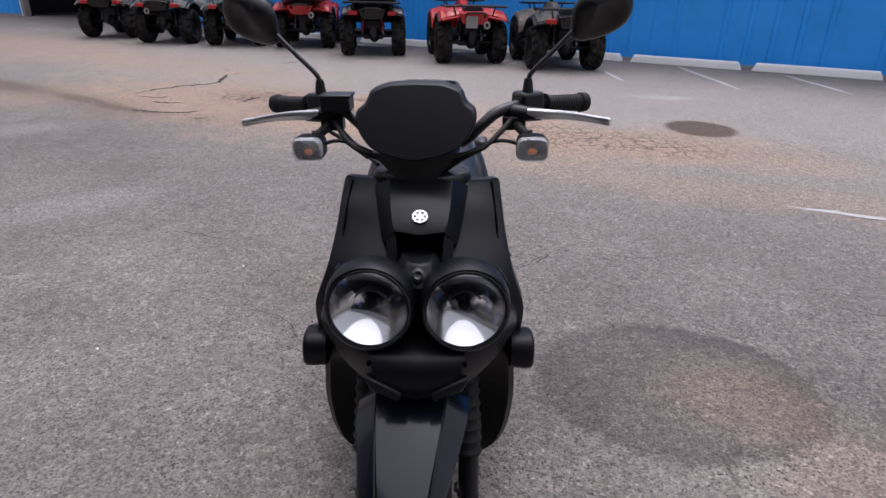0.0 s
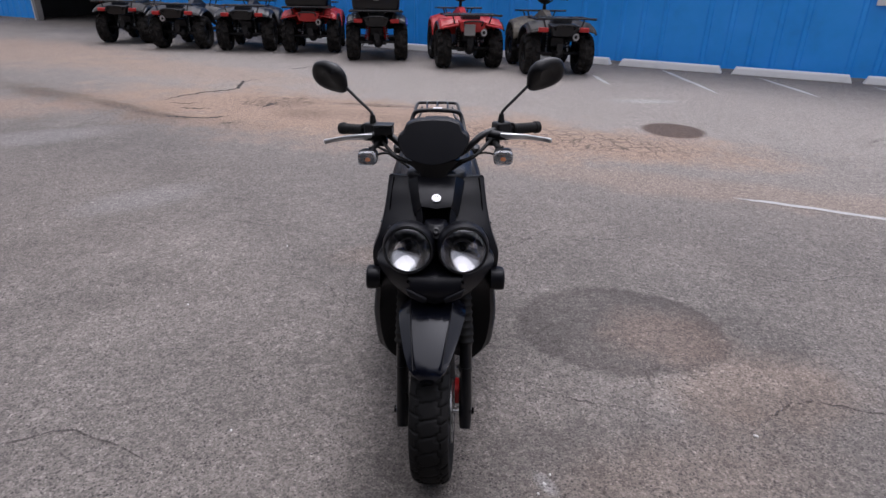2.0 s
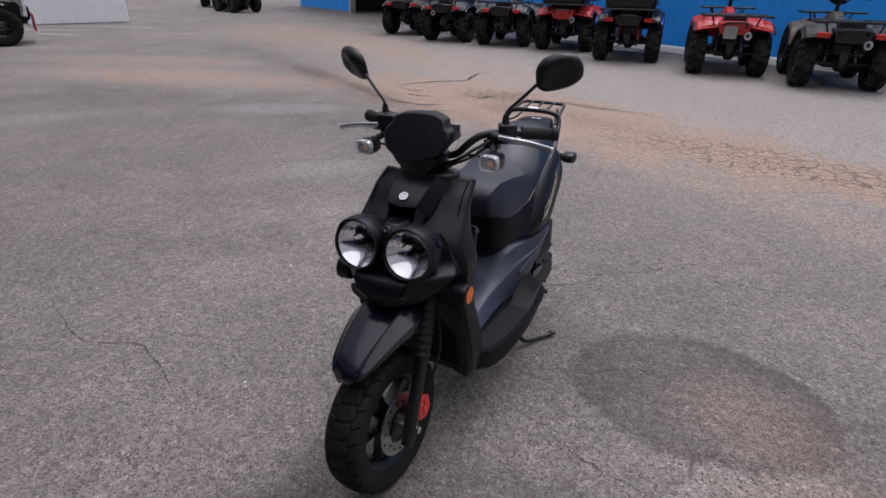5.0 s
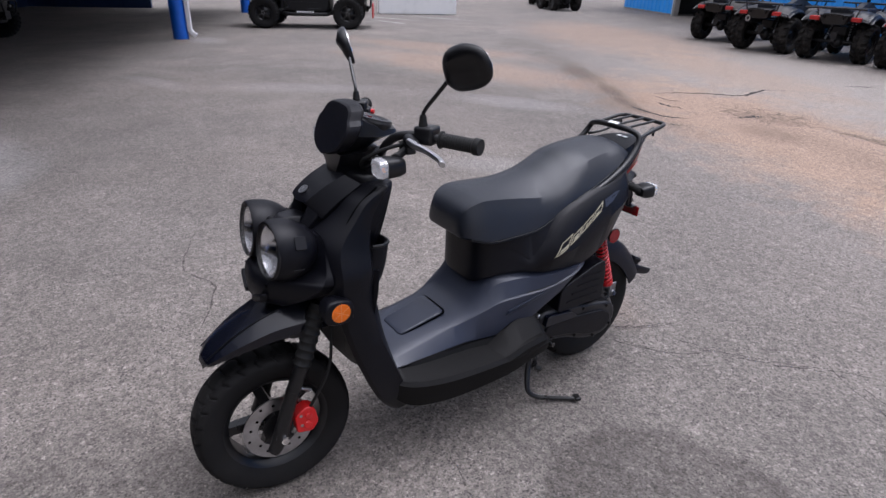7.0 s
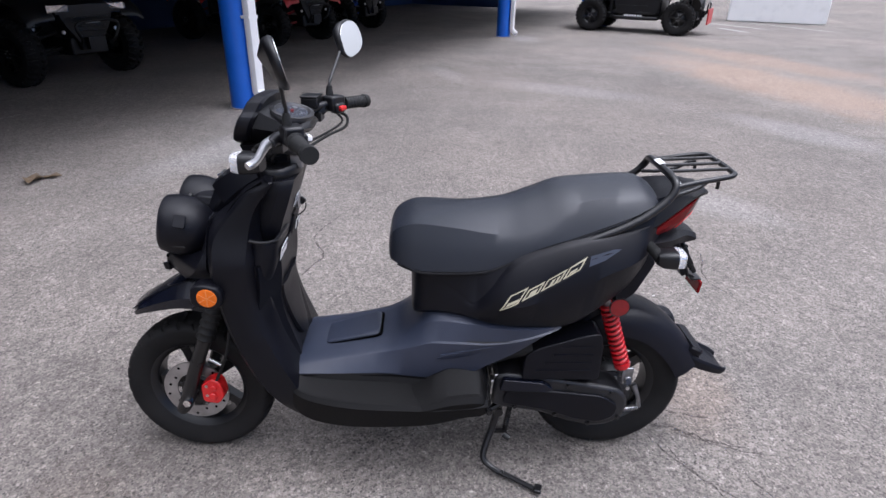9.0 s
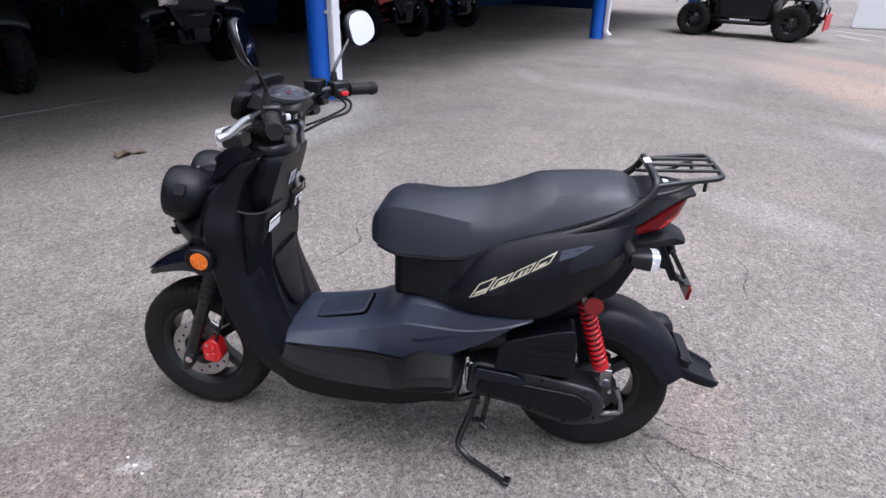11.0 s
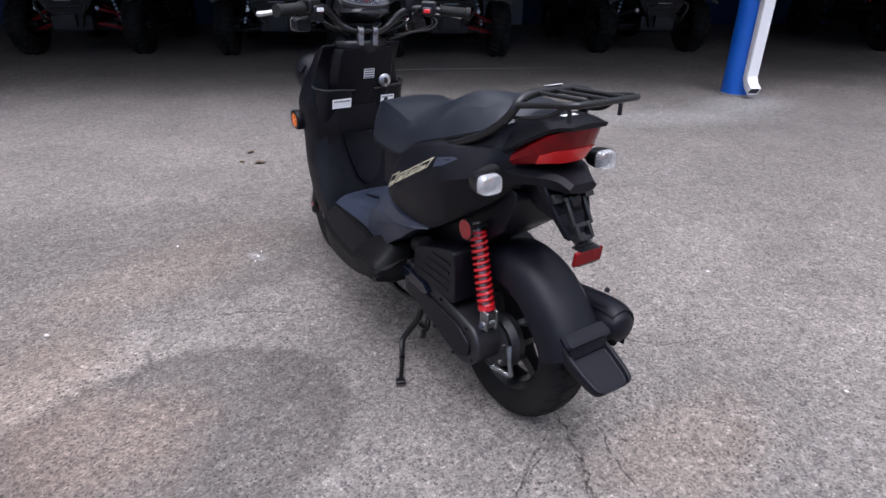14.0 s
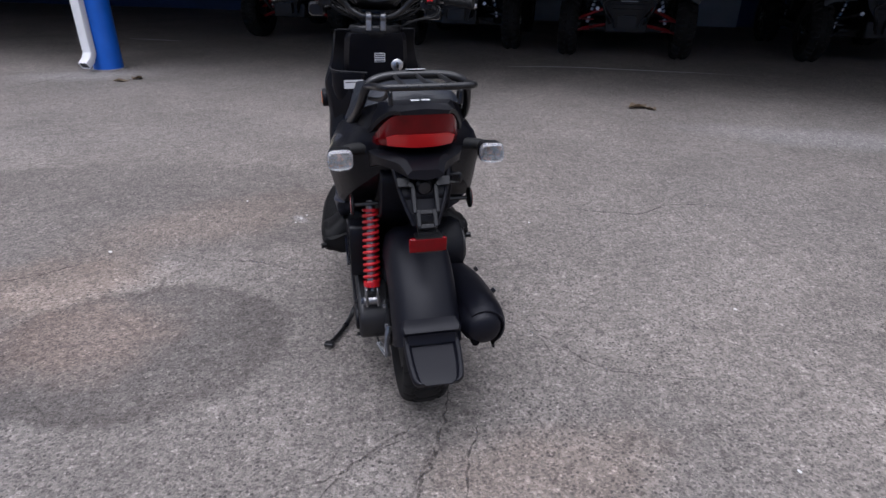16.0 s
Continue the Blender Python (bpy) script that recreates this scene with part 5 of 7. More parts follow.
tunnel_rings = [[(0, y, zb), (wb, y, zb), (wb + 0.002, y, zb + 0.008), (wm + 0.002, y, zm - 0.004), (wm - 0.003, y, zm), (wt, y, zt - (zt - zm) * 0.35), (wt * 0.7, y, zt), (0, y, zt + 0.002)] for y, zb, zm, zt, wb, wm, wt in
                ((-0.325, 0.346, 0.364, 0.374, 0.148, 0.128, 0.100), (-0.29, 0.344, 0.372, 0.382, 0.146, 0.124, 0.098), (-0.20, 0.342, 0.386, 0.395, 0.143, 0.119, 0.095), (-0.10, 0.344, 0.406, 0.416, 0.143, 0.120, 0.096), (-0.055, 0.346, 0.418, 0.429, 0.146, 0.125, 0.100),
                 (-0.02, 0.346, 0.432, 0.448, 0.152, 0.136, 0.108), (0.02, 0.347, 0.450, 0.492, 0.158, 0.148, 0.120), (0.06, 0.348, 0.466, 0.540, 0.164, 0.158, 0.132), (0.14, 0.362, 0.475, 0.551, 0.176, 0.176, 0.157), (0.21, 0.408, 0.482, 0.545, 0.186, 0.190, 0.177), (0.28, 0.450, 0.495, 0.540, 0.191, 0.197, 0.190),
                 (0.35, 0.500, 0.514, 0.534, 0.190, 0.196, 0.192), (0.405, 0.520, 0.524, 0.530, 0.166, 0.172, 0.168))]
tunnel_shape = loft(fair(halves(tunnel_rings), 3))
tunnel_tree = BVHTree.FromPolygons([Vector(p) for p in tunnel_shape[0]], tunnel_shape[1])


def draped_on(tree, quads, s, lift=0.0012):
    """Flat pieces laid on the flank of a shape; each a list of (y, z)."""
    v, f = [], []
    for q in quads:
        n = len(v)
        for y, z in q:
            hit = tree.ray_cast(Vector((s * 1.0, y, z)), Vector((-s, 0, 0)))
            v.append(((hit[0].x if hit[0] else s * 0.2) + s * lift, y, z))
        f.append(tuple(range(n, n + len(q))))
    return v, f


tunnel = part("centre_tunnel", tunnel_shape, SLATE, scooter, "slate-blue plastic tunnel and side panels", sharp=26)
part("hatch_gap", loft([[(x, y, 0.3955 + (y + 0.2) * 0.235 + d) for x, y in rounded([(-0.0575, -0.2475), (0.0575, -0.2475), (0.0640, -0.080), (-0.0640, -0.080)], 0.020)] for d in (-0.004, 0.0035)]), VOID, tunnel, "dark gap round the hatch")
part("hatch", loft([[(x, y, 0.3955 + (y + 0.2) * 0.235 + d) for x, y in rounded([(-0.055 + k, -0.245 + k), (0.055 - k, -0.245 + k), (0.061 - k, -0.088 - k), (-0.061 + k, -0.088 - k)], 0.016)] for d, k in ((-0.004, 0.0), (0.0065, 0.0), (0.0095, 0.004))]), SLATE, tunnel, "battery hatch lid", sharp=30)
for s in (1, -1):
    ledge, under = [(0.085, 0.428), (0.15, 0.452), (0.22, 0.472), (0.30, 0.494)], [(0.075, 0.418), (0.16, 0.424), (0.23, 0.446), (0.305, 0.490)]
    part("scoop_lip", loft(fair([[(s * (0.170 + 0.085 * (y - 0.08) + 0.004 + out), y, z + 0.002), (s * (0.170 + 0.085 * (y - 0.08) + 0.004 + out), y, z - 0.004), (s * (0.170 + 0.085 * (y - 0.08)), y2, z2), (s * (0.150 + 0.085 * (y - 0.08)), y, z - 0.01), (s * (0.150 + 0.085 * (y - 0.08)), y, z + 0.002)]
                                  for (y, z), (y2, z2), out in zip(ledge, under, (0.0, 0.007, 0.008, 0.001))], 2)), SLATE, tunnel, sharp=30)
    part("scoop_recess", draped_on(tunnel_tree, [[(0.105, 0.441), (0.16, 0.482), (0.20, 0.485), (0.19, 0.466)], [(0.19, 0.466), (0.20, 0.485), (0.285, 0.494), (0.27, 0.487)]], s, 0.0008), FAIRING, tunnel)
    part("edge_trim", tube([(s * 0.149, -0.31, 0.346), (s * 0.145, -0.20, 0.343), (s * 0.150, -0.055, 0.347), (s * 0.166, 0.05, 0.349)], 0.0028, 6), VOID, tunnel)
part("floor_riser", loft(fair(halves([[(0, y, 0.29), (w + 0.026, y, 0.29), (w + 0.018, y, 0.322), (w + 0.002, y, 0.350), (0, y, 0.350)] for y, w in ((-0.33, 0.146), (-0.20, 0.143), (-0.055, 0.147), (0.06, 0.164), (0.15, 0.178))]), 2)), FLOOR_MAT, footboard, sharp=40)
belly = part("belly_pan", loft(fair(halves([[(0, y, zb), (w, y, zb + 0.01), (w, y, zb + 0.06), (0, y, zb + 0.07)] for y, w, zb in ((-0.28, 0.09, 0.205), (-0.1, 0.13, 0.200), (0.1, 0.12, 0.208), (0.2, 0.08, 0.22))]), 2)), SATIN, scooter, "black belly pan")
part("frame_tube", both(tube([(0.11, -0.1, 0.20), (0.12, 0.08, 0.185), (0.12, 0.22, 0.195), (0.1, 0.32, 0.25)], 0.011, 10)), BLACK_METAL, belly)

# body below the seat
cover_rings = [[(0, y, zb), (wb, y, zb), (wb + 0.010, y, zb + 0.012), (wm, y, zm), (wm * 0.45 + we * 0.55 + step * 0.5, y, zm * 0.4 + ze * 0.6), (we + step * 0.3, y, ze - 0.006), (we - step * 0.4, y, ze), (we - step * 1.4, y, ze + 0.001 + step * 0.4), (wt, y, zt), (0, y, zt)] for y, zb, zm, ze, zt, wb, wm, we, wt, step in
               ((0.004, 0.512, 0.60, 0.640, 0.690, 0.030, 0.036, 0.036, 0.034, 0.0), (0.008, 0.512, 0.60, 0.640, 0.690, 0.062, 0.068, 0.067, 0.064, 0.0), (0.018, 0.518, 0.60, 0.640, 0.690, 0.086, 0.093, 0.092, 0.089, 0.0), (0.038, 0.528, 0.60, 0.640, 0.690, 0.104, 0.112, 0.110, 0.106, 0.0), (0.075, 0.536, 0.60, 0.640, 0.685, 0.118, 0.127, 0.125, 0.120, 0.0), (0.13, 0.540, 0.58, 0.615, 0.685, 0.138, 0.146, 0.142, 0.130, 0.0),
                (0.17, 0.540, 0.565, 0.590, 0.690, 0.158, 0.168, 0.160, 0.136, 0.001), (0.21, 0.535, 0.585, 0.630, 0.705, 0.172, 0.190, 0.174, 0.142, 0.006), (0.25, 0.531, 0.60, 0.684, 0.716, 0.178, 0.206, 0.172, 0.144, 0.011), (0.30, 0.528, 0.61, 0.722, 0.736, 0.180, 0.212, 0.170, 0.146, 0.011),
                (0.38, 0.526, 0.635, 0.751, 0.760, 0.178, 0.209, 0.167, 0.144, 0.010), (0.44, 0.540, 0.66, 0.765, 0.778, 0.174, 0.203, 0.162, 0.140, 0.009), (0.50, 0.578, 0.69, 0.776, 0.796, 0.165, 0.194, 0.155, 0.134, 0.008), (0.56, 0.618, 0.71, 0.785, 0.816, 0.145, 0.180, 0.143, 0.122, 0.006),
                (0.60, 0.650, 0.725, 0.790, 0.838, 0.120, 0.158, 0.131, 0.112, 0.004), (0.635, 0.685, 0.742, 0.795, 0.846, 0.088, 0.113, 0.105, 0.096, 0.0), (0.655, 0.70, 0.755, 0.80, 0.850, 0.070, 0.09, 0.085, 0.080, 0.0))]
cover_shape = loft(fair(halves(cover_rings), 4))
side_cover = part("side_cover", cover_shape, PLASTIC, scooter, "matte black side covers and tail", sharp=30)
side_tree = BVHTree.FromPolygons([Vector(p) for p in cover_shape[0]], cover_shape[1])


def draped(quads, s, lift=0.0012):
    return draped_on(side_tree, quads, s, lift)


def slanted(y0, z0, w, h, t):
    """Four bars of a leaning frame, cut short so that they bend with the surface."""
    run = Vector((0.182, 0.105)).normalized()
    up = Vector((0.030, 0.052)).normalized()
    o = Vector((y0, z0))
    p = lambda a, b: tuple(o + run * a + up * b)
    out = []
    for a0, b0, a1, b1 in ((0, 0, w, t), (0, h - t, w, h), (0, 0, t, h), (w - t, 0, w, h)):
        k = max(1, int(max(a1 - a0, b1 - b0) / 0.012))
        for i in range(k):
            if a1 - a0 > b1 - b0:
                u0, u1 = a0 + (a1 - a0) * i / k, a0 + (a1 - a0) * (i + 1) / k
                out.append([p(u0, b0), p(u1, b0), p(u1, b1), p(u0, b1)])
            else:
                u0, u1 = b0 + (b1 - b0) * i / k, b0 + (b1 - b0) * (i + 1) / k
                out.append([p(a0, u0), p(a1, u0), p(a1, u1), p(a0, u1)])
    return out


for s in (1, -1):
    run, up = Vector((0.182, 0.105)).normalized(), Vector((0.030, 0.052)).normalized()
    quads = slanted(0.232, 0.590, 0.052, 0.052, 0.006) + slanted(0.285, 0.622, 0.048, 0.036, 0.006) + slanted(0.332, 0.649, 0.056, 0.036, 0.006) + slanted(0.386, 0.680, 0.050, 0.036, 0.006)
    part("decal", draped(quads, s, 0.0020), GOLD, side_cover, "gold outlined leaning name decal")
    inner = []
    for y0, z0, w, h in ((0.246, 0.603, 0.034, 0.012), (0.300, 0.634, 0.022, 0.016), (0.352, 0.664, 0.010, 0.018), (0.366, 0.672, 0.008, 0.018), (0.400, 0.692, 0.022, 0.010)):
        o = Vector((y0, z0))
        inner.append([tuple(o), tuple(o + run * w), tuple(o + run * w + up * h), tuple(o + up * h)])
    for bar in inner:
        part("decal_fill", draped([bar], s, 0.0022), GOLD, side_cover)
    part("decal_shade", draped([[(0.238, 0.588), (0.30, 0.622), (0.32, 0.66), (0.262, 0.640)], [(0.30, 0.624), (0.37, 0.664), (0.385, 0.69), (0.32, 0.66)], [(0.37, 0.664), (0.43, 0.698), (0.445, 0.722), (0.385, 0.69)]], s, 0.0010), SATIN, side_cover)
    part("decal_tail", draped([[(0.452, 0.712), (0.49, 0.726), (0.475, 0.742), (0.456, 0.737)], [(0.49, 0.726), (0.535, 0.752), (0.515, 0.752), (0.475, 0.742)]], s, 0.0016), DECAL_BLUE, side_cover)

# seat
seat_rings = [[(0, y, zb), (wb * 0.9, y, zb), (wb, y, zb + 0.008), (wb * 0.62 + wt * 0.38 + 0.006, y, zb + 0.36 * (zs - zb)), (wb * 0.30 + wt * 0.70 + 0.005, y, zb + 0.70 * (zs - zb)), (wt, y, zs), (wt * 0.5, y, zs + (zc - zs) * 0.75), (0, y, zc)] for y, zb, zs, zc, wb, wt in
              ((-0.056, 0.696, 0.714, 0.716, 0.050, 0.046), (-0.052, 0.680, 0.738, 0.740, 0.085, 0.070), (-0.036, 0.676, 0.764, 0.765, 0.108, 0.084), (-0.008, 0.669, 0.780, 0.784, 0.124, 0.093), (0.03, 0.662, 0.787, 0.795, 0.134, 0.099), (0.12, 0.664, 0.780, 0.803, 0.143, 0.108),
               (0.20, 0.672, 0.771, 0.813, 0.149, 0.119), (0.26, 0.698, 0.769, 0.825, 0.152, 0.126), (0.305, 0.724, 0.778, 0.843, 0.153, 0.130), (0.345, 0.740, 0.796, 0.858, 0.152, 0.126), (0.375, 0.750, 0.814, 0.871, 0.150, 0.120), (0.41, 0.760, 0.842, 0.877, 0.147, 0.106), (0.48, 0.784, 0.858, 0.882, 0.140, 0.100),
               (0.56, 0.812, 0.866, 0.887, 0.130, 0.096), (0.60, 0.828, 0.868, 0.886, 0.118, 0.090), (0.632, 0.840, 0.860, 0.874, 0.100, 0.078), (0.645, 0.848, 0.854, 0.858, 0.080, 0.06))]
seat = part("seat", loft(fair(halves(seat_rings), 4)), VINYL, scooter, "charcoal vinyl two-level seat", sharp=30)
for s in (1, -1):
    part("seat_piping", tube([(s * (wb + 0.001), y, zb + 0.004) for y, zb, zs, zc, wb, wt in ((-0.03, 0.674, 0, 0, 0.110, 0), (0.03, 0.661, 0, 0, 0.133, 0), (0.12, 0.663, 0, 0, 0.142, 0), (0.20, 0.671, 0, 0, 0.148, 0), (0.26, 0.697, 0, 0, 0.151, 0), (0.345, 0.739, 0, 0, 0.151, 0), (0.41, 0.759, 0, 0, 0.146, 0), (0.48, 0.783, 0, 0, 0.139, 0), (0.56, 0.811, 0, 0, 0.129, 0))], 0.0035, 6, 3), SATIN, seat)

# grab rail and luggage rack
rail_half = [(0.146, 0.432, 0.753), (0.145, 0.466, 0.767), (0.139, 0.540, 0.796), (0.131, 0.600, 0.827), (0.122, 0.645, 0.862), (0.115, 0.664, 0.888), (0.102, 0.667, 0.906), (0.072, 0.663, 0.915), (0.03, 0.661, 0.918)]
rail = part("grab_rail", tube(rail_half + [(-x, y, z) for x, y, z in reversed(rail_half)], 0.0100, 14, 5), BLACK_METAL, scooter, "black tubular grab rail and luggage rack")
part("rail_label", moved(box(0, 0, 0, 0.042, 0.016, 0.0015), Matrix.Translation((0.002, 0.658, 0.9295)) @ pose(0, 0, 0, 12, 0, 0)), STICKER, rail, "small white label")
rack_loop = [(0.113, 0.668, 0.897), (0.106, 0.72, 0.907), (0.101, 0.785, 0.918), (0.092, 0.815, 0.922), (0.062, 0.824, 0.923), (-0.062, 0.824, 0.923), (-0.092, 0.815, 0.922), (-0.101, 0.785, 0.918), (-0.106, 0.72, 0.907), (-0.113, 0.668, 0.897)]
part("rack_loop", tube(rack_loop, 0.0072, 12, 5), BLACK_METAL, rail)
for x in (-0.05, 0.0, 0.05):
    part("rack_bar", tube([(x, 0.664, 0.918), (x, 0.71, 0.920), (x, 0.820, 0.926)], 0.0045, 10, 3), BLACK_METAL, rail)
for s in (1, -1):
    part("rack_stay", tube([(s * 0.106, 0.655, 0.868), (s * 0.090, 0.70, 0.874), (s * 0.080, 0.74, 0.886), (s * 0.075, 0.772, 0.906), (s * 0.074, 0.788, 0.906), (s * 0.073, 0.791, 0.880)], 0.0048, 10), BLACK_METAL, rail)
    part("rail_foot", rod((s * 0.146, 0.420, 0.748), (s * 0.146, 0.442, 0.757), 0.014, 14), GRIP, rail)

part("inner_fender", prism(rounded([(0.27, 0.42), (0.29, 0.535), (0.48, 0.60), (0.58, 0.66), (0.64, 0.70), (0.665, 0.675), (0.62, 0.575), (0.54, 0.515), (0.46, 0.462), (0.42, 0.43)], 0.015), -0.088, 0.088), GUARD, side_cover, "black inner fender above the wheel", bevel=0.01)

# tail lamp and undertail
lamp_half = [((0.0, 0.774, 0.858), (0.0, 0.760, 0.814), (0.0, 0.738, 0.774)), ((0.030, 0.772, 0.857), (0.030, 0.758, 0.813), (0.030, 0.735, 0.774)), ((0.054, 0.762, 0.853), (0.058, 0.745, 0.810), (0.056, 0.720, 0.773)), ((0.071, 0.740, 0.842), (0.078, 0.718, 0.797), (0.074, 0.700, 0.770)),
             ((0.087, 0.696, 0.813), (0.092, 0.681, 0.784), (0.088, 0.668, 0.763)), ((0.099, 0.650, 0.781), (0.102, 0.643, 0.766), (0.099, 0.637, 0.755)), ((0.106, 0.606, 0.756), (0.107, 0.604, 0.752), (0.106, 0.602, 0.748))]
lamp_cols = [[(-x, y, z) for x, y, z in col] for col in reversed(lamp_half[1:])] + [list(col) for col in lamp_half]
lamp_rings = [[*(c[0], c[1], c[2]), (c[2][0] * 0.86, c[2][1] - 0.03, c[2][2] + 0.002), (c[0][0] * 0.86, c[0][1] - 0.05, c[0][2] - 0.008)] for c in lamp_cols]
tail = part("tail_lamp", loft(fair(lamp_rings, 2)), RED_LENS, scooter, "large wedge-shaped red tail lamp", sharp=24)
# a brighter red strip paints the light caught low in the lens
band = [[tuple(Vector(c[1]).lerp(Vector(c[2]), k) + Vector((0, 0.0030, -0.0006))) for k in (0.10, 0.55, 0.97)] + [tuple(Vector(c[1]).lerp(Vector(c[2]), k) - Vector((0, 0.004, 0))) for k in (0.97, 0.10)] for c in lamp_cols[3:-3]]
part("lamp_glint", loft(fair(band, 2)), RED_PAINT, tail, "lower lamp band, brighter red for the light it catches", sharp=30)
part("tail_cap", loft(fair(halves([[(0, y, zb), (w, y, zb), (w + 0.004, y, zb + 0.008), (w * 0.8, y, zt - 0.003), (0, y, zt)] for y, w, zb, zt in ((0.612, 0.112, 0.770, 0.852), (0.65, 0.104, 0.792, 0.862), (0.70, 0.088, 0.825, 0.870), (0.745, 0.067, 0.850, 0.873), (0.780, 0.050, 0.857, 0.869))]), 3)), PLASTIC, side_cover, sharp=35)
part("name_bar", moved(box(0, 0, 0, 0.075, 0.001, 0.012), Matrix.Translation((0.0, 0.6515, 0.852)) @ pose(0, 0, 0, 20, 0, 0)), PRINT, seat, "faint grey moulded name strip")
undertail = part("undertail", loft(fair(halves([[(0, y, zb), (w, y, zb + 0.006), (w + 0.005, y, zt - 0.01), (w * 0.8, y, zt), (0, y, zt)] for y, w, zb, zt in ((0.56, 0.118, 0.660, 0.75), (0.62, 0.112, 0.688, 0.752), (0.675, 0.098, 0.712, 0.752), (0.715, 0.074, 0.716, 0.752), (0.748, 0.048, 0.710, 0.750), (0.782, 0.036, 0.712, 0.736))]), 3)), PLASTIC, scooter, "black undertail with number plate bracket", sharp=32)
part("plate_bracket", loft([[(-0.068, 0.718, 0.722), (0.068, 0.718, 0.722), (0.068, 0.696, 0.722), (-0.068, 0.696, 0.722)], [(-0.054, 0.750, 0.665), (0.054, 0.750, 0.665), (0.054, 0.736, 0.66), (-0.054, 0.736, 0.66)], [(-0.030, 0.782, 0.605), (0.030, 0.782, 0.605), (0.030, 0.770, 0.60), (-0.030, 0.770, 0.60)]]), GUARD, undertail, bevel=0.004)
for s in (1, -1):
    part("bracket_rib", tube([(s * 0.064, 0.722, 0.722), (s * 0.050, 0.755, 0.664), (s * 0.027, 0.785, 0.605)], 0.005, 8), GUARD, undertail)
    part("bracket_bolt", rod((s * 0.032, 0.752, 0.690), (s * 0.032, 0.766, 0.698), 0.006, 6), BLACK_METAL, undertail)
part("bracket_web", prism(rounded([(0.60, 0.700), (0.72, 0.72), (0.757, 0.665), (0.750, 0.645), (0.69, 0.655)], 0.01), -0.050, 0.050), PLASTIC, undertail, bevel=0.005)
part("tail_label", moved(merge(box(0.012, 0, 0, 0.018, 0.014, 0.001), box(-0.012, 0, 0, 0.018, 0.014, 0.001)), Matrix.Translation((0.0, 0.715, 0.8735)) @ pose(0, 0, 0, 1, 0, 0)), STICKER, side_cover, "two small white labels")
PLATE = Matrix.Translation((0, 0.744, 0.700)) @ pose(0, 0, 0, 32, 0, 0)
for s in (1, -1):
    part("bracket_arm", moved(merge(box(s * 0.046, 0.006, -0.006, 0.030, 0.010, 0.022), box(s * 0.026, 0.008, -0.045, 0.010, 0.012, 0.066), box(s * 0.019, 0.008, -0.090, 0.010, 0.010, 0.040)), PLATE), SATIN, undertail, bevel=0.002)
for at_z, wide, deep in ((0.004, 0.052, 0.012), (-0.076, 0.040, 0.010), (-0.108, 0.040, 0.010)):
    part("bracket_step", moved(box(0, 0.006, at_z, wide, deep, 0.011), PLATE), SATIN, undertail, bevel=0.002)
part("lamp_hood", moved(turned([(0.0, 0.0), (0.016, 0.0), (0.020, 0.016), (0.014, 0.026), (0.0, 0.028)], 16, pose(0, 0, 0, 0, 0, 90)), Matrix.Translation((0, 0.742, 0.688))), SATIN, undertail)
part("side_loop", tube([(-0.055, 0.665, 0.680), (-0.100, 0.672, 0.684), (-0.104, 0.674, 0.672), (-0.098, 0.672, 0.662), (-0.060, 0.664, 0.664)], 0.0045, 8), BLACK_METAL, undertail)
part("reflector_stay", loft([[(x, y, z) for x in (-0.022, 0.022) for y, z in ((0.774, 0.607), (0.780, 0.612))][:2] + [(0.022, 0.780, 0.612), (0.022, 0.774, 0.607)], [(-0.022, 0.809, 0.592), (-0.022, 0.811, 0.597), (0.022, 0.811, 0.597), (0.022, 0.809, 0.592)]]), BLACK_METAL, undertail)
part("stay_plate", merge(box(0, 0.812, 0.592, 0.06, 0.03, 0.004), box(0, 0.822, 0.573, 0.06, 0.003, 0.04)), BLACK_METAL, undertail)
part("rear_reflector", moved(box(0, 0, 0, 0.086, 0.009, 0.036), Matrix.Translation((0.002, 0.821, 0.573)) @ pose(0, 0, 0, -6, 0, 0)), RED_LENS, undertail, "rectangular red rear reflector", bevel=0.003)
for s in (1, -1):
    c = Vector((s * 0.18, 0.668, 0.733))
    lens_out = rounded([(-0.029, -0.0225), (0.029, -0.0225), (0.029, 0.0225), (-0.029, 0.0225)], 0.016, 4)

    def rring(k, y):
        return [(c.x + a * k, c.y + y, c.z + b * k) for a, b in lens_out]
    ind = part("indicator", loft([rring(0.62, -0.046), rring(0.92, -0.032), rring(1.03, -0.006), rring(1.03, 0.0)]), SATIN, scooter, "clear-lens rear indicator", sharp=45)
    part("reflector", loft([rring(0.5, -0.026), rring(0.95, -0.001), rring(0.93, -0.0005), rring(0.45, -0.024)]), CHROME, ind)
    il = part("lens", loft([rring(1.0, 0.0), rring(0.99, 0.010), rring(0.90, 0.020), rring(0.88, 0.0175), rring(0.95, 0.008), rring(0.96, 0.0)]), CLEAR_RIBBED, ind, "ribbed clear lens", sharp=50)
    il.visible_shadow = False
    part("bulb", ball(c.x, c.y - 0.010, c.z - 0.002, 0.007, 0.007, 0.007, 12, 8), AMBER_BULB, ind, "amber bulb")
    part("lens_rib", merge(*[box(c.x + 0.0042 * i, c.y + 0.0190, c.z, 0.0009, 0.0015, 0.036) for i in range(-5, 6)]), CLEAR_RIBBED, ind)
    part("indicator_stem", tube([(c.x, c.y - 0.035, c.z), (s * 0.15, 0.622, 0.742), (s * 0.09, 0.612, 0.742)], [0.017, 0.014, 0.016], 12, 3), GRIP, ind)

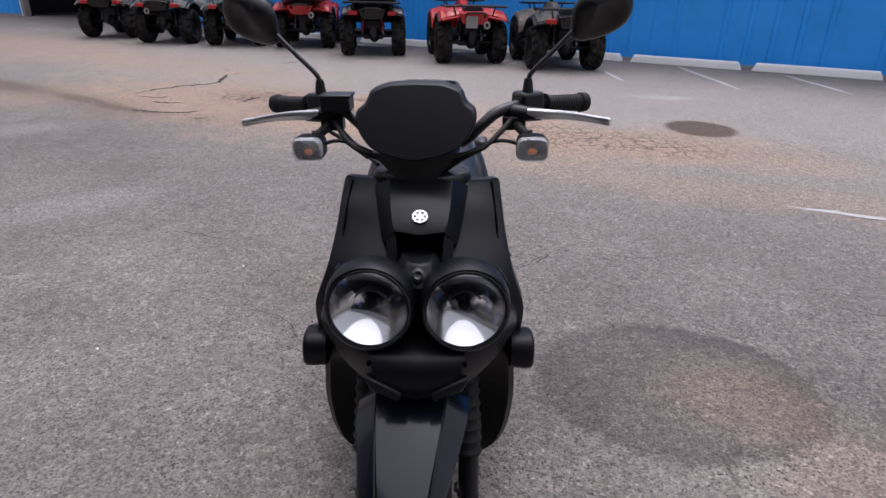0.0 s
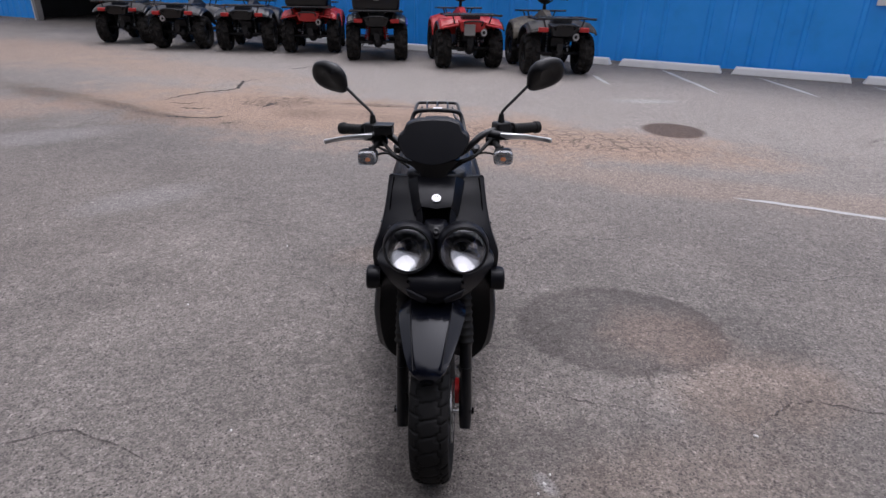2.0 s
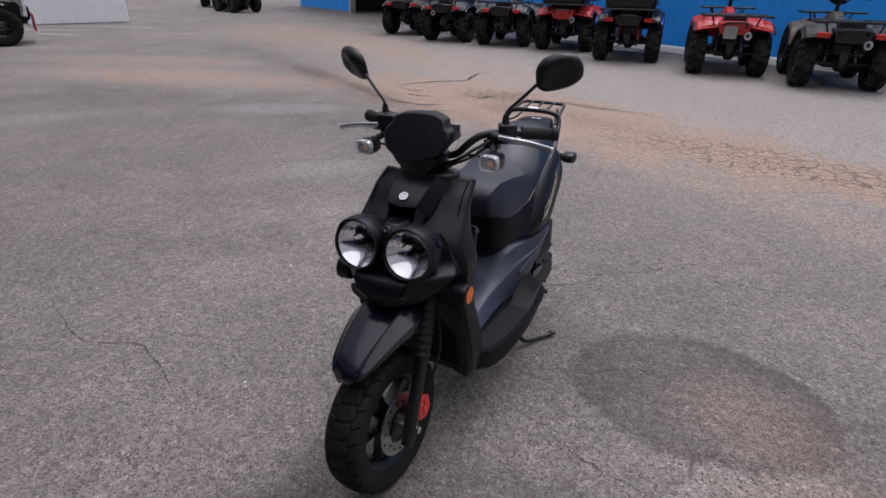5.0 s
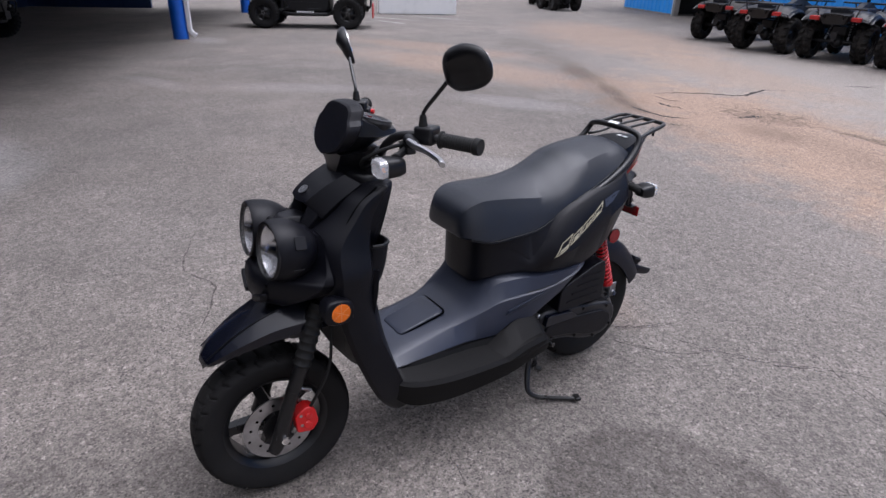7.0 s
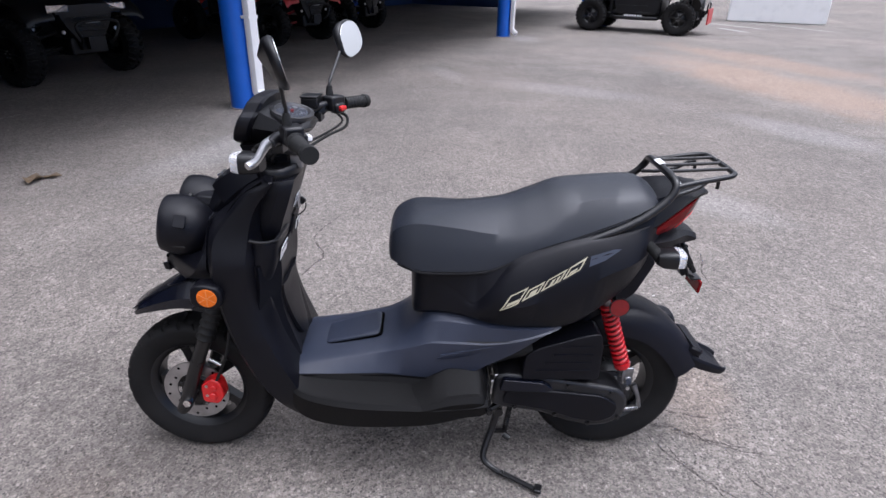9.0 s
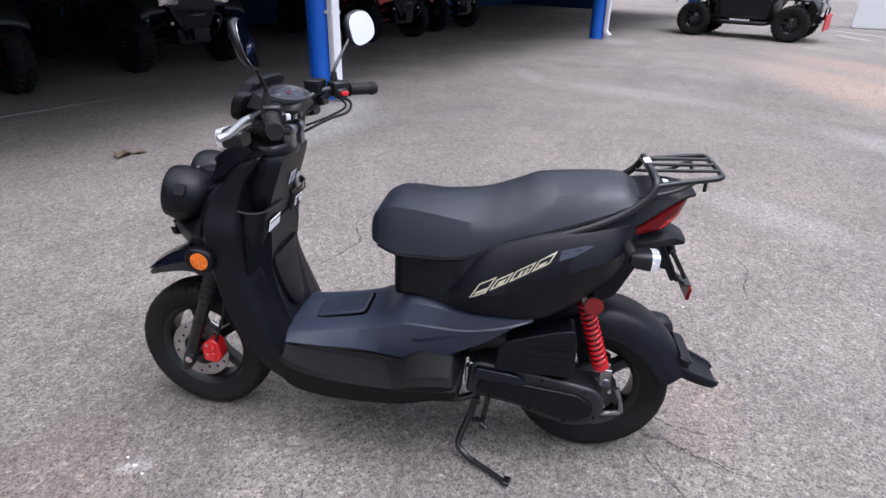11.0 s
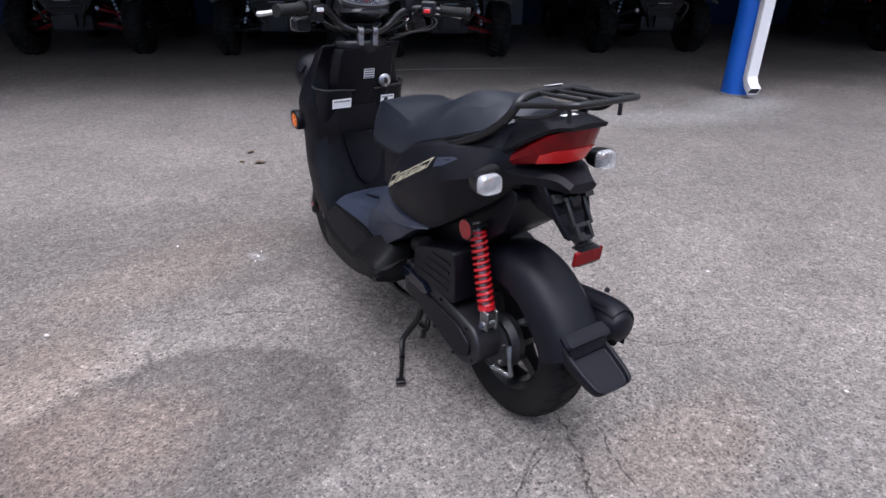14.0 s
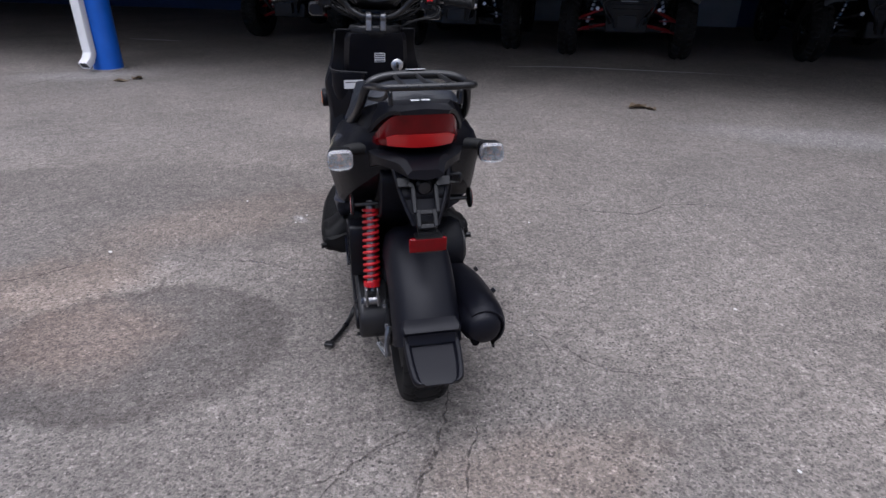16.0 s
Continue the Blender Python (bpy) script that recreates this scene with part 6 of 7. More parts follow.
# rear wheel, mudguard, drive case
AXLE = Matrix.Translation((0, 0.597, 0.233))
rear_wheel = part("rear_wheel", moved(spoked(0.148, 0.045, 0.045, 5, 0.02), AXLE), BLACK_METAL, scooter, "black cast rear wheel", sharp=30)
part("tyre", moved(tyre(0.232, 0.062, 0.146, 28, 448, 0.0055), AXLE), RUBBER, rear_wheel, "black block-tread tyre", sharp=50)
part("brake_drum", moved(turned([(0.0, 0.03), (0.075, 0.03), (0.08, 0.05), (0.07, 0.07), (0.0, 0.075)], 32), AXLE), CAST, rear_wheel)
part("axle_nut", moved(turned([(0.0, 0.128), (0.013, 0.128), (0.013, 0.140), (0.006, 0.142), (0.0, 0.15)], 6), AXLE), ALLOY, rear_wheel)
hug = []
spine = smooth_path([(0, 0.47, 0.452), (0, 0.52, 0.492), (0, 0.60, 0.516), (0, 0.69, 0.500), (0, 0.768, 0.452), (0, 0.828, 0.388), (0, 0.866, 0.330)], 4)
for i, c in enumerate(spine):
    d = (spine[min(i + 1, len(spine) - 1)] - spine[max(i - 1, 0)]).normalized()
    n = Vector((0, -d.z, d.y))
    k = min(1.0, 0.8 + 0.04 * i)
    hug.append([(x * k, c.y - n.y * h, c.z - n.z * h) for x, h in ((0, 0.0), (0.048, 0.004), (0.072, 0.022), (0.083, 0.056), (0.084, 0.086), (0.078, 0.086), (0.076, 0.056), (0.064, 0.028), (0.044, 0.013), (0, 0.009))])
guard_r = part("rear_mudguard", loft([list(h) + [(-x, y, z) for x, y, z in reversed(h) if x > 1e-6] for h in hug]), GUARD, scooter, "black hugger rear mudguard with flap", sharp=40)
flap_spine = ((0.812, 0.354, 0.062, 0.024), (0.858, 0.332, 0.068, 0.022), (0.898, 0.314, 0.067, 0.020), (0.934, 0.298, 0.063, 0.016), (0.950, 0.290, 0.058, 0.012), (0.957, 0.286, 0.047, 0.008))
flap = [[(-w + 0.004, y - th * 0.5, z - th), (-w, y, z), (-w + 0.004, y + 0.004, z + 0.008), (-w + 0.013, y + 0.004, z + 0.008), (-w + 0.018, y, z - 0.002), (w - 0.018, y, z - 0.002), (w - 0.013, y + 0.004, z + 0.008), (w - 0.004, y + 0.004, z + 0.008), (w, y, z), (w - 0.004, y - th * 0.5, z - th)] for y, z, w, th in flap_spine]
part("flap", loft(fair(flap, 3)), GUARD, guard_r, "black mud flap", sharp=30, bevel=0.002)
part("flap_bracket", loft(fair(halves([[(0, y, z), (w, y, z), (w + 0.006, y - 0.004, z - 0.006), (w, y - 0.012, z - 0.018), (0, y - 0.012, z - 0.018)] for y, z, w in ((0.834, 0.385, 0.060), (0.848, 0.380, 0.064), (0.860, 0.374, 0.066), (0.867, 0.368, 0.062))]), 2)), GUARD, guard_r, sharp=35)
part("flap_face", loft([[(x, y, z) for x, y, z in ((-w, y0, z0), (w, y0, z0), (w, y0 - 0.03, z0 - 0.004), (-w, y0 - 0.03, z0 - 0.004))] for y0, z0, w in ((0.858, 0.368, 0.058), (0.860, 0.352, 0.060), (0.868, 0.332, 0.056))]), GUARD, guard_r, "dark step above the flap", bevel=0.003)
case = part("drive_case", prism(rounded([(0.232, 0.252), (0.240, 0.345), (0.265, 0.358), (0.38, 0.345), (0.54, 0.314), (0.602, 0.300), (0.630, 0.262), (0.626, 0.212), (0.590, 0.176), (0.54, 0.166), (0.455, 0.186), (0.39, 0.216), (0.26, 0.240)], 0.02), 0.070, 0.158), CAST, scooter, "black belt-drive case", bevel=0.010, segments=3)
part("case_cover", prism(rounded([(0.262, 0.262), (0.272, 0.304), (0.40, 0.302), (0.55, 0.284), (0.600, 0.252), (0.594, 0.212), (0.552, 0.188), (0.47, 0.203), (0.40, 0.233), (0.29, 0.255)], 0.02), 0.156, 0.166), PLASTIC, case, bevel=0.006)
part("case_rail", prism(rounded([(0.252, 0.314), (0.262, 0.350), (0.375, 0.337), (0.402, 0.318), (0.386, 0.308)], 0.006), 0.154, 0.176), GLOSS, case, bevel=0.004)
for y, z in ((0.30, 0.246), (0.42, 0.215), (0.52, 0.182), (0.575, 0.292), (0.45, 0.318), (0.605, 0.205)):
    part("case_bolt", rod((0.156, y, z), (0.166, y, z), 0.006, 6), BLACK_METAL, case)
part("brake_arm", tube([(0.082, 0.668, 0.262), (0.092, 0.684, 0.225), (0.090, 0.692, 0.184)], [0.010, 0.006, 0.008], 10, 3), DULL_ALLOY, case, "grey alloy rear brake arm")
part("brake_plate", turned([(0.030, 0.074), (0.066, 0.074), (0.070, 0.080), (0.060, 0.084), (0.034, 0.088)], 32, Matrix.Translation((0, 0.597, 0.233)), closed=True), CAST, case, "dull cast brake plate")
for a in (20, 80, 140, 320):
    part("plate_bolt", rod((0.082, 0.597 + 0.056 * math.cos(radians(a)), 0.233 + 0.056 * math.sin(radians(a))), (0.092, 0.597 + 0.056 * math.cos(radians(a)), 0.233 + 0.056 * math.sin(radians(a))), 0.006, 6), ALLOY, case)
part("brake_cable", tube([(0.10, 0.30, 0.20), (0.115, 0.45, 0.185), (0.108, 0.632, 0.187), (0.094, 0.695, 0.184)], 0.0028, 8), GRIP, case)
part("return_spring", coil((0.108, 0.632, 0.186), (0.092, 0.690, 0.183), 0.0065, 0.0014, 11, 5), ALLOY, case, "small bright return spring")
airbox = part("air_cleaner", prism(rounded([(0.312, 0.345), (0.318, 0.425), (0.345, 0.447), (0.47, 0.488), (0.520, 0.498), (0.530, 0.450), (0.530, 0.345)], 0.014), 0.095, 0.168), PLASTIC, scooter, "black ribbed air cleaner box", bevel=0.006)
for i in range(4):
    part("cleaner_rib", box(0.1685, 0.425 + 0.012 * i, 0.376 + 0.026 * i, 0.005, 0.15 - 0.02 * i, 0.006), PLASTIC, airbox)
part("air_duct", tube([(0.14, 0.34, 0.44), (0.13, 0.28, 0.42), (0.10, 0.24, 0.38)], 0.025, 12), GRIP, airbox)
engine = part("engine_block", merge(box(0.0, 0.40, 0.31, 0.16, 0.26, 0.17), box(0.0, 0.27, 0.36, 0.15, 0.12, 0.11)), CAST, scooter, "dark cast engine block", bevel=0.02)
part("fan_cover", turned([(0.0, -0.172), (0.045, -0.172), (0.076, -0.162), (0.086, -0.142), (0.086, -0.08), (0.0, -0.08)], 32, Matrix.Translation((0, 0.42, 0.37))), PLASTIC, engine, sharp=40)
part("fan_grille", merge(*[turned([(r, -0.1735), (r + 0.006, -0.1735), (r + 0.006, -0.167), (r, -0.167)], 28, Matrix.Translation((0, 0.42, 0.37)), closed=True) for r in (0.015, 0.030, 0.045)]), BLACK_METAL, engine)
part("alloy_bracket", merge(box(0.12, 0.262, 0.335, 0.06, 0.05, 0.03), box(0.13, 0.243, 0.30, 0.03, 0.03, 0.05)), ALLOY, engine, "grey alloy engine hanger", bevel=0.004)
# suspension unit and side reflector
top, low = Vector((0.107, 0.535, 0.575)), Vector((0.119, 0.613, 0.345))
shock = part("shock_absorber", merge(rod(top, low, 0.011, 14), rod(top.lerp(low, 0.45), low.lerp(top, 0.08), 0.013, 14)), DULL_ALLOY, scooter, "rear suspension unit with red spring")
part("spring", coil(top.lerp(low, 0.13), low.lerp(top, 0.10), 0.0186, 0.0050, 11.5, 8), SPRING_RED, shock, "red coil spring", sharp=80)
for a, b in ((low.lerp(top, 0.11), low.lerp(top, 0.05)), (top.lerp(low, 0.12), top.lerp(low, 0.09))):
    part("spring_cup", tube([a, b], 0.0225, 18, 1), SPRING_RED, shock)
part("clevis", merge(box(0.105, 0.622, 0.335, 0.008, 0.032, 0.055), box(0.135, 0.622, 0.335, 0.008, 0.032, 0.055), rod((0.098, 0.624, 0.322), (0.144, 0.624, 0.322), 0.012, 12)), DULL_ALLOY, shock, "grey alloy clevis", bevel=0.003)
part("clevis_bolt", rod((0.138, 0.624, 0.322), (0.150, 0.624, 0.322), 0.008, 6), DECAL_BLUE, shock)
for s in (1, -1):
    hold = part("reflector_bracket", rod((s * 0.085, 0.558, 0.575), (s * 0.151, 0.558, 0.575), 0.006, 8), BLACK_METAL, scooter)
    at = Matrix.Translation((s * 0.150, 0.558, 0.575)) @ pose(0, 0, 0, 0, 0, 0 if s > 0 else 180)
    part("reflector_cup", turned([(0.0, 0.0), (0.014, 0.0), (0.027, 0.004), (0.0275, 0.009), (0.025, 0.009), (0.0, 0.008)], 30, at), SATIN, hold)
    part("round_reflector", turned([(0.0, 0.0085), (0.025, 0.0085), (0.0245, 0.0105), (0.0, 0.0115)], 30, at), RED_DULL, hold, "round red side reflector")

# exhaust
path = [(-0.115, 0.26, 0.220), (-0.126, 0.36, 0.240), (-0.130, 0.46, 0.270), (-0.132, 0.60, 0.305), (-0.134, 0.72, 0.328), (-0.134, 0.786, 0.337), (-0.134, 0.820, 0.340), (-0.134, 0.844, 0.338), (-0.134, 0.854, 0.337)]
muffler = part("silencer", tube(path, [0.022, 0.038, 0.053, 0.056, 0.057, 0.056, 0.051, 0.038, 0.012], 24, 4), GUARD, scooter, "black exhaust silencer", sharp=50)
shield_rings = []
for y, z, r in ((0.46, 0.276, 0.054), (0.56, 0.298, 0.061), (0.68, 0.320, 0.062), (0.77, 0.334, 0.059), (0.815, 0.339, 0.054), (0.836, 0.338, 0.047)):
    arc = [radians(232 - 182 * k / 12) for k in range(13)]
    low = (-0.134 + (r + 0.014) * math.cos(arc[0]) * 0.8, y, z + (r + 0.028) * math.sin(arc[0]))
    shield_rings.append([low] + [(-0.134 + (r + 0.006 * (k % 12 != 0)) * math.cos(a), y, z + (r + 0.006) * math.sin(a)) for k, a in enumerate(arc)] + [(-0.134 + (r + 0.002) * math.cos(a), y, z + (r + 0.002) * math.sin(a)) for a in reversed(arc)] + [(low[0] + 0.006, y, low[2] + 0.002)])
part("heat_shield", loft(fair(shield_rings, 2)), GUARD, muffler, "black heat shield", sharp=30)
for y, z in ((0.56, 0.352), (0.74, 0.386)):
    part("shield_bolt", rod((-0.178, y, z), (-0.186, y, z + 0.006), 0.007, 8), BLACK_METAL, muffler)
part("muffler_bracket", prism(rounded([(0.60, 0.33), (0.70, 0.36), (0.80, 0.30), (0.79, 0.275), (0.68, 0.30)], 0.015), -0.080, -0.070), BLACK_METAL, muffler, bevel=0.003)
part("tail_pipe", tube([(-0.112, 0.80, 0.306), (-0.112, 0.845, 0.308)], 0.010, 12, 1), VOID, muffler)
part("exhaust_pipe", tube([(-0.06, 0.20, 0.26), (-0.08, 0.17, 0.21), (-0.11, 0.20, 0.19), (-0.12, 0.28, 0.215)], 0.014, 12), BLACK_METAL, muffler)
part("exhaust_arm", prism(rounded([(0.44, 0.30), (0.66, 0.225), (0.68, 0.26), (0.48, 0.36)], 0.02), -0.095, -0.080), CAST, muffler, bevel=0.004)

# centre stand
stand = part("centre_stand", tube([(-0.12, 0.262, 0.185), (-0.05, 0.262, 0.185), (0.05, 0.262, 0.185), (0.12, 0.262, 0.185)], 0.014, 12, 1), BLACK_METAL, scooter, "black tubular stand with a bent foot on the ground")
part("stand_leg", tube([(0.105, 0.262, 0.19), (0.118, 0.247, 0.130), (0.140, 0.227, 0.080), (0.160, 0.220, 0.046), (0.180, 0.250, 0.024), (0.212, 0.308, 0.016), (0.248, 0.362, 0.014)], [0.011, 0.011, 0.0105, 0.010, 0.009, 0.008, 0.008], 10, 4), BLACK_METAL, stand)
part("stand_pedal", moved(box(0, 0, 0, 0.03, 0.022, 0.012), Matrix.Translation((0.252, 0.372, 0.018)) @ pose(0, 0, 0, 0, 0, -18)), BLACK_METAL, stand, bevel=0.003)
part("stand_lug", merge(rod((0.118, 0.282, 0.102), (0.128, 0.300, 0.094), 0.010, 10), box(0.112, 0.272, 0.11, 0.008, 0.04, 0.012)), BLACK_METAL, stand)
part("stand_spring", coil((0.095, 0.30, 0.20), (0.108, 0.285, 0.105), 0.007, 0.002, 14, 5), BLACK_METAL, stand)


# ---- vehicles round the lot ----
def shared(name, data, parent, at):
    ob = new(name, data)
    ob.parent = parent
    ob.matrix_basis = at
    return ob


def kept(name, shape, mat, **how):
    """Mesh data to be used by several objects."""
    ob = mesh(name, shape, mat, **how)
    data = ob.data
    bpy.data.objects.remove(ob)
    return data


ATV_TYRE_R = kept("tyre", tyre(0.305, 0.125, 0.155, 15, 180, 0.032, True), RUBBER_DUSTY, sharp=45)
ATV_TYRE_F = kept("tyre", tyre(0.300, 0.095, 0.155, 15, 180, 0.030, True), RUBBER_DUSTY, sharp=45)
UTV_TYRE = kept("tyre", tyre(0.385, 0.120, 0.19, 27, 216, 0.024, True), RUBBER, sharp=45)


def dish(rim, half):
    return merge(turned([(rim, -half), (rim + 0.008, -half), (rim, -half * 0.6), (rim - 0.03, -half * 0.4), (rim - 0.03, half * 0.4), (rim, half * 0.6), (rim + 0.008, half), (rim, half)], 28),
                 turned([(rim - 0.03, half * 0.3), (rim * 0.55, half * 0.55), (rim * 0.4, half * 0.75), (0.0, half * 0.8)], 28),
                 *[moved(rod((half * 0.7, 0.3 * rim, 0), (half * 0.95, 0.3 * rim, 0), 0.008, 6), Matrix.Rotation(2 * math.pi * i / 4, 4, "X")) for i in range(4)])


ATV_RIM_R, ATV_RIM_F = kept("rim", dish(0.155, 0.10), BLACK_METAL), kept("rim", dish(0.155, 0.08), BLACK_METAL)
UTV_RIM = kept("rim", dish(0.19, 0.10), BLACK_METAL)
UTV_SPOKE = kept("spoke", box(0.085, 0, 0.115, 0.03, 0.035, 0.13), BLACK_METAL)
LUG_NUT = kept("lug_nut", rod((0.10, 0.04, 0), (0.115, 0.04, 0), 0.010, 6), ALLOY)


def wheels(parent, spots):
    for x, y, z, tyre_data, rim_data, lugs, turn in spots:
        at = Matrix.Translation((x, y, z)) @ pose(0, 0, 0, 17 * (1 + x * y), 0, turn + (0 if x > 0 else 180))
        w = shared("wheel", rim_data, parent, at)
        t = shared("tyre", tyre_data, w, Matrix.Identity(4))
        if lugs:
            for i in range(6):
                shared("spoke", UTV_SPOKE, w, Matrix.Rotation(2 * math.pi * i / 6, 4, "X"))
            for i in range(5):
                shared("lug_nut", LUG_NUT, w, Matrix.Rotation(2 * math.pi * i / 5, 4, "X"))


def atv(at, label, body, rack, box_top=False, plate=None, pipe=0, springs=BLACK_METAL, lamps=RED_PLASTIC, front=None, trim=SATIN):
    """A quad bike; its rear axle over the origin, its nose towards y."""
    q = thing("quad_bike", label, "quad bike", "quad bikes by the shed wall", at)
    turn = 4
    wheels(q, ((0.46, 0, 0.30, ATV_TYRE_R, ATV_RIM_R, False, 0), (-0.46, 0, 0.30, ATV_TYRE_R, ATV_RIM_R, False, 0), (0.46, 1.25, 0.295, ATV_TYRE_F, ATV_RIM_F, False, turn), (-0.46, 1.25, 0.295, ATV_TYRE_F, ATV_RIM_F, False, turn)))
    part("rear_axle", merge(rod((-0.40, 0, 0.30), (0.40, 0, 0.30), 0.028), ball(0.02, 0.0, 0.30, 0.10, 0.11, 0.10, 12, 8), rod((-0.36, 0.02, 0.30), (-0.12, 0.45, 0.36), 0.02), rod((0.36, 0.02, 0.30), (0.12, 0.45, 0.36), 0.02)), CAST, q)
    part("front_axle", merge(rod((-0.40, 1.25, 0.29), (0.40, 1.25, 0.29), 0.024), box(0, 1.2, 0.34, 0.2, 0.24, 0.18)), CAST, q)
    part("engine", merge(box(0, 0.55, 0.42, 0.36, 0.62, 0.3), rod((-0.2, 0.6, 0.4), (0.2, 0.6, 0.4), 0.13, 18), box(0, 0.12, 0.47, 0.24, 0.30, 0.14)), CAST, q, bevel=0.02)
    part("skid_plate", box(0, 0.62, 0.255, 0.36, 1.05, 0.03), BLACK_METAL, q, bevel=0.01)
    for s in (1, -1):
        part("footwell", box(s * 0.36, 0.62, 0.33, 0.26, 0.46, 0.05), SATIN, q, bevel=0.015)
        sh = part("shock_absorber", rod((s * 0.19, -0.04, 0.33), (s * 0.15, 0.10, 0.66), 0.016), ALLOY, q)
        part("spring", coil((s * 0.188, -0.032, 0.36), (s * 0.153, 0.088, 0.63), 0.038, 0.008, 7, 6), springs, sh)
        arch = []
        for i in range(13):
            a = radians(132 - 117 * i / 12)
            yy, zz = 0.02 + 0.43 * math.cos(a), 0.365 + 0.37 * math.sin(a)
            arch.append([(s * 0.17, yy * 0.85, zz + 0.05), (s * 0.32, yy, zz + 0.045), (s * 0.53, yy * 1.02, zz), (s * 0.57, yy * 1.02, zz - 0.05), (s * 0.555, yy, zz - 0.05), (s * 0.51, yy, zz - 0.02), (s * 0.32, yy, zz + 0.02), (s * 0.17, yy * 0.85, zz + 0.02)])
        part("rear_fender", loft(arch), body, q, sharp=35)
        part("wing_lip", loft([[(s * x, arch[0][1][1] + dy, arch[0][1][2] + dz) for x, dy, dz in ((0.20, 0.02, 0.004), (0.53, 0.02, -0.045), (0.53, -0.045, -0.060), (0.24, -0.07, -0.012))], [(s * x, arch[0][1][1] + dy, arch[0][1][2] + dz - 0.02) for x, dy, dz in ((0.20, 0.02, 0.004), (0.53, 0.02, -0.045), (0.53, -0.045, -0.060), (0.24, -0.07, -0.012))]]), body, q, bevel=0.008)
        part("fender_trim", tube([arch[i][3] for i in range(13)], 0.018, 8, 2), trim, q)
        if lamps:
            part("tail_lamp", box(s * 0.34, -0.330, 0.655, 0.16, 0.06, 0.065), lamps, q, "red tail lamp", bevel=0.012)
        arch = []
        for i in range(11):
            a = radians(160 - 140 * i / 10)
            yy, zz = 1.25 + 0.40 * math.cos(a), 0.36 + 0.36 * math.sin(a)
            arch.append([(s * 0.14, yy, zz + 0.06), (s * 0.34, yy, zz + 0.04), (s * 0.53, yy, zz - 0.01), (s * 0.55, yy, zz - 0.05), (s * 0.53, yy, zz - 0.05), (s * 0.34, yy, zz + 0.015), (s * 0.14, yy, zz + 0.03)])
        part("front_fender", loft(arch), front or body, q, sharp=35)
        part("grip", tube([(s * 0.26, 0.86, 1.05), (s * 0.39, 0.80, 1.04)], 0.02, 12, 1), GRIP, q)
    part("tail_panel", loft(halves([[(0, -0.36, 0.56), (0.18, -0.37, 0.57), (0.20, -0.30, 0.58), (0, -0.28, 0.56)], [(0, -0.40, 0.72), (0.24, -0.40, 0.71), (0.24, -0.20, 0.74), (0, -0.2, 0.75)]])), SATIN if body is not RED_PLASTIC else body, q, bevel=0.01)
    part("seat", loft(fair(halves([[(0, y, zb), (w, y, zb + 0.01), (w + 0.01, y, zb + 0.06), (w * 0.75, y, zt - 0.01), (0, y, zt)] for y, w, zb, zt in ((-0.22, 0.15, 0.72, 0.80), (-0.05, 0.17, 0.70, 0.83), (0.3, 0.15, 0.68, 0.80), (0.55, 0.11, 0.68, 0.80), (0.66, 0.08, 0.72, 0.82))]), 3)), VINYL, q, sharp=45)
    part("tank_cover", loft(fair(halves([[(0, y, zb), (w, y, zb), (w * 0.9, y, (zb + zt) / 2), (w * 0.4, y, zt), (0, y, zt)] for y, w, zb, zt in ((0.58, 0.12, 0.55, 0.80), (0.75, 0.15, 0.55, 0.86), (0.95, 0.14, 0.58, 0.88), (1.15, 0.2, 0.62, 0.80), (1.45, 0.18, 0.62, 0.72))]), 2)), front or body, q, sharp=35)
    bars = part("handlebar", tube([(-0.39, 0.80, 1.04), (-0.2, 0.88, 1.06), (-0.06, 0.92, 0.98), (0.06, 0.92, 0.98), (0.2, 0.88, 1.06), (0.39, 0.80, 1.04)], 0.013, 10), BLACK_METAL, q)
    part("dash_pod", merge(ball(0, 0.93, 1.03, 0.10, 0.08, 0.06, 14, 8), rod((0, 0.95, 0.8), (0, 0.92, 1.0), 0.03)), SATIN, bars)
    part("rear_rack", merge(tube([(-0.45, -0.36, 0.80), (-0.42, -0.44, 0.81), (0.42, -0.44, 0.81), (0.45, -0.36, 0.80), (0.45, 0.10, 0.80), (0.42, 0.16, 0.80), (-0.42, 0.16, 0.80), (-0.45, 0.10, 0.80)], 0.015, 10, 3, loop=True),
                            *[rod((x, -0.44, 0.81), (x, 0.16, 0.80), 0.009) for x in (-0.3, -0.15, 0.0, 0.15, 0.3)], *[rod((s * 0.30, y, 0.68), (s * 0.34, y, 0.80), 0.012) for s in (1, -1) for y in (-0.3, 0.1)]), rack, q)
    part("front_rack", merge(tube([(-0.40, 1.02, 0.86), (-0.36, 0.98, 0.86), (0.36, 0.98, 0.86), (0.40, 1.02, 0.86), (0.36, 1.55, 0.84), (-0.36, 1.55, 0.84)], 0.014, 10, 3, loop=True), *[rod((x, 0.98, 0.86), (x * 0.9, 1.55, 0.84), 0.009) for x in (-0.24, -0.12, 0.0, 0.12, 0.24)],
                             *[rod((s * 0.2, y, 0.70), (s * 0.26, y, 0.85), 0.012) for s in (1, -1) for y in (1.1, 1.45)]), rack, q)
    part("grab_bar", tube([(-0.15, -0.40, 0.66), (-0.14, -0.47, 0.72), (0.14, -0.47, 0.72), (0.15, -0.40, 0.66)], 0.014, 10), BLACK_METAL, q)
    part("tow_hitch", merge(box(0, -0.12, 0.33, 0.07, 0.20, 0.05), box(0, -0.2, 0.40, 0.11, 0.02, 0.12)), CAST, q, bevel=0.006)
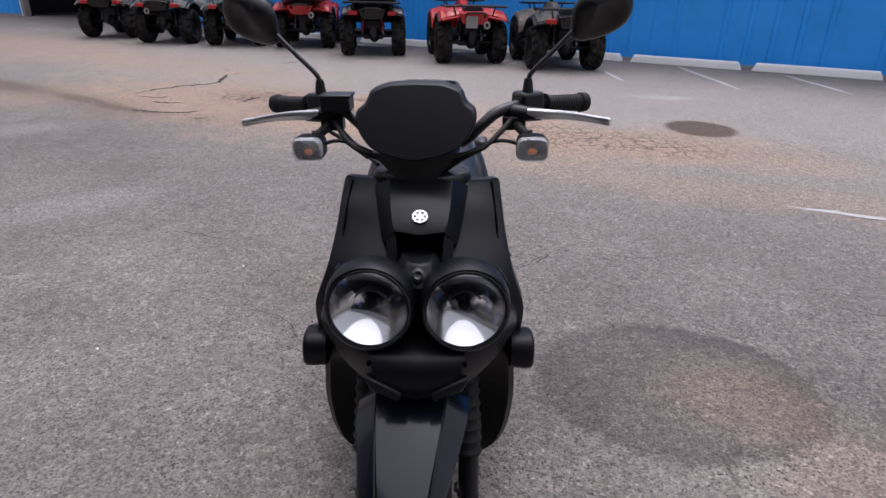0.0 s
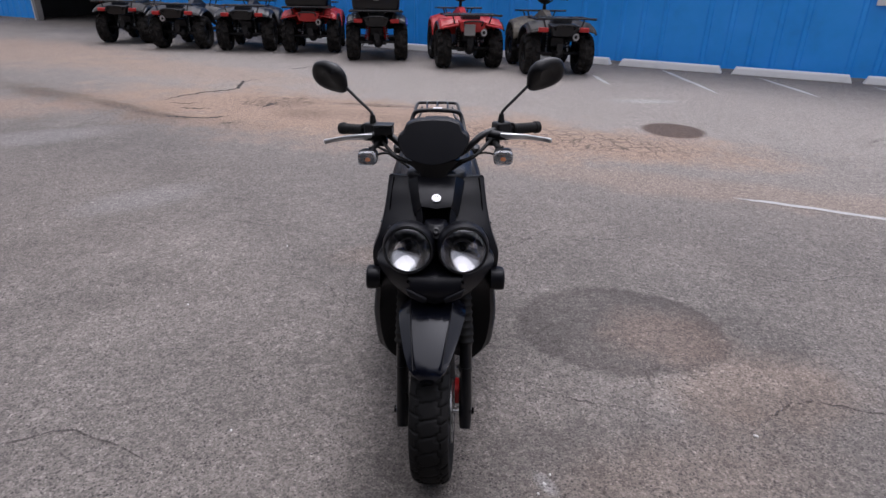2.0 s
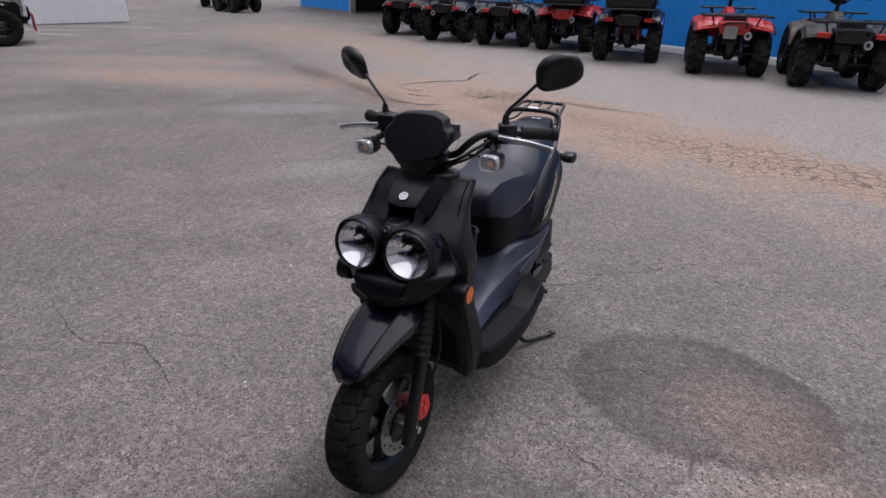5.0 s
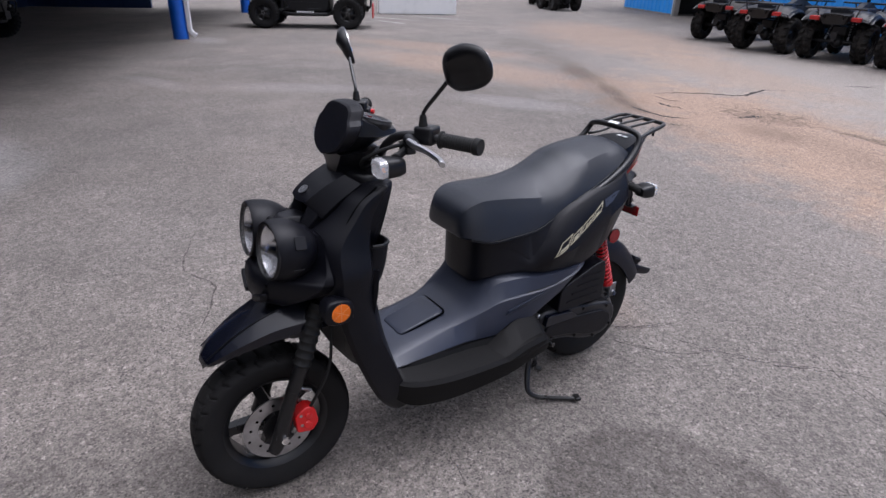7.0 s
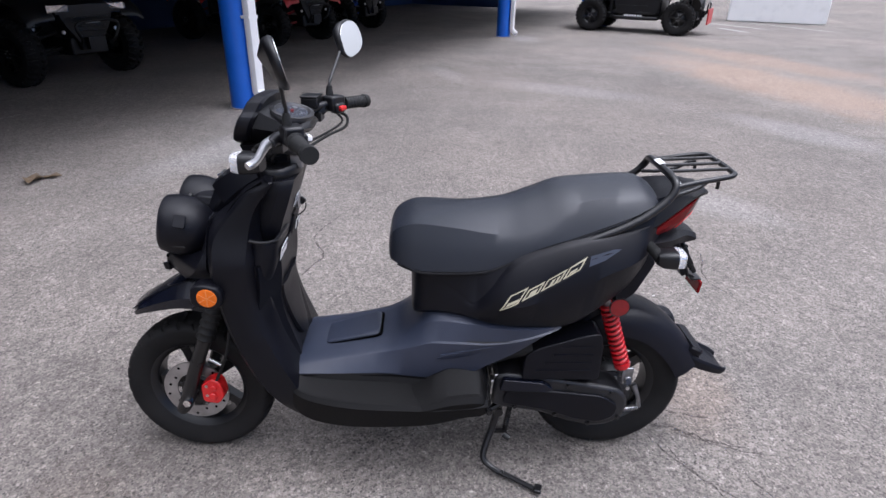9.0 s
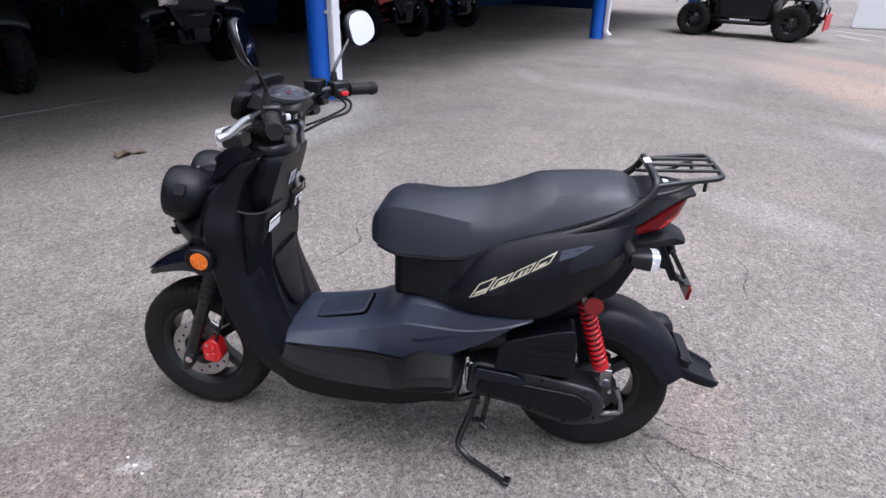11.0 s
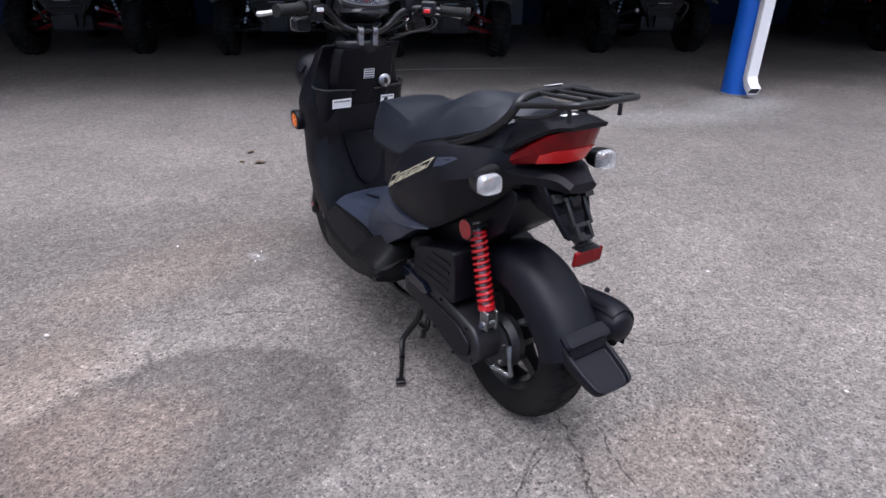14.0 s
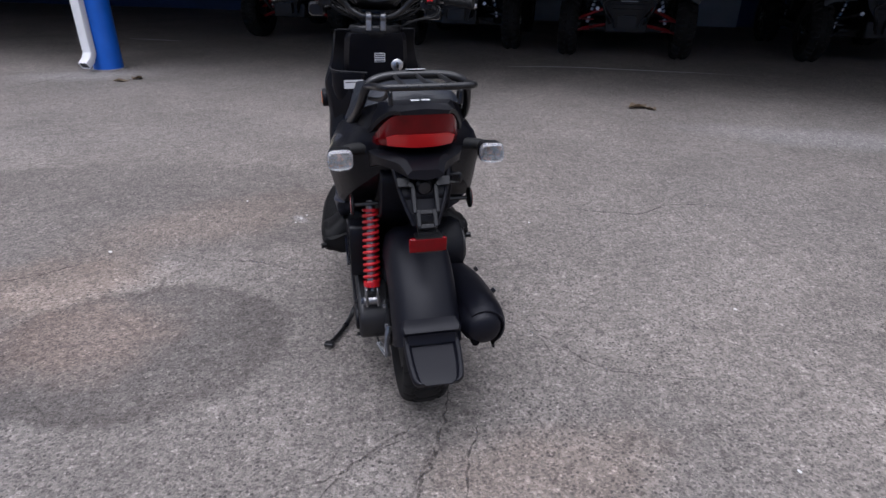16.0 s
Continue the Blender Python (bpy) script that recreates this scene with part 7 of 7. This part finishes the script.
    if pipe:
        px = pipe * 0.20
        ex = part("silencer", tube([(px, 0.25, 0.52), (px, 0.0, 0.54), (px, -0.36, 0.56)], [0.045, 0.07, 0.065], 18, 3), CAST, q)
        part("tail_pipe", merge(turned([(0.028, 0.0), (0.052, 0.0), (0.052, 0.02), (0.028, 0.02)], 20, Matrix.Translation((px, -0.36, 0.56)) @ pose(0, 0, 0, 0, 0, -90), closed=True)), ALLOY, ex, "bright round exhaust end")
    if plate:
        part("number_plate", box(-0.06, -0.425, 0.60, 0.19, 0.012, 0.16), plate, q, "blank pale plate", bevel=0.004)
    if box_top:
        cb = part("cargo_box", loft(fair([[(x * k, y0 + (y - 0.0) * k, z) for x, y in rounded([(-0.44, -0.34), (0.44, -0.34), (0.44, 0.30), (-0.44, 0.30)], 0.07)] for z, k, y0 in ((0.82, 0.90, -0.1), (0.86, 0.97, -0.1), (1.02, 1.0, -0.1), (1.14, 0.97, -0.1), (1.22, 0.86, -0.1))], 2)), SATIN, q, "black moulded cargo box", sharp=40)
        part("box_latch", box(0, -0.452, 1.0, 0.10, 0.02, 0.05), ALLOY, cb, bevel=0.004)
        part("box_seam", merge(box(0, -0.1, 1.03, 0.895, 0.655, 0.012)), DARK_WALL, cb)
    return q


QUADS = (((-7.70, 12.87), 3, "weathered dark quad bike with rusty frame and red lamps", RUSTY, BLACK_METAL, dict(springs=BLACK_METAL)),
         ((-5.97, 11.86), 0, "dark grey quad bike with black racks", FAIRING, BLACK_METAL, dict(pipe=-1)),
         ((-4.44, 11.65), 6, "dark grey quad bike with red tail lamps", FAIRING, BLACK_METAL, dict()),
         ((-2.98, 11.50), 4, "red quad bike with black cargo box", RED_PLASTIC, BLACK_METAL, dict(box_top=True, pipe=1, lamps=None)),
         ((-1.43, 10.35), 6, "black quad bike with blue trim, cargo box and red springs", SATIN, BLACK_METAL, dict(box_top=True, springs=RED_PAINT, trim=BLUE_PLASTIC)),
         ((0.37, 9.43), 8, "red quad bike with black racks and blank plate", RED_PLASTIC, BLACK_METAL, dict(plate=CONCRETE_GREY, pipe=1, lamps=None)),
         ((1.90, 8.80), 6, "camouflage quad bike with red tail lamps", RUSTY, SATIN, dict(pipe=1, front=CAMO)),
         ((-17.9, 17.5), 70, "dark quad bike near the far shed corner", FAIRING, BLACK_METAL, dict()),
         ((-19.6, 18.6), 40, "dark quad bike at the lot's far side", FAIRING, BLACK_METAL, dict()),
         ((-21.9, 19.8), 40, "dark grey quad bike at the lot's far side", FAIRING, BLACK_METAL, dict()))
for (x, y), turn, text, body, rack, extra in QUADS:
    atv(pose(x, y, 0, 0, 0, turn) @ Matrix.Diagonal((1.03, 1.13, 1.16, 1)), text, body, rack, **extra)


def utv(at, label, body, arms, group="side-by-sides under the canopy", length=2.05, grille=SATIN, tag=None, doors=False):
    """A side-by-side; its front axle over the origin, its nose towards y."""
    u = thing("side_by_side", label, "utility vehicle", group, at)
    wheels(u, [(s * 0.70, y, 0.37, UTV_TYRE, UTV_RIM, True, 0) for s in (1, -1) for y in (0.0, -length)])
    part("chassis", merge(box(0, -length / 2, 0.36, 0.90, length + 0.2, 0.10), box(0, 0.08, 0.42, 0.50, 0.55, 0.20)), SATIN, u, bevel=0.02)
    for s in (1, -1):
        for y in (0.0, -length):
            for z0, z1 in ((0.43, 0.58), (0.30, 0.38)):
                part("control_arm", merge(tube([(s * 0.20, y + 0.20, z1 + 0.03), (s * 0.45, y + 0.08, (z0 + z1) / 2 + 0.01), (s * 0.62, y, z0)], 0.020, 10, 3), tube([(s * 0.20, y - 0.20, z1 + 0.03), (s * 0.45, y - 0.08, (z0 + z1) / 2 + 0.01), (s * 0.62, y, z0)], 0.020, 10, 3),
                                          box(s * 0.50, y, z0 + 0.015, 0.20, 0.12, 0.014)), arms, u)
            sh = part("shock_absorber", rod((s * 0.48, y, 0.40), (s * 0.34, y - 0.04, 0.92), 0.022), ALLOY, u)
            part("spring", coil((s * 0.47, y, 0.48), (s * 0.35, y - 0.04, 0.88), 0.048, 0.009, 8, 6), BLACK_METAL, sh)
            part("hub", rod((s * 0.55, y, 0.37), (s * 0.66, y, 0.37), 0.06, 14), CAST, u)
            arch = []
            for i in range(11):
                a = radians(165 - 150 * i / 10)
                yy, zz = y + 0.47 * math.cos(a), 0.62 + 0.36 * math.sin(a)
                arch.append([(s * 0.46, yy, zz + 0.06), (s * 0.70, yy, zz + 0.04), (s * 0.80, yy, zz - 0.02), (s * 0.78, yy, zz - 0.04), (s * 0.69, yy, zz + 0.01), (s * 0.46, yy, zz + 0.03)])
            part("fender", loft(arch), body, u, sharp=35)
        part("headlamp", merge(box(s * 0.40, 0.46, 0.86, 0.24, 0.06, 0.07)), CLEAR_RIBBED, u, "slim headlamp", bevel=0.015)
        part("lamp_back", box(s * 0.40, 0.425, 0.86, 0.24, 0.02, 0.075), CHROME, u)
        part("round_reflector", rod((s * 0.36, 0.40, 0.60), (s * 0.36, 0.42, 0.60), 0.022, 14), ALLOY, u)
        part("sill", tube([(s * 0.56, -0.48, 0.36), (s * 0.66, -0.6, 0.34), (s * 0.66, -length + 0.6, 0.34), (s * 0.56, -length + 0.48, 0.36)], 0.045, 12, 4), SATIN, u)
        part("roll_cage", merge(tube([(s * 0.60, -0.10, 0.95), (s * 0.62, -0.45, 1.30), (s * 0.60, -0.75, 1.80), (s * 0.60, -1.5, 1.86), (s * 0.62, -1.85, 1.4), (s * 0.62, -1.95, 0.9)], 0.026, 10, 4), rod((s * 0.60, -1.5, 1.86), (s * 0.62, -1.45, 0.9), 0.024)), BLACK_METAL, u)
        part("seat", merge(box(s * 0.30, -1.12, 0.66, 0.46, 0.50, 0.14), moved(box(0, 0, 0, 0.46, 0.12, 0.62), Matrix.Translation((s * 0.30, -1.42, 0.98)) @ pose(0, 0, 0, 12, 0, 0))), VINYL, u, bevel=0.04)
        if doors:
            part("door", prism(rounded([(-0.52, 0.42), (-length + 0.62, 0.42), (-length + 0.50, 0.80), (-length + 0.52, 1.02), (-0.60, 1.0), (-0.42, 0.75)], 0.06), s * 0.66, s * 0.70), SATIN, u, "black half door", bevel=0.012)
            part("door_trim", merge(box(s * 0.705, -0.82, 0.47, 0.006, 0.34, 0.022), box(s * 0.703, -1.08, 0.62, 0.004, 0.7, 0.01)), STICKER if tag is None else tag, u)
    if doors:
        for s in (1, -1):
            for i in range(7):
                part("name_block", box(s * 0.703, -0.86 - 0.062 * i, 0.395, 0.006, 0.045, 0.038), STICKER, u, "white lettering block")
    else:
        part("name_strip", box(0, 0.475, 0.70, 0.20, 0.008, 0.025), STICKER, u, "white lettering strip")
    part("bumper", merge(tube([(-0.20, 0.46, 0.44), (-0.24, 0.54, 0.52), (-0.26, 0.55, 0.70), (0.26, 0.55, 0.70), (0.24, 0.54, 0.52), (0.20, 0.46, 0.44)], 0.018, 12), box(0, 0.46, 0.46, 0.22, 0.06, 0.14)), SATIN, u)
    part("grille", loft(fair(halves([[(0, 0.44, z), (w, 0.40, z), (w + 0.04, 0.20, z), (0, 0.15, z)] for z, w in ((0.38, 0.14), (0.50, 0.18), (0.66, 0.30), (0.80, 0.36))]), 2)), grille, u, "dark grille and skid plate", sharp=30)
    for i in range(4):
        part("grille_bar", box(0, 0.445, 0.60 + 0.05 * i, 0.36 + 0.06 * i, 0.02, 0.014), SATIN, u, bevel=0.004)
    part("hood", loft(fair(halves([[(0, y, zb), (w, y, zb), (w + 0.01, y, zb + 0.03), (w * 0.6, y, zt - 0.01), (0, y, zt)] for y, w, zb, zt in ((0.46, 0.44, 0.80, 0.90), (0.3, 0.50, 0.80, 0.96), (0.0, 0.52, 0.82, 1.04), (-0.35, 0.56, 0.85, 1.10), (-0.5, 0.56, 0.86, 1.08))]), 3)), body, u, sharp=32)
    part("tub", merge(box(0, -1.05, 0.45, 1.22, 1.1, 0.09), box(0, -0.50, 0.70, 1.10, 0.10, 0.55), box(0, -1.62, 0.70, 1.16, 0.10, 0.50)), SATIN, u, bevel=0.03)
    part("bed", merge(box(0, -2.08, 0.86, 1.24, 0.86, 0.06), box(0, -2.50, 1.0, 1.24, 0.05, 0.26), box(0.60, -2.08, 1.0, 0.05, 0.86, 0.26), box(-0.60, -2.08, 1.0, 0.05, 0.86, 0.26)), body, u, bevel=0.015)
    part("roof", box(0, -1.12, 1.90, 1.18, 0.86, 0.05), SATIN, u, bevel=0.02)
    part("steering_wheel", moved(turned([(0.15, -0.012), (0.165, 0.0), (0.15, 0.012), (0.138, 0.0)], 28, pose(0, 0, 0, 0, 62, 90), closed=True), Matrix.Translation((0.30, -0.72, 1.02))), GRIP, u)
    return u


# the satin black bodies take the canopy's shade into their colour
SIDES = ((3.80, -6.88 + 3.73, 0, "side-by-side with dark body and red suspension arms", SATIN, ARM_RED_SHADED, SATIN),
         (1.23, -6.72 + 3.73, 2, "black side-by-side with dark suspension arms", SATIN, BLACK_METAL, SATIN),
         (-0.96, -6.46 + 3.73, 0, "black and red side-by-side with red suspension arms", SATIN, ARM_RED_SHADED, SATIN),
         (-3.92, -6.80 + 3.73, 2, "gunmetal side-by-side with red trim", SATIN, BLACK_METAL, SATIN),
         (-8.50, -6.75 + 3.73, -2, "red side-by-side parked deep under the canopy", RED_PLASTIC, ARM_RED_SHADED, SATIN),
         (-11.2, -7.10 + 3.73, 3, "blue side-by-side with blue suspension arms", BLUE_PLASTIC, BLUE_PLASTIC, SATIN))
for x, y, turn, text, body, arms, grille in SIDES:
    utv(SOUTH @ pose(x, y - 0.05, 0, 0, 0, turn), text, body, arms, grille=grille)
black_rig = utv(Matrix.Translation((-13.78, 5.98, 0)) @ pose(0, 0, 0, 0, 0, -28.5), "black side-by-side with half doors parked on the lot", SATIN, BLACK_METAL, "side-by-sides on the lot", 2.05, doors=True, tag=FAIRING)
part("front_flap", box(0, 0.60, 0.42, 0.9, 0.03, 0.34), RED_PLASTIC, black_rig, "red front panel", bevel=0.01)
